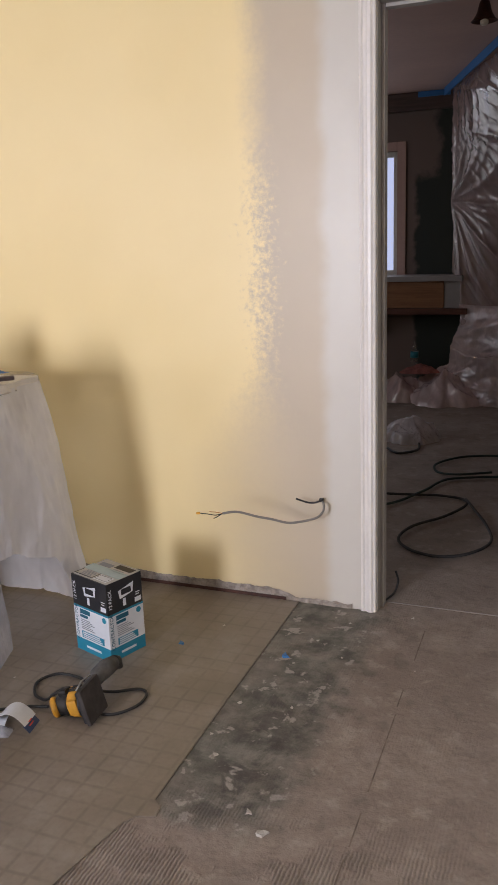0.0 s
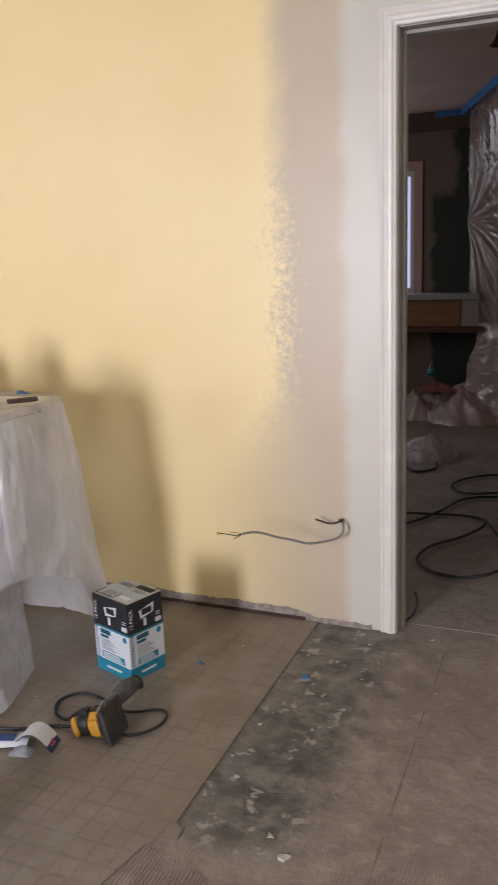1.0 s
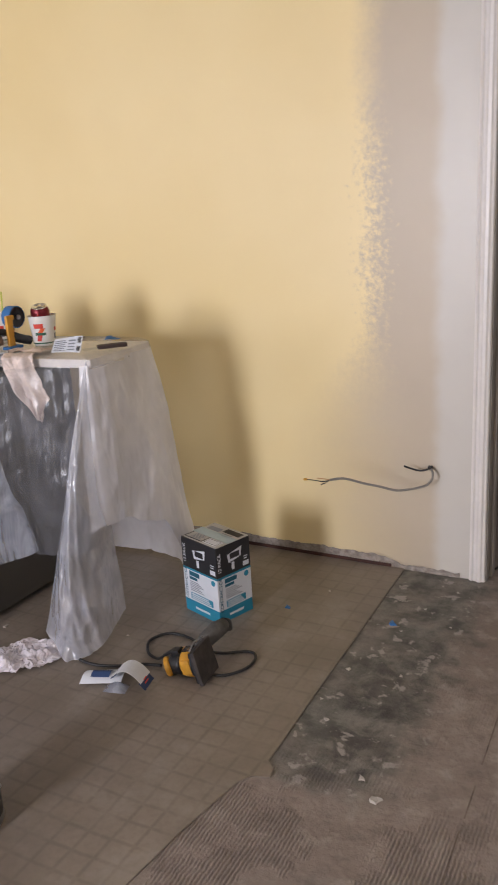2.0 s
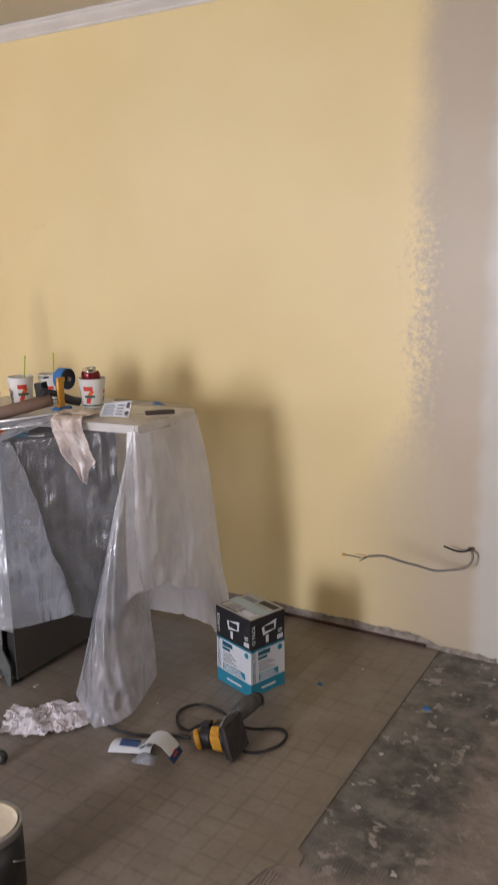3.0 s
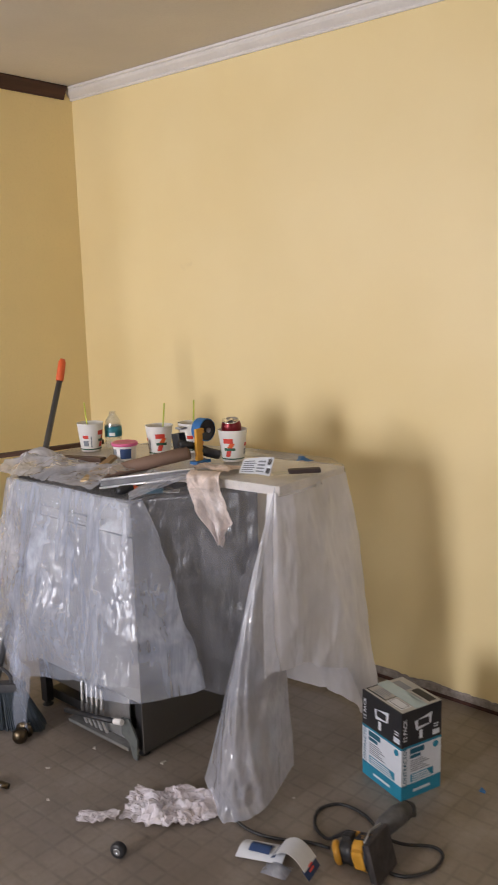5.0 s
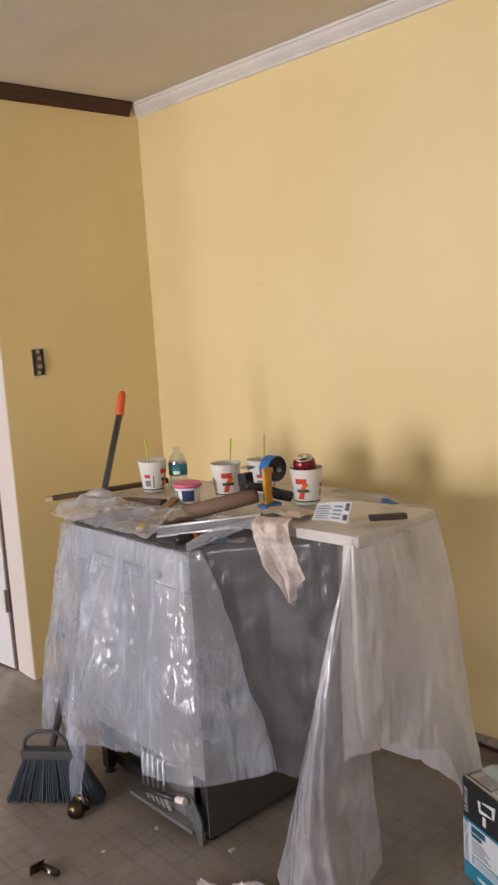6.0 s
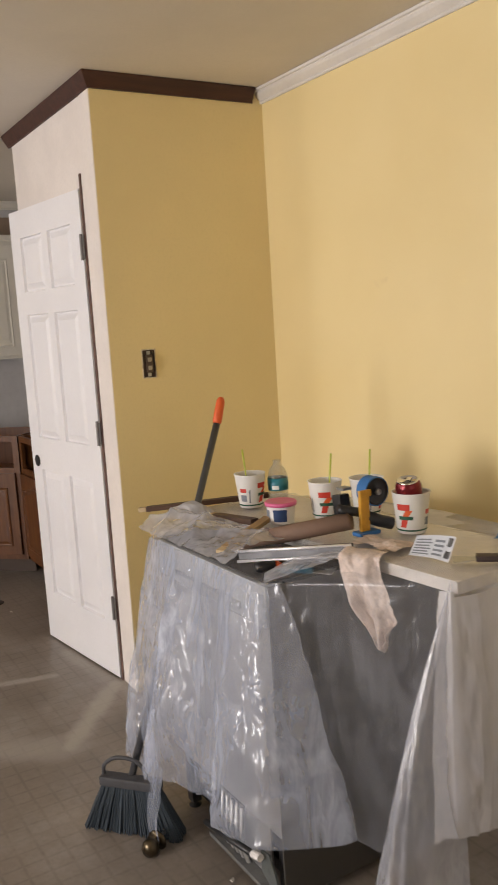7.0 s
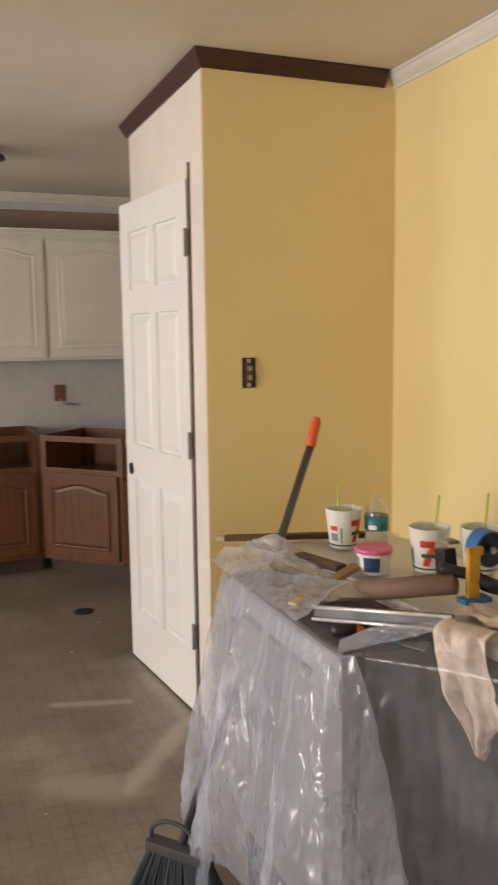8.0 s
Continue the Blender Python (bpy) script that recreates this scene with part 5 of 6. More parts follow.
def packaging():
    p = thing("packaging", pose(-1.155, 1.935, 0.004, 0, 0, 14), "torn white and blue cardboard packaging beside the sander cord", "packaging")
    part("sleeve", grid(lambda u, v: (-0.115 + 0.13 * u, -0.03 + 0.075 * v + 0.01 * u, 0.006 + 0.014 * math.sin(math.pi * v) + 0.010 * u), 12, 10, thick=0.0012), CARD_WHITE, p)
    part("clear_window", grid(lambda u, v: (-0.085 + 0.06 * u, -0.012 + 0.038 * v, 0.022 + 0.014 * math.sin(math.pi * v) * 0.6 + 0.004 * u), 6, 6, thick=0.0008), INK_NAVY, p, "dark window in the card")
    part("folded_card", grid(lambda u, v: (-0.005 + 0.095 * u, -0.025 + 0.075 * v - 0.02 * u, 0.022 + 0.042 * math.sin(math.pi * (0.15 + 0.75 * u)) - 0.006 * v), 12, 8, thick=0.0012), CARD_WHITE, p)
    part("blue_edge", grid(lambda u, v: (0.083 + 0.020 * u, -0.043 + 0.072 * v - 0.004 * u, 0.034 - 0.018 * u - 0.004 * v), 4, 8, thick=0.0012), INK_NAVY, p, "navy printed edge")
    part("blue_stripe", grid(lambda u, v: (-0.012 + 0.012 * u, -0.030 + 0.072 * v, 0.034 + 0.006 * u - 0.006 * v), 3, 8, thick=0.001), INK_NAVY, p)
    part("print_block", boxes((0.088, 0.092, -0.02, 0.0, 0.0335, 0.0345), (0.095, 0.099, -0.03, -0.005, 0.0285, 0.0295)), RED, p)
    part("plastic_blister", grid(lambda u, v: (-0.03 + 0.07 * u, -0.055 + 0.05 * v, 0.003 + 0.020 * math.sin(math.pi * u) * math.sin(math.pi * v)), 12, 10), FILM2, p, smooth=True)
    return p


packaging()
wheel = thing("caster_wheel", pose(-1.501, 1.687, 0.026, 90, 0, 20), "small black caster wheel with a metal hub lying on the vinyl", "wheel")
part("tyre", lathe([(0.010, -0.010), (0.018, -0.011), (0.022, -0.006), (0.022, 0.006), (0.018, 0.011), (0.010, 0.010)], 26), BLACK, wheel, smooth=True)
part("hub", lathe([(0, -0.010), (0.010, -0.010), (0.011, 0.0), (0.010, 0.011), (0.006, 0.012), (0.004, 0.010), (0, 0.010)], 22), ZINC, wheel, smooth=True)
knob = thing("loose_knob", pose(-2.215, 1.880, 0.031, 96, 0, 30), "tarnished brass door knob lying on the floor", "door knob")
part("knob", lathe([(0, 0.052), (0.018, 0.050), (0.026, 0.038), (0.026, 0.026), (0.016, 0.014), (0.011, 0.006), (0.011, 0)], 28), BRASS, knob, smooth=True)
part("rose_plate", lathe([(0, 0.0), (0.030, 0.0), (0.028, -0.006), (0, -0.008)], 28), BRASS, knob, smooth=True)
part("spindle", boxes((-0.004, 0.004, -0.004, 0.004, -0.04, -0.008)), ZINC, knob)
latch = thing("door_latch", pose(-2.05, 1.665, 0.015, 82, 0, 12), "brass door latch bolt lying on the floor", "latch")
part("latch_tube", sweep([(-0.01, 0, 0.003), (0.052, 0, 0.001)], 0.0095, 16), BRASS, latch, smooth=True)
part("faceplate", boxes((-0.016, -0.012, -0.013, 0.013, -0.008, 0.040), bevel=0.001), BRASS, latch)
part("bolt_tongue", boxes((-0.026, -0.016, -0.007, 0.007, -0.004, 0.008), bevel=0.002), CHROME, latch)
part("latch_screw", lathe([(0, 0), (0.005, 0), (0.005, 0.004), (0, 0.006)], 12, m=pose(0.03, 0, 0.010)), ZINC, latch)

can = thing("paint_can", pose(-1.135, 1.315, 0.004), "open metal paint can with dried cream paint on its lid", "paint can")
part("can_body", lathe([(0, 0), (0.081, 0), (0.083, 0.004), (0.081, 0.008), (0.081, 0.178), (0.084, 0.184), (0.084, 0.188), (0.078, 0.188), (0.074, 0.184)], 48), ZINC, can, smooth=True)
part("lid", lathe([(0, 0.181), (0.055, 0.181), (0.060, 0.184), (0.070, 0.184), (0.073, 0.189), (0.0735, 0.182)], 48), plain("dried_cream_paint", (0.66, 0.58, 0.44), 0.3), can, smooth=True)
part("can_label", lathe([(0.0815, 0.02), (0.0818, 0.02), (0.0818, 0.165), (0.0815, 0.165)], 48), BLACK, can, "dark wrapped label", smooth=True)
part("wire_handle", sweep([(0.084 * math.cos(a), 0.084 * math.sin(a), 0.12 - 0.06 * math.sin(a)) for a in [math.pi * k / 20 for k in range(21)]], 0.0018, 8), ZINC, can, smooth=True)


def crumb(x, y, s, mat, seed, name="plaster_chip", label="small pale chip of plaster on the floor", cat="debris", z=0.0):
    bm = bmesh.new()
    n = 7
    top, bot = [], []
    for k in range(n):
        a = 2 * math.pi * k / n
        r = s * (0.7 + 0.5 * abs(fbm(math.cos(a) * 2 + seed, math.sin(a) * 2, seed)) + 0.25 * math.sin(3 * a + seed))
        top.append(bm.verts.new((r * 0.85 * math.cos(a), r * 0.6 * math.sin(a), s * 0.22 * (1 + 0.4 * math.sin(5 * a + seed)))))
        bot.append(bm.verts.new((r * math.cos(a), r * 0.75 * math.sin(a), 0)))
    bm.faces.new(top)
    for k in range(n):
        bm.faces.new((bot[k], bot[(k + 1) % n], top[(k + 1) % n], top[k]))
    bm.faces.new(bot)
    return tagged(part(name, bm, mat, m=pose(x, y, z, 0, 0, seed * 57)), label, cat, "crumbs on the floor")


for k, (x, y, s) in enumerate(((-0.176, 2.984, 0.014), (-0.349, 1.834, 0.020), (-0.294, 1.775, 0.034), (-0.555, 2.277, 0.016), (-0.379, 2.879, 0.012), (-0.57, 2.104, 0.011), (-0.48, 2.55, 0.010), (-0.40, 2.30, 0.013), (-0.52, 2.02, 0.016), (-0.45, 2.72, 0.012), (-0.10, 2.62, 0.007), (-0.34, 2.63, 0.009))):
    crumb(x, y, s * 0.62, PLASTER_BIT, 1.3 + k, z=0.0005)
for k, (x, y, s) in enumerate(((-1.737, 2.066, 0.013), (-1.975, 1.986, 0.010), (-1.30, 2.18, 0.006), (-2.0, 1.82, 0.008), (-0.80, 2.72, 0.007), (-1.86, 1.72, 0.007), (-2.9, 1.6, 0.006), (-4.2, 1.9, 0.010), (-4.55, 2.1, 0.012))):
    crumb(x, y, s, PLASTER_BIT, 20.3 + k, z=0.004)
crumb(-0.889, 2.554, 0.016, BLUETAPE, 40.1, "tape_scrap", "crumpled scrap of blue masking tape on the vinyl", "tape scrap", 0.004)
crumb(-0.521, 2.584, 0.020, BLUETAPE, 43.2, "tape_scrap", "crumpled scrap of blue masking tape on the subfloor", "tape scrap", 0.0005)
tagged(part("floor_hole_cover", lathe([(0, 0.006), (0.040, 0.006), (0.052, 0.003), (0.055, 0.0), (0, 0.0)], 24, m=pose(0, 0, 0)), BLACK, m=pose(-4.754, 2.06, 0.004)), "dark round cap on the kitchen floor", "cap")


# ---- broom ----
def broom():
    b = thing("broom", pose(-2.335, 1.862, 0.004, 0, 0, 40), "angle broom with grey bristles, grey handle and orange grip", "broom")
    rnd = random.Random(5)
    bm = bmesh.new()
    for k in range(900):
        u = rnd.random()
        row = rnd.uniform(-1, 1)
        x0, x1 = -0.085 + 0.17 * u, -0.155 + 0.31 * u + rnd.uniform(-0.006, 0.006)
        y0, y1 = 0.014 * row, 0.026 * row + rnd.uniform(-0.008, 0.008)
        z0, z1 = 0.150, rnd.uniform(0.0, 0.012)
        sweep([(x0, y0, z0), ((x0 * 0.45 + x1 * 0.55), (y0 + y1) / 2, 0.075), (x1, y1, z1)], 0.0026, 5, bm)
    part("bristles", bm, BRISTLE, b, "dusty blue-grey bristles")
    part("cap", box(bmesh.new(), -0.095, 0.095, -0.020, 0.020, 0.140, 0.170, bevel=0.008), DARKGREY, b)
    part("hanging_loop", sweep(spline([(-0.088, 0, 0.165), (-0.082, 0, 0.200), (-0.040, 0, 0.226), (0.02, 0, 0.222), (0.05, 0, 0.19), (0.05, 0, 0.165)], 8), 0.006, 10), DARKGREY, b, smooth=True)
    return b


br = broom()
inv = br.matrix_basis.inverted()
h0, h1, h2, h3 = [inv @ Vector(p) for p in ((-2.348, 1.870, 0.165), (-2.4415, 2.268, 1.110), (-2.446, 2.287, 1.160), (-2.454, 2.313, 1.238))]
part("handle", sweep([h0, h0.lerp(h1, 0.5), h2], 0.011, 14), plain("grey_metal_handle", (0.10, 0.10, 0.105), 0.4, metal=0.4), br, "grey metal handle", smooth=True)
part("grip", sweep([h2, h2.lerp(h3, 0.1), h2.lerp(h3, 0.85), h3], 0.014, 16, radii=[0.013, 0.0145, 0.0135, 0.008]), ORANGE, br, "orange end grip", smooth=True)


# ---- things on the board ----
def board_z(x):
    return 0.9145 + 0.0262 * (x + 1.935)


def cup(x, y, turn, fill, straw=True, label="white foam drink cup with red and green print and a straw"):
    c = thing("drink_cup", pose(x, y, board_z(x), 0, 0, turn), label, "cup", "drink cups on the board")
    H, r0, r1 = 0.104, 0.036, 0.0475
    part("cup_wall", lathe([(0, 0), (r0 - 0.002, 0), (r0, 0.002), (r1, H - 0.003), (r1 + 0.0015, H), (r1 - 0.0015, H), (r1 - 0.003, H - 0.004), (r0 - 0.003, 0.006), (0, 0.006)], 40), FOAMCUP, c, smooth=True)
    rad = lambda z: r0 + (r1 - r0) * z / H

    def wrap(u0, u1, v0, v1, mat, skew=0.0, lift=0.0006, name="print"):
        def fn(u, v):
            z = v0 + (v1 - v0) * v
            a = u0 + (u1 - u0) * u + skew * (v - 0.5)
            r = rad(z) + lift
            return (r * math.cos(a), r * math.sin(a), z)
        return part(name, grid(fn, 8, 2), mat, c, smooth=True)
    part("green_band", lathe([(rad(0.008) + 0.0003, 0.008), (rad(0.008) + 0.0007, 0.009), (rad(0.011) + 0.0007, 0.0115), (rad(0.012) + 0.0003, 0.012)], 40), GREEN, c, smooth=True)
    for a0 in (0.0, math.pi):
        wrap(a0 - 0.55, a0 + 0.22, 0.062, 0.078, RED)
        wrap(a0 - 0.15, a0 + 0.25, 0.046, 0.062, ORANGE, 0.25)
        wrap(a0 - 0.35, a0 + 0.05, 0.018, 0.046, RED, 0.2)
        wrap(a0 - 0.50, a0 + 0.40, 0.038, 0.047, GREEN, 0, 0.001)
        wrap(a0 + 1.25, a0 + 1.75, 0.050, 0.062, RED)
        wrap(a0 + 1.25, a0 + 1.75, 0.022, 0.042, INK_GREY)
        wrap(a0 + 1.95, a0 + 2.05, 0.018, 0.058, INK_GREY)
    if fill is not None:
        part("drink", lathe([(0, H - 0.020), (r1 - 0.007, H - 0.020), (r1 - 0.007, H - 0.022), (0, H - 0.022)], 28), fill, c)
    if straw:
        part("straw", sweep([(0.0, 0.0, 0.007), (0.006, 0.012, 0.09), (0.010, 0.020, 0.180)], 0.0026, 10), STRAW, c, "lime green straw", smooth=True)
    return c


COLA = plain("dark_drink", (0.05, 0.02, 0.015), 0.1)
cup(-2.345, 2.335, -150, COLA)
cup(-2.045, 2.400, -30, COLA)
cup(-1.985, 2.500, 40, COLA)
cup(-1.735, 2.440, -60, None, False, "white foam drink cup holding a crushed red soda can")
lean = Vector((0.12, -0.22, 0.97)).to_track_quat("Z", "Y").to_matrix().to_4x4()
soda = thing("soda_can", Matrix.Translation((-1.738, 2.446, board_z(-1.735) + 0.026)) @ lean, "red soda can stuffed into a foam cup", "can")
part("can_body", lathe([(0, 0), (0.024, 0), (0.031, 0.008), (0.0325, 0.014), (0.0325, 0.098), (0.031, 0.104), (0.0265, 0.112)], 36), plain("red_can_paint", (0.17, 0.012, 0.018), 0.3, metal=0.5), soda, smooth=True)
part("can_end", lathe([(0.0265, 0.112), (0.0268, 0.115), (0.024, 0.115), (0.023, 0.111), (0, 0.111)], 36), CHROME, soda, smooth=True)
part("opening", lathe([(0, 0.1113), (0.009, 0.1113), (0.009, 0.1118), (0, 0.1118)], 20, m=pose(0.0, -0.010, 0)), BLACK, soda)
part("pull_tab", boxes((-0.006, 0.006, 0.0, 0.018, 0.1122, 0.1136), bevel=0.0005), CHROME, soda)

tub = thing("plastic_tub", pose(-2.085, 2.275, board_z(-2.085)), "small white plastic tub with a pink lid and dark label", "tub")
part("tub_wall", lathe([(0, 0), (0.035, 0), (0.036, 0.002), (0.0405, 0.052), (0, 0.052)], 36), FOAMCUP, tub, smooth=True)
part("lid", lathe([(0.0405, 0.050), (0.0445, 0.050), (0.045, 0.058), (0.042, 0.061), (0.038, 0.060), (0, 0.060)], 36), PINK, tub, "pink lid", smooth=True)
part("tub_label", grid(lambda u, v: ((0.0362 + 0.0042 * (0.12 + 0.7 * v) + 0.0007) * math.cos(-1.15 + 1.0 * u), (0.0362 + 0.0042 * (0.12 + 0.7 * v) + 0.0007) * math.sin(-1.15 + 1.0 * u), 0.008 + 0.034 * v), 10, 2), INK_NAVY, tub, "dark printed label", smooth=True)
part("print_block", grid(lambda u, v: (0.0395 * math.cos(-2.1 + 0.6 * u), 0.0395 * math.sin(-2.1 + 0.6 * u), 0.012 + 0.028 * v), 6, 2), INK_GREY, tub, smooth=True)

bottle = thing("water_bottle", pose(-2.312, 2.415, board_z(-2.312) - 0.001), "clear plastic water bottle with a teal label", "bottle")
part("bottle_wall", lathe([(0, 0), (0.028, 0), (0.031, 0.006), (0.031, 0.04), (0.030, 0.06), (0.031, 0.088), (0.026, 0.108), (0.013, 0.124), (0.012, 0.138), (0.011, 0.138), (0.011, 0.124), (0.025, 0.106), (0.030, 0.088), (0.030, 0.006), (0, 0.003)], 32), CLEAR, bottle, smooth=True)
part("bottle_label", lathe([(0.0314, 0.046), (0.0318, 0.046), (0.0318, 0.084), (0.0314, 0.084)], 32), LABELBLUE, bottle, "teal printed label", smooth=True)
part("print_block", grid(lambda u, v: (0.0322 * math.cos(-1.2 + 0.7 * u), 0.0322 * math.sin(-1.2 + 0.7 * u), 0.050 + 0.012 * v), 6, 2), FOAMCUP, bottle, smooth=True)


def tape_gun():
    g = thing("tape_gun", pose(-1.80, 2.37, board_z(-1.80) + 0.004, 0, 0, 90), "yellow and black tape gun holding a roll of blue tape", "tape gun")
    ring = pose(0.0, 0.0, 0.104, 90, 0, 0)
    part("tape_roll", lathe([(0.0345, -0.018), (0.0375, -0.018), (0.0375, 0.018), (0.0345, 0.018), (0.0345, -0.018)], 40, m=ring), BLUETAPE, g, "roll of blue tape", smooth=False)
    part("roll_core", lathe([(0.0, -0.014), (0.024, -0.016), (0.034, -0.020), (0.034, 0.020), (0.028, 0.014), (0, 0.012)], 36, m=ring), BLACK, g, smooth=True)
    part("hub_nut", lathe([(0, 0), (0.008, 0), (0.008, 0.006), (0, 0.008)], 16, m=pose(0, -0.020, 0.104, 90)), ZINC, g)
    part("yellow_frame", box(bmesh.new(), -0.062, -0.034, -0.030, -0.018, 0.012, 0.112, bevel=0.005), YELLOW_PL, g)
    part("yellow_frame", box(bmesh.new(), -0.063, -0.026, -0.029, -0.019, 0.098, 0.116, bevel=0.005), YELLOW_PL, g)
    part("roller_head", box(bmesh.new(), -0.072, -0.040, 0.026, 0.062, 0.045, 0.104, bevel=0.006, m=Matrix.Rotation(radians(-10), 4, "X")), BLACK, g)
    part("teeth", boxes(*[(-0.070 + 0.006 * k, -0.067 + 0.006 * k, 0.030, 0.058, 0.109, 0.116) for k in range(5)], bevel=0.0008), ZINC, g)
    part("arm", sweep([(-0.11, 0.0, 0.075), (-0.06, -0.008, 0.06), (-0.02, 0.0, 0.05)], 0.012, 10), BLACK, g, smooth=True)
    part("grip", sweep([(-0.035, -0.015, 0.045), (0.0, -0.02, 0.03), (0.035, -0.03, 0.018)], 0.016, 14), BLACK, g, smooth=True)
    part("blue_guard", boxes((-0.075, -0.01, -0.04, -0.006, 0.002, 0.012), bevel=0.003), BLUETAPE, g)
    return g


tape_gun()
paper_roll = thing("paper_roll", pose(-2.04, 2.12, 0.89), "roll of brown masking paper lying across the board", "paper roll")
part("roll", sweep([(-0.005, 0, 0), (0.04, 0.026, 0.012), (0.085, 0.055, 0.025), (0.255, 0.165, 0.075)], 0.022, 26, radii=[0.009, 0.016, 0.022, 0.022]), TUBECARD, paper_roll, smooth=True)
part("loose_edge", grid(lambda u, v: (-0.010 + 0.25 * u, -0.012 + 0.16 * u - 0.014 * v, -0.012 + 0.075 * u - 0.010 * math.sin(math.pi * v)), 20, 6, thick=0.001), TUBECARD, paper_roll, "loose edge of the paper", smooth=True)
part("flap", grid(lambda u, v: (-0.045 + 0.075 * u, -0.022 + 0.030 * v + 0.022 * u, -0.010 + 0.022 * u + 0.008 * math.sin(math.pi * v)), 10, 8, thick=0.001), plain("pale_paper_inside", (0.52, 0.40, 0.33), 0.8), paper_roll, "pale torn flap", smooth=True)
driver = thing("screwdriver", pose(-1.865, 2.050, 0.862, 0, 0, 68), "screwdriver with a black and orange handle beside the strip", "screwdriver")
part("handle", sweep([(0, 0, 0.014), (0.012, 0, 0.014), (0.05, 0, 0.014)], 0.014, 14, radii=[0.010, 0.0145, 0.012]), BLACK, driver, smooth=True)
part("collar", sweep([(0.050, 0, 0.014), (0.056, 0, 0.014), (0.066, 0, 0.014)], 0.011, 14, radii=[0.010, 0.0105, 0.006]), ORANGE, driver, "orange collar", smooth=True)
part("shaft", sweep([(0.066, 0, 0.014), (0.15, 0, 0.012)], 0.003, 10), CHROME, driver, smooth=True)
scraper = thing("scraper", pose(-1.84, 2.105, 0.858, 0, 0, 40), "teal-handled scraper lying on the dark top plate", "scraper")
part("handle", box(bmesh.new(), 0, 0.085, -0.010, 0.010, 0.002, 0.018, bevel=0.005), plain("teal_tool_plastic", (0.008, 0.09, 0.15), 0.4), scraper)
part("blade", grid(lambda u, v: (0.085 + 0.05 * u, (v - 0.5) * (0.022 + 0.03 * u), 0.008), 4, 4, thick=0.0012), ZINC, scraper)


def channel():
    """Aluminium channel with turned lips."""
    a, b = Vector((-1.955, 2.059, 0.870)), Vector((-1.692, 2.218, 0.910))
    d = (b - a).normalized()
    out = Vector((d.y, -d.x, 0)).normalized()
    prof = [(0, 0), (0.008, 0.0), (0.008, 0.004), (0.002, 0.005), (0.002, 0.024), (0.010, 0.026), (0.010, 0.031), (0, 0.031), (-0.002, 0.028), (-0.002, 0.002)]
    bm = bmesh.new()
    rings = [[bm.verts.new(p + out * o + Vector((0, 0, u))) for o, u in prof] for p in (a, b)]
    n = len(prof)
    for i in range(n):
        bm.faces.new((rings[0][i], rings[0][(i + 1) % n], rings[1][(i + 1) % n], rings[1][i]))
    bm.faces.new(rings[0]), bm.faces.new(rings[1])
    return bm


chan = thing("metal_channel", pose(0, 0, 0), "bright aluminium channel resting on the sheet", "metal strip")
ca, cb = Vector((-1.955, 2.059, 0.870)), Vector((-1.692, 2.218, 0.910))
cd = (cb - ca).normalized()
co_ = Vector((cd.y, -cd.x, 0)).normalized()
# One metal in two tones: highlight painted on the lips, shade on the web.
for up, outw in ((0.0285, 0.0115), (0.002, 0.0095)):
    part("lip", sweep([ca + co_ * outw + Vector((0, 0, up)), cb + co_ * outw + Vector((0, 0, up))], 0.0036, 10), surface("aluminium_highlight", (0.92, 0.92, 0.94), 0.38, metal=0.6, vary=0.02, grain=100, relief=0.02, spread=0.05), chan, "lip with its highlight put into the colour", smooth=True)
(part("web", channel(), surface("shaded_aluminium", (0.16, 0.16, 0.165), 0.35, metal=1.0, vary=0.10, grain=100, relief=0.03), chan))
WOODSTICK = wood_mat("stained_stick", (0.06, 0.028, 0.016), (0.12, 0.06, 0.035), 0.5, axis=0)
PALEWOOD = wood_mat("pale_sawn_wood", (0.48, 0.36, 0.21), (0.66, 0.52, 0.33), 0.7, axis=0)


def stick(p, q, w, h, mat, label):
    p, q = Vector(p), Vector(q)
    L = (q - p).length
    rot = (q - p).to_track_quat("X", "Z").to_matrix().to_4x4()
    ob = thing("wood_offcut", Matrix.Translation(p) @ rot, label, "wood strip")
    part("strip", boxes((0.004, L, -w / 2, w / 2, -h / 2, h / 2), bevel=0.002), mat, ob)
    part("cut_end", boxes((-0.022, 0.0035, -w / 2 + 0.001, w / 2 - 0.001, -h / 2 + 0.001, h / 2 - 0.001), bevel=0.003), PALEWOOD, ob, "pale sawn end")
    return ob


stick((-2.60, 2.090, 0.893), (-2.37, 2.415, 0.922), 0.022, 0.016, WOODSTICK, "dark stained strip of moulding with a pale sawn end")
stick((-2.31, 2.185, 0.905), (-2.13, 2.215, 0.914), 0.030, 0.016, WOODSTICK, "short dark wooden offcut on the plastic sheet")
stick((-2.005, 2.045, 0.895), (-2.10, 2.24, 0.925), 0.026, 0.012, RAWWOOD, "thin pale wooden offcut on the plastic sheet")


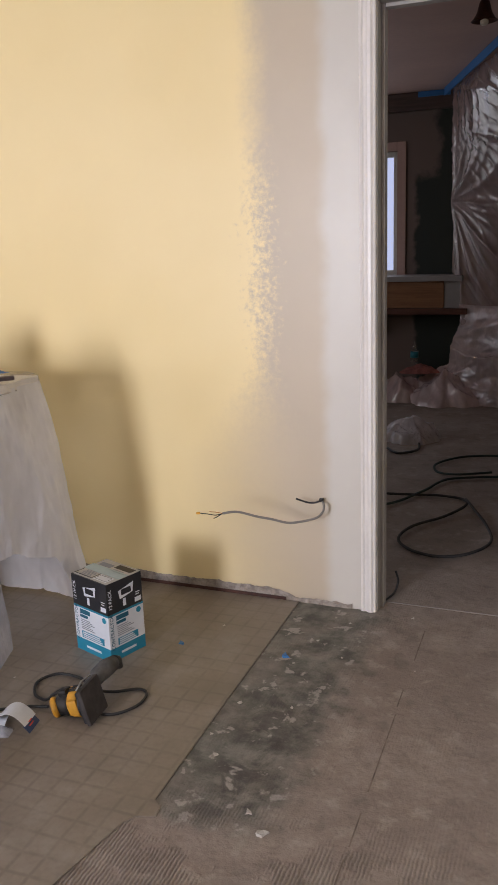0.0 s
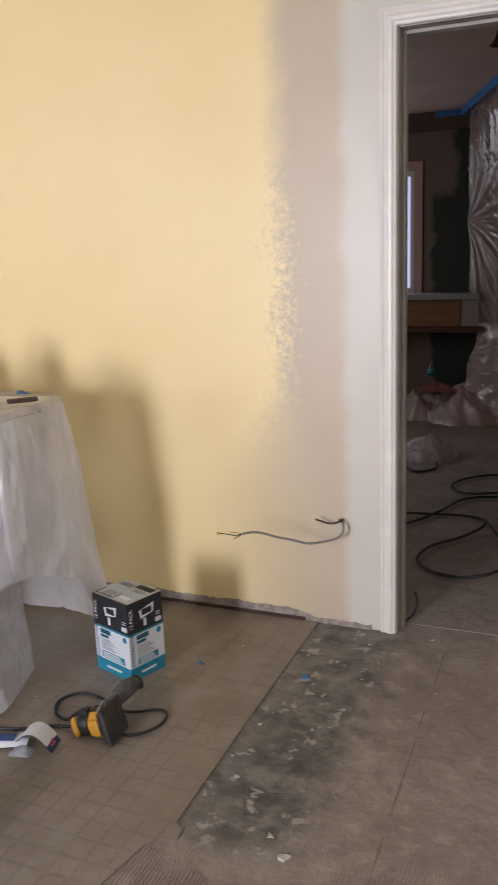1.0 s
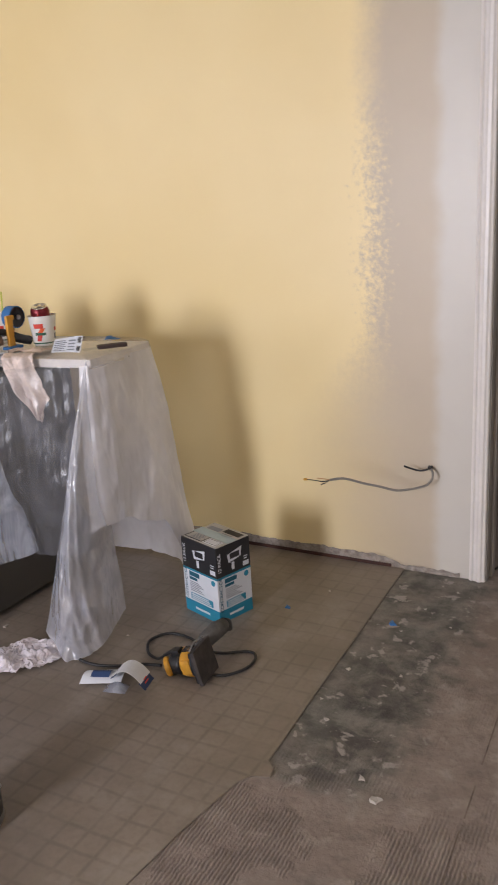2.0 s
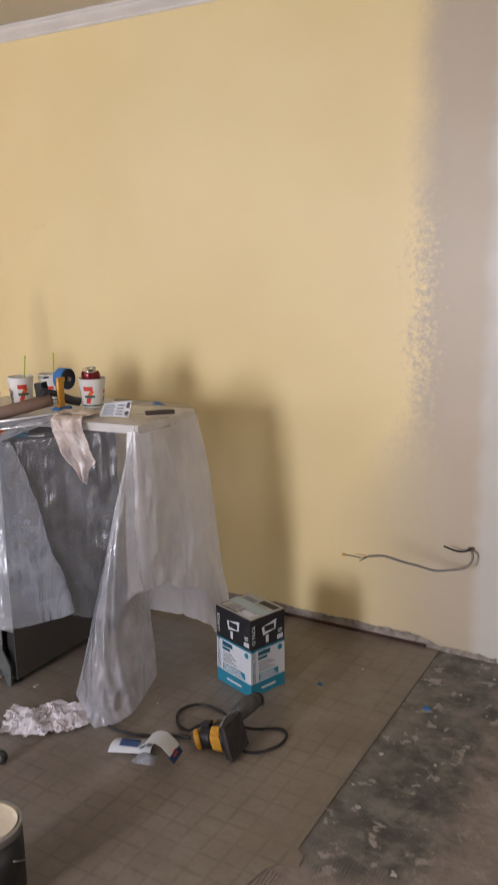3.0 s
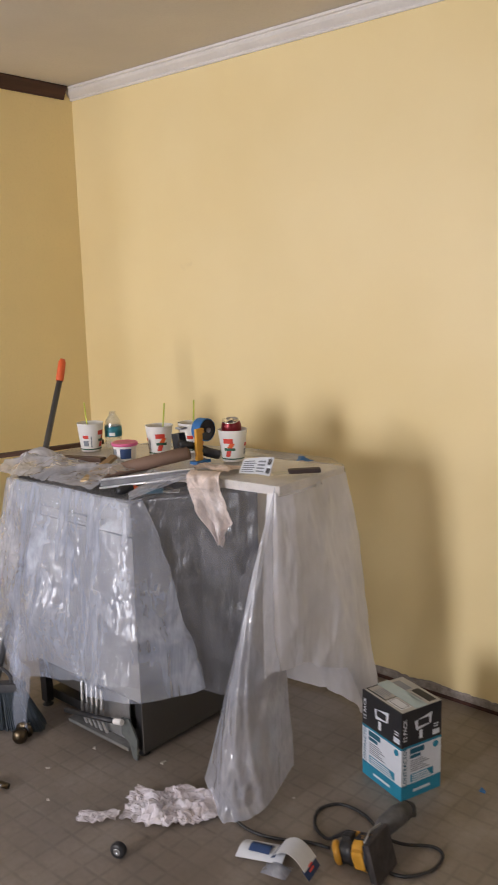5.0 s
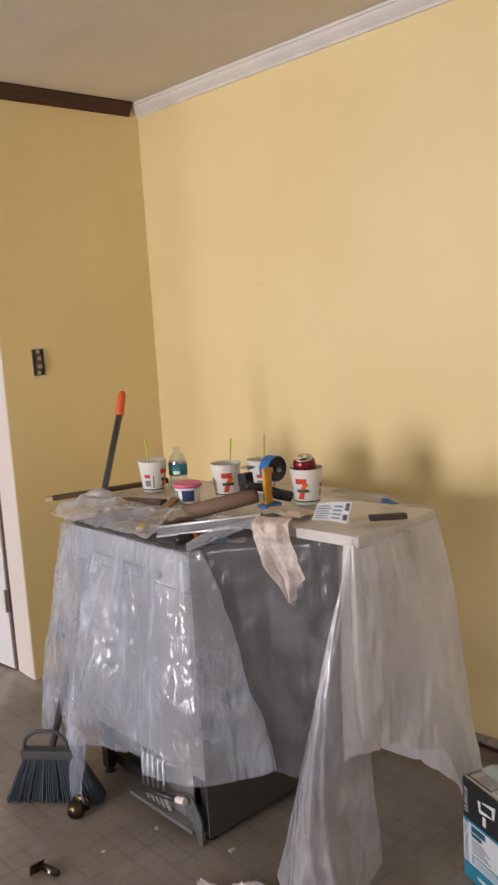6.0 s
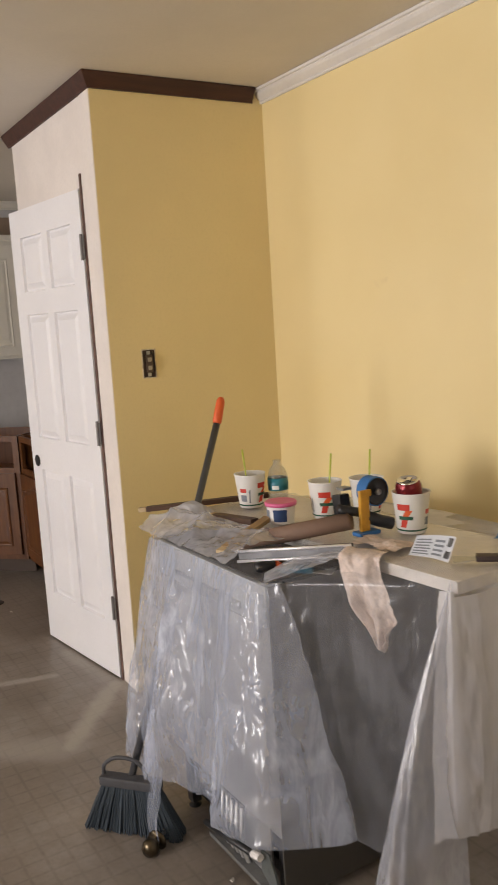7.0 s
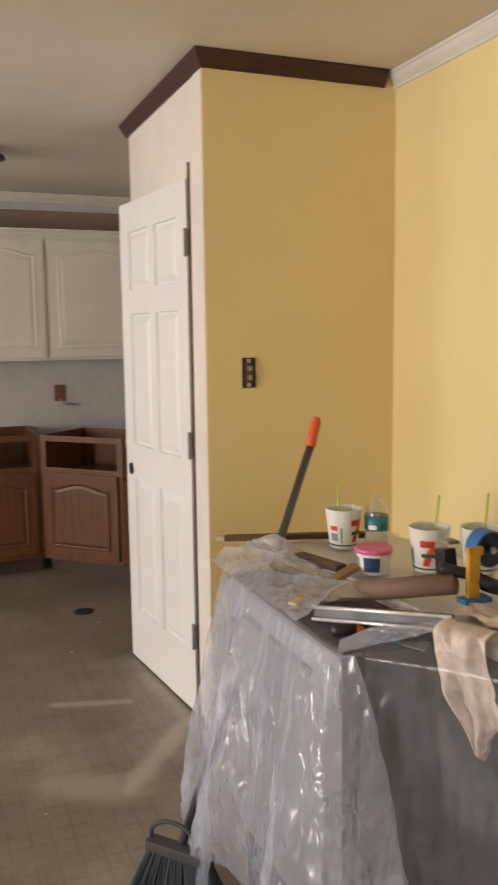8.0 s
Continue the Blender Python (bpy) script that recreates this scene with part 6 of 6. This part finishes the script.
def hanging_rag():
    e, o = Vector((0.915, 0.403, 0)), Vector((0.403, -0.915, 0))
    corner = Vector((-1.682, 2.172, 0.927))

    def between(keys, v):
        for (v0, a), (v1, b) in zip(keys, keys[1:]):
            if v <= v1:
                return a + (b - a) * (v - v0) / (v1 - v0)
        return keys[-1][1]

    def fn(u, v):
        l = between(((0, 0.0), (0.3, 0.008), (0.6, 0.040), (0.85, 0.080), (1, 0.100)), v)
        r = between(((0, 0.104), (0.3, 0.108), (0.6, 0.134), (0.74, 0.150), (0.9, 0.120), (1, 0.108)), v)
        l, r = l + 0.010 * fbm(v * 6, 1.5, 3) * v, r + 0.016 * fbm(v * 7, 4.5, 6) * v
        along = l + (r - l) * u
        if v < 0.12:
            t = 1 - v / 0.12
            return corner + e * along + o * (0.012 - 0.05 * t) + Vector((0, 0, 0.006 * math.sin(t * 2) + 0.003 * fbm(u * 5, v * 5)))
        t = (v - 0.12) / 0.88
        fold = 0.010 * math.sin(u * 11 + 2.5 * t) * (0.4 + t) + 0.010 * fbm(u * 3, t * 3, 2)
        return corner + e * along + o * (0.014 + 0.006 * t + fold) + Vector((0, 0, -(0.205 + 0.03 * fbm(u * 4, 2.2, 9) * t) * t))
    return grid(fn, 30, 44, thick=0.0016)


tagged(part("rag", hanging_rag(), RAG, smooth=True), "soiled pinkish rag hanging over the board's edge", "rag")
tagged(part("rag", crumpled(24, 18, 0.13, 0.09, 0.016, 5.2), RAG, m=pose(-1.68, 2.30, board_z(-1.68) - 0.002, 0, 0, 10)), "crumpled brown-stained rag on the board", "rag")


def label_card():
    p = thing("paper_label", pose(-1.520, 2.315, board_z(-1.52) + 0.001, 0, 0, 12), "curled white printed paper label with barcodes", "paper")
    f = lambda u, v: (-0.052 + 0.104 * u, -0.030 + 0.034 * v + 0.010 * math.sin(math.pi * u), 0.001 + 0.050 * v ** 1.15 * (0.75 + 0.25 * u))
    part("sheet", grid(f, 14, 10, thick=0.0005), CARD_WHITE, p)

    def bar(u0, u1, v0, v1, mat):
        g = lambda u, v: tuple(Vector(f(u0 + (u1 - u0) * u, v0 + (v1 - v0) * v)) + Vector((0, -0.0010, 0.0010)))
        part("print_block", grid(g, 4, 4), mat, p)
    for k in range(6):
        bar(0.05, 0.42 - 0.05 * (k % 2), 0.12 + 0.13 * k, 0.18 + 0.13 * k, INK_GREY)
    for k in range(4):
        bar(0.48, 0.74, 0.15 + 0.19 * k, 0.24 + 0.19 * k, INK_GREY)
    for k in range(6):
        bar(0.82 + 0.025 * k, 0.832 + 0.025 * k, 0.60, 0.92, CARD_BLACK)
        bar(0.82 + 0.025 * k, 0.834 + 0.025 * k, 0.12, 0.42, CARD_BLACK)
    return p


label_card()
knife = thing("putty_knife", pose(-1.418, 2.350, board_z(-1.418) + 0.003, 0, 0, 48), "dark paint-crusted putty knife on the board's end", "putty knife")
part("knife_handle", box(bmesh.new(), -0.012, 0.085, -0.014, 0.014, 0.0, 0.014, bevel=0.006), plain("dark_crusted_handle", (0.045, 0.028, 0.026), 0.6, vary=0.3), knife)
part("blade", grid(lambda u, v: (-0.060 + 0.055 * u, (v - 0.5) * (0.050 - 0.028 * u), 0.003 + 0.003 * u), 4, 4, thick=0.0012), ZINC, knife)
tagged(part("tape_scrap", crumpled(10, 8, 0.05, 0.03, 0.02, 2.2), BLUETAPE, m=pose(-1.500, 2.520, board_z(-1.50) + 0.001, 0, 0, 15)), "strip of blue masking tape stuck on the plastic", "tape scrap")
brush = thing("paint_brush", pose(-1.90, 2.12, 0.864, 0, 3, 25), "paint brush with a dark handle under the sheet's edge", "paint brush")
part("brush_handle", sweep([(0.05, 0, 0.012), (0.10, 0, 0.012), (0.15, 0, 0.012)], 0.008, 12, radii=[0.006, 0.010, 0.006]), BLACK, brush, smooth=True)
part("ferrule", boxes((0.012, 0.05, -0.018, 0.018, 0.005, 0.018), bevel=0.002), BRASS, brush)
part("brush_bristles", boxes((-0.035, 0.012, -0.020, 0.020, 0.003, 0.019), bevel=0.004), BLACK, brush)


# ---- on the walls ----
def outlet(y, z, label):
    o = thing("switch_box", pose(PX, y, z), label, "outlet")
    part("box_rim", boxes((0.0005, 0.004, -0.030, -0.026, -0.057, 0.057), (0.0005, 0.004, 0.026, 0.030, -0.057, 0.057), (0.0005, 0.004, -0.026, 0.026, 0.053, 0.057), (0.0005, 0.004, -0.026, 0.026, -0.057, -0.053)), surface("chipped_pale_plaster", (0.62, 0.52, 0.38), 0.9, vary=0.3, grain=90, blot=40), o, "broken plaster edge")
    part("box_back", boxes((0.0006, 0.0016, -0.026, 0.026, -0.053, 0.053)), surface("dark_brown_box", (0.045, 0.025, 0.018), 0.6, vary=0.3), o, "dark open box")
    dev = part("switch_body", boxes((0.002, 0.010, -0.013, 0.013, -0.034, 0.034), bevel=0.002), surface("old_brown_device", (0.10, 0.065, 0.045), 0.5, vary=0.3, grain=40), o)
    part("toggle", boxes((0.0105, 0.014, -0.008, 0.008, 0.008, 0.024), (0.0105, 0.014, -0.008, 0.008, -0.024, -0.008), bevel=0.002), surface("grubby_beige_device", (0.38, 0.32, 0.24), 0.5, vary=0.2), dev)
    part("mounting_strap", boxes((0.002, 0.005, -0.008, 0.006, 0.036, 0.050), (0.002, 0.005, -0.008, 0.006, -0.050, -0.036)), ZINC, o)
    part("wire_end", sweep([(0.004, 0.016, 0.045), (0.010, 0.019, 0.01), (0.004, 0.017, -0.04)], 0.0025, 8), BLACK, o, smooth=True)
    return o


outlet(2.406, 1.328, "uncovered wall switch in a dark box on the yellow closet wall")
outlet(2.384, 0.195, "uncovered outlet in a dark box low on the closet wall")
wire = thing("electric_cable", pose(-0.522, NORTH, 0.413), "loose grey electric cable sticking out of the wall, ends stripped", "cable")
base_p = Vector((-0.522, NORTH, 0.413))
run = [Vector(p) - base_p for p in ((-0.515, 2.999, 0.415), (-0.497, 2.965, 0.405), (-0.497, 2.95, 0.384), (-0.515, 2.93, 0.367), (-0.56, 2.905, 0.358), (-0.605, 2.88, 0.357), (-0.655, 2.85, 0.376), (-0.699, 2.82, 0.392), (-0.757, 2.78, 0.417), (-0.80, 2.75, 0.417))]
part("sheath", sweep(spline(run, 8), 0.0042, 10), SHEATH, wire, "grey plastic sheath", smooth=True)
e = run[-1]
part("conductor", sweep(spline([e, e + Vector((-0.02, -0.012, -0.004)), e + Vector((-0.045, -0.03, 0.004)), e + Vector((-0.070, -0.042, 0.009))], 6), 0.0017, 8), BLACK, wire, smooth=True)
part("conductor", sweep(spline([e, e + Vector((-0.015, -0.008, -0.010)), e + Vector((-0.028, -0.016, -0.016))], 6), 0.0017, 8), BLACK, wire, smooth=True)
part("conductor", sweep(spline([e, e + Vector((-0.018, -0.010, 0.006)), e + Vector((-0.040, -0.022, 0.010))], 6), 0.0014, 8), COPPER, wire, smooth=True)
part("wire_nut", lathe([(0, 0), (0.005, 0), (0.0042, 0.010), (0.002, 0.013), (0, 0.013)], 12, m=Matrix.Translation(e + Vector((-0.068, -0.041, 0.009))) @ pose(0, 0, 0, 0, -90, 30)), YELLOW_PL, wire, "yellow wire connector")
part("second_cable", sweep(spline([Vector(p) - base_p for p in ((-0.510, 2.999, 0.418), (-0.506, 2.98, 0.420), (-0.530, 2.972, 0.410), (-0.553, 2.97, 0.408), (-0.575, 2.96, 0.416), (-0.597, 2.95, 0.426))], 8), 0.0034, 10, radii=None), BLACK, wire, smooth=True)
part("wall_hole", lathe([(0, 0), (0.007, 0), (0.008, 0.001), (0, 0.0015)], 18, m=pose(0.005, -0.0005, 0.0, 90)), BLACK, wire)
klight = thing("ceiling_light", pose(-4.87, 1.68, TOP), "dark ceiling light fitting in the kitchen", "ceiling light")
part("canopy", lathe([(0, 0), (0.07, 0), (0.07, -0.012), (0.05, -0.03), (0, -0.03)], 28), BLACK, klight, smooth=True)
part("shade", lathe([(0.05, -0.031), (0.095, -0.045), (0.10, -0.06), (0.09, -0.065), (0, -0.055)], 28), BROWN, klight, smooth=True)


# ---- the next room, through the doorway ----
fw = thing("window_3", pose(FARWIN[0], 7.3, FARWIN[2]), "far window with plain white frame and bright daylight", "window", kind="structure")
FWW, FWH = FARWIN[1] - FARWIN[0], FARWIN[3] - FARWIN[2]
part("window_frame", boxes((0, 0.04, 0.04, 0.1, 0, FWH), (FWW - 0.04, FWW, 0.04, 0.1, 0, FWH), (0.04, FWW - 0.04, 0.04, 0.1, 0, 0.04), (0.04, FWW - 0.04, 0.04, 0.1, FWH - 0.04, FWH)), TRIM, fw)
for z0, z1 in ((0.042, FWH - 0.042),):
    part("pane", boxes((0.042, FWW - 0.042, 0.068, 0.072, z0, z1)), GLASS, fw).visible_shadow = False
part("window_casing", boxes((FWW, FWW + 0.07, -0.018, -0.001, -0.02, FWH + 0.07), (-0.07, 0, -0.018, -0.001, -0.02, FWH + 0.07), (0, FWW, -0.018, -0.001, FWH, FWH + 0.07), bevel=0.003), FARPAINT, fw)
led = thing("wall_counter", pose(-1.95, 7.3, 0.69), "grey-topped brown wooden counter box under the far window", "counter")
part("counter_top", boxes((0, 1.37, -0.30, -0.002, 0.262, 0.305), bevel=0.006), FARGREY, led, "dull grey top")
part("counter_box", boxes((0.01, 1.22, -0.26, -0.002, 0.05, 0.260), bevel=0.004), wood_mat("plain_brown_board", (0.20, 0.085, 0.035), (0.30, 0.14, 0.06), 0.5, axis=0), led)
part("counter_end", boxes((1.221, 1.36, -0.25, -0.002, 0.05, 0.260), bevel=0.004), FARGREY, led)
part("bottom_rail", boxes((0, 1.41, -0.30, -0.002, 0.0, 0.048), bevel=0.005), wood_mat("reddish_stained_rail", (0.07, 0.02, 0.012), (0.13, 0.04, 0.025), 0.45, axis=0), led)
part("wall_bracket", boxes((0.55, 0.60, -0.2, -0.002, -0.12, -0.002), bevel=0.004), PINKWHITE, led)
tagged(part("trim_far_cornice", boxes((-3.1, -0.70, 7.20, 7.298, TOP - 0.135, TOP - 0.002), bevel=0.01), wood_mat("dull_brown_cornice", (0.06, 0.035, 0.03), (0.10, 0.06, 0.05), 0.6, axis=0)), "dull brown cornice on the far wall", "moulding", kind="structure")

CUR0, CUR1 = Vector((-0.655, 7.16, 0)), Vector((0.40, 4.08, 0))
CDIR = (CUR1 - CUR0).normalized()
CIN = Vector((CDIR.y, -CDIR.x, 0))   # towards the room
FOOT = Vector((0.93, -0.37, 0))        # the film's foot swings back to the far wall
FIN = Vector((FOOT.y, -FOOT.x, 0))


def crest(x, k=3):
    """Thin crests, one every pi."""
    return (1 - abs(math.sin(x))) ** k


def curtain(u, v):
    """Masking film on the side wall, pulled together at one point."""
    z = (TOP - 0.03) * (1 - v) + 0.60 * v
    low = max(0.0, min(1.0, (1.02 - z) / 0.1))
    run = 3.26 * (u + (1 - u) * 0.05 * low)
    dx, dz = run + 0.03, z - 1.56
    ang, dist = math.atan2(dz, dx), math.hypot(dx, dz)
    near = min(1.0, dist * 2.5) * math.exp(-dist * 0.5)
    f = near * (0.05 * crest(ang * 5 + 0.5 * math.sin(dist * 2.1 + ang)) * (0.6 + 0.4 * math.sin(ang * 3.3 + 1)) + 0.016 * crest(ang * 13 + 0.8 * math.sin(dist * 3), 2))
    far = min(1.0, dist * 1.1)
    patch = max(0.0, math.sin(run * 2.9 + z * 2.3 + 0.6))
    f += far * (0.020 * crest((z + run * 0.55) * 9 + 1.4 * math.sin(run * 2.3 + 1) + 0.7 * math.sin(z * 3), 3) * patch + 0.012 * crest((z + run * 0.8) * 21 + 1.6 * math.sin(run * 3.1) + math.sin(z * 5 + 2), 2) * (1 - 0.6 * patch))
    f += 0.030 * near * crest(ang * 8 + 1.1 + 0.4 * math.sin(dist * 4), 2)
    f += 0.012 * math.sin(run * 3.7 + 1.3 * math.sin(z * 2.4)) * far
    s = max(0.0, min(1.0, (TOP - 0.03 - z) / 1.15))
    s = s * s * (3 - 2 * s)
    if s > 0:
        along, face = CDIR.lerp(FOOT, s), CIN.lerp(FIN, s).normalized()
        return CUR0 + along * (run * (1 - 0.45 * s) - 0.03 * math.exp(-(dist / 0.12) ** 2)) + face * (0.045 + f) + Vector((0, 0, z))
    return CUR0 + CDIR * (run - 0.03 * math.exp(-(dist / 0.12) ** 2)) + CIN * (0.045 + f) + Vector((0, 0, z))


def apron(u, v):
    """The slack of the film, slumped over low things to the floor."""
    run = 0.10 + 1.5 * u
    fold = 0.05 * crest(run * 2.6 + v * 2.4 + 0.7 * math.sin(v * 4), 2) + 0.03 * crest(run * 5.2 - v * 3.5 + math.sin(v * 5 + run), 2) + 0.018 * crest(v * 8 + run * 2 + math.sin(run * 4), 2)
    z = 0.76 * (1 - v) ** 1.25 + fold * math.sin(math.pi * min(1, v * 0.9 + 0.06)) * 1.5
    fold += 0.05 * (0.3 - abs(fbm(run * 3, v * 4, 3))) + 0.02 * (0.3 - abs(fbm(run * 9, v * 11, 8)))
    out = 0.07 + 0.20 * v ** 1.5 + 0.06 * math.sin(3 * v + run * 3) * v + fold
    return CUR0 + FOOT * run + FIN * out + Vector((-0.10, 0.02, 0)) * (v ** 1.3 * (1 - u) ** 3) + Vector((0, 0, max(0.006, z)))


sheet = thing("masking_film", pose(0, 0, 0), "clear plastic masking film taped over a wall, gathered in creases", "dust sheet")
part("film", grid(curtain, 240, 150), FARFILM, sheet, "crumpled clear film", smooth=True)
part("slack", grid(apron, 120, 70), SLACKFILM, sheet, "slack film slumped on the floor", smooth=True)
tape_dir = math.degrees(math.atan2(CDIR.y, CDIR.x))
part("tape_strip", boxes((0.0, 3.26, -0.098, -0.09, -0.055, 0.0)), BLUETAPE, sheet, "blue masking tape along the ceiling", m=pose(CUR0.x - 0.02, CUR0.y, TOP - 0.004, 0, 0, tape_dir))
tagged(part("tape_scrap", boxes((-1.62, -1.44, 7.192, 7.198, TOP - 0.03, TOP - 0.004)), BLUETAPE), "scrap of blue masking tape on the far cornice", "tape scrap")
tagged(part("tape_scrap", boxes((-0.98, -0.73, 7.192, 7.198, TOP - 0.045, TOP - 0.004)), BLUETAPE), "strip of blue masking tape on the far cornice", "tape scrap")


def mound(rx, ry, h, seed, n=72):
    """A slumped heap of crumpled film or cloth."""
    def fn(u, v):
        a, r = u * 2 * math.pi, v
        x, y = math.cos(a) * r, math.sin(a) * r
        k = 1 + 0.30 * fbm(math.cos(a) * 1.5 + seed, math.sin(a) * 1.5, seed)
        f1 = (1 - abs(math.sin(2.3 * x + 1.7 * y + 1.2 * math.sin(2.1 * y + seed) + seed))) ** 1.5
        f2 = (1 - abs(math.sin(3.9 * y - 2.2 * x + math.sin(3 * x + seed) + 2 * seed))) ** 2
        f3 = (1 - abs(math.sin(8.0 * x + 5.0 * y + 2 * math.sin(4 * y + seed)))) ** 2
        env = 1 - r ** 3
        top = env * 0.50 + env ** 0.6 * (0.30 * f1 + 0.22 * f2 + 0.07 * f3)
        return (x * rx * k, y * ry * k, max(0.0, h * top) + 0.004)
    return grid(fn, n, 34)


tagged(part("dust_sheet", mound(0.34, 0.26, 0.30, 2.2), SLACKFILM, smooth=True, m=pose(-0.70, 6.93, 0, 0, 0, -15)), "heap of crumpled plastic film at the foot of the far wall", "dust sheet")
tagged(part("dust_sheet", mound(0.24, 0.18, 0.24, 5.2), SLACKFILM, smooth=True, m=pose(-1.02, 6.96, 0, 0, 0, 10)), "pile of plastic film under the far counter", "dust sheet")
tagged(part("cloth", mound(0.15, 0.10, 0.07, 8.4), plain("reddish_cloth", (0.30, 0.115, 0.10), 0.9, vary=0.3, blot=12), m=pose(-0.88, 6.90, 0.235, 0, 0, 20)), "reddish cloth lying on the heap of plastic", "cloth")
tagged(part("plastic_bag", mound(0.21, 0.17, 0.17, 6.6), film_mat("white_bag_plastic", 0.72, (0.70, 0.66, 0.70), 0.24, 16.0, 0.1, 1.2, 0.8), smooth=True, m=pose(-0.72, 5.62, 0, 0, 0, 25)), "crumpled white plastic bag on the bare floor", "bag")
fb = thing("water_bottle", pose(-0.965, 7.08, 0.28), "small plastic water bottle standing on the heap", "bottle")
part("bottle_wall", lathe([(0, 0), (0.03, 0), (0.032, 0.01), (0.031, 0.12), (0.012, 0.16), (0.012, 0.185), (0, 0.185)], 20), CLEAR, fb, smooth=True)
part("bottle_label", lathe([(0.0325, 0.05), (0.033, 0.05), (0.033, 0.10), (0.0325, 0.10)], 20), LABELBLUE, fb, smooth=True)
DUSTYHOSE = plain("dusty_black_rubber", (0.035, 0.033, 0.033), 0.75, vary=0.35, blot=25)
hose = [(-0.62, 4.36, 0.014), (-0.45, 4.38, 0.014), (-0.30, 4.40, 0.014), (-0.19, 4.36, 0.016), (-0.16, 4.22, 0.03), (-0.24, 4.08, 0.014), (-0.36, 3.90, 0.014), (-0.385, 3.72, 0.014), (-0.30, 3.60, 0.014), (-0.173, 3.565, 0.014), (-0.06, 3.64, 0.014), (0.006, 3.80, 0.014), (-0.04, 4.02, 0.014), (-0.13, 4.20, 0.04), (-0.17, 4.32, 0.03)]
tagged(part("air_hose", sweep(spline(hose, 10), 0.0065, 12), DUSTYHOSE, smooth=True), "black air hose coiled on the subfloor", "hose")
hose = [(-0.58, 4.17, 0.012), (-0.50, 4.25, 0.014), (-0.40, 4.48, 0.014), (-0.36, 4.62, 0.014), (-0.30, 4.72, 0.014), (-0.12, 4.80, 0.014), (0.05, 4.86, 0.014), (0.12, 5.02, 0.014), (0.02, 5.24, 0.014), (-0.14, 5.26, 0.014), (-0.32, 5.18, 0.014), (-0.43, 5.0, 0.014), (-0.40, 4.84, 0.014), (-0.28, 4.74, 0.034), (-0.10, 4.84, 0.03)]
tagged(part("air_hose", sweep(spline(hose, 10), 0.0065, 12), plain("dark_green_hose", (0.022, 0.040, 0.036), 0.75, vary=0.3), smooth=True), "dark green hose coiled on the subfloor", "hose")
hose = [(-0.80, 5.32, 0.012), (-0.70, 5.20, 0.012), (-0.60, 5.30, 0.012), (-0.62, 5.46, 0.012)]
tagged(part("cable", sweep(spline(hose, 8), 0.008, 10), CABLE, smooth=True), "black cable beside the plastic bag", "cable")
tagged(part("cable", sweep(spline([(-0.277, 3.16, 0.10), (-0.268, 3.16, 0.06), (-0.278, 3.14, 0.02), (-0.30, 3.09, 0.008)], 8), 0.004, 8), CABLE, smooth=True), "black cable end beside the door jamb", "cable")
pl = thing("ceiling_light", pose(-0.161, 4.43, TOP), "small dark bell-shaped ceiling light in the next room", "ceiling light")
part("canopy", lathe([(0, 0), (0.035, 0), (0.035, -0.015), (0.012, -0.03), (0.010, -0.06), (0, -0.06)], 24), BROWN, pl, smooth=True)
part("shade", lathe([(0.010, -0.055), (0.022, -0.075), (0.034, -0.12), (0.050, -0.145), (0.060, -0.153), (0.056, -0.155), (0.032, -0.125), (0, -0.10)], 28), BROWN, pl, smooth=True)
part("bulb_glass", lathe([(0.0, -0.172), (0.012, -0.170), (0.019, -0.162), (0.018, -0.150), (0, -0.14)], 20), FOAMCUP, pl, smooth=True)
tagged(part("trim_kitchen_soffit", boxes((WEST + 0.003, WEST + 0.012, -1.0, NORTH - 0.02, 2.12, TOP - 0.11)), surface("brownish_upper_wall", (0.26, 0.19, 0.14), 0.8, vary=0.1, grain=20, blot=3)), "brownish strip of wall above the cabinets", "wall", kind="structure")
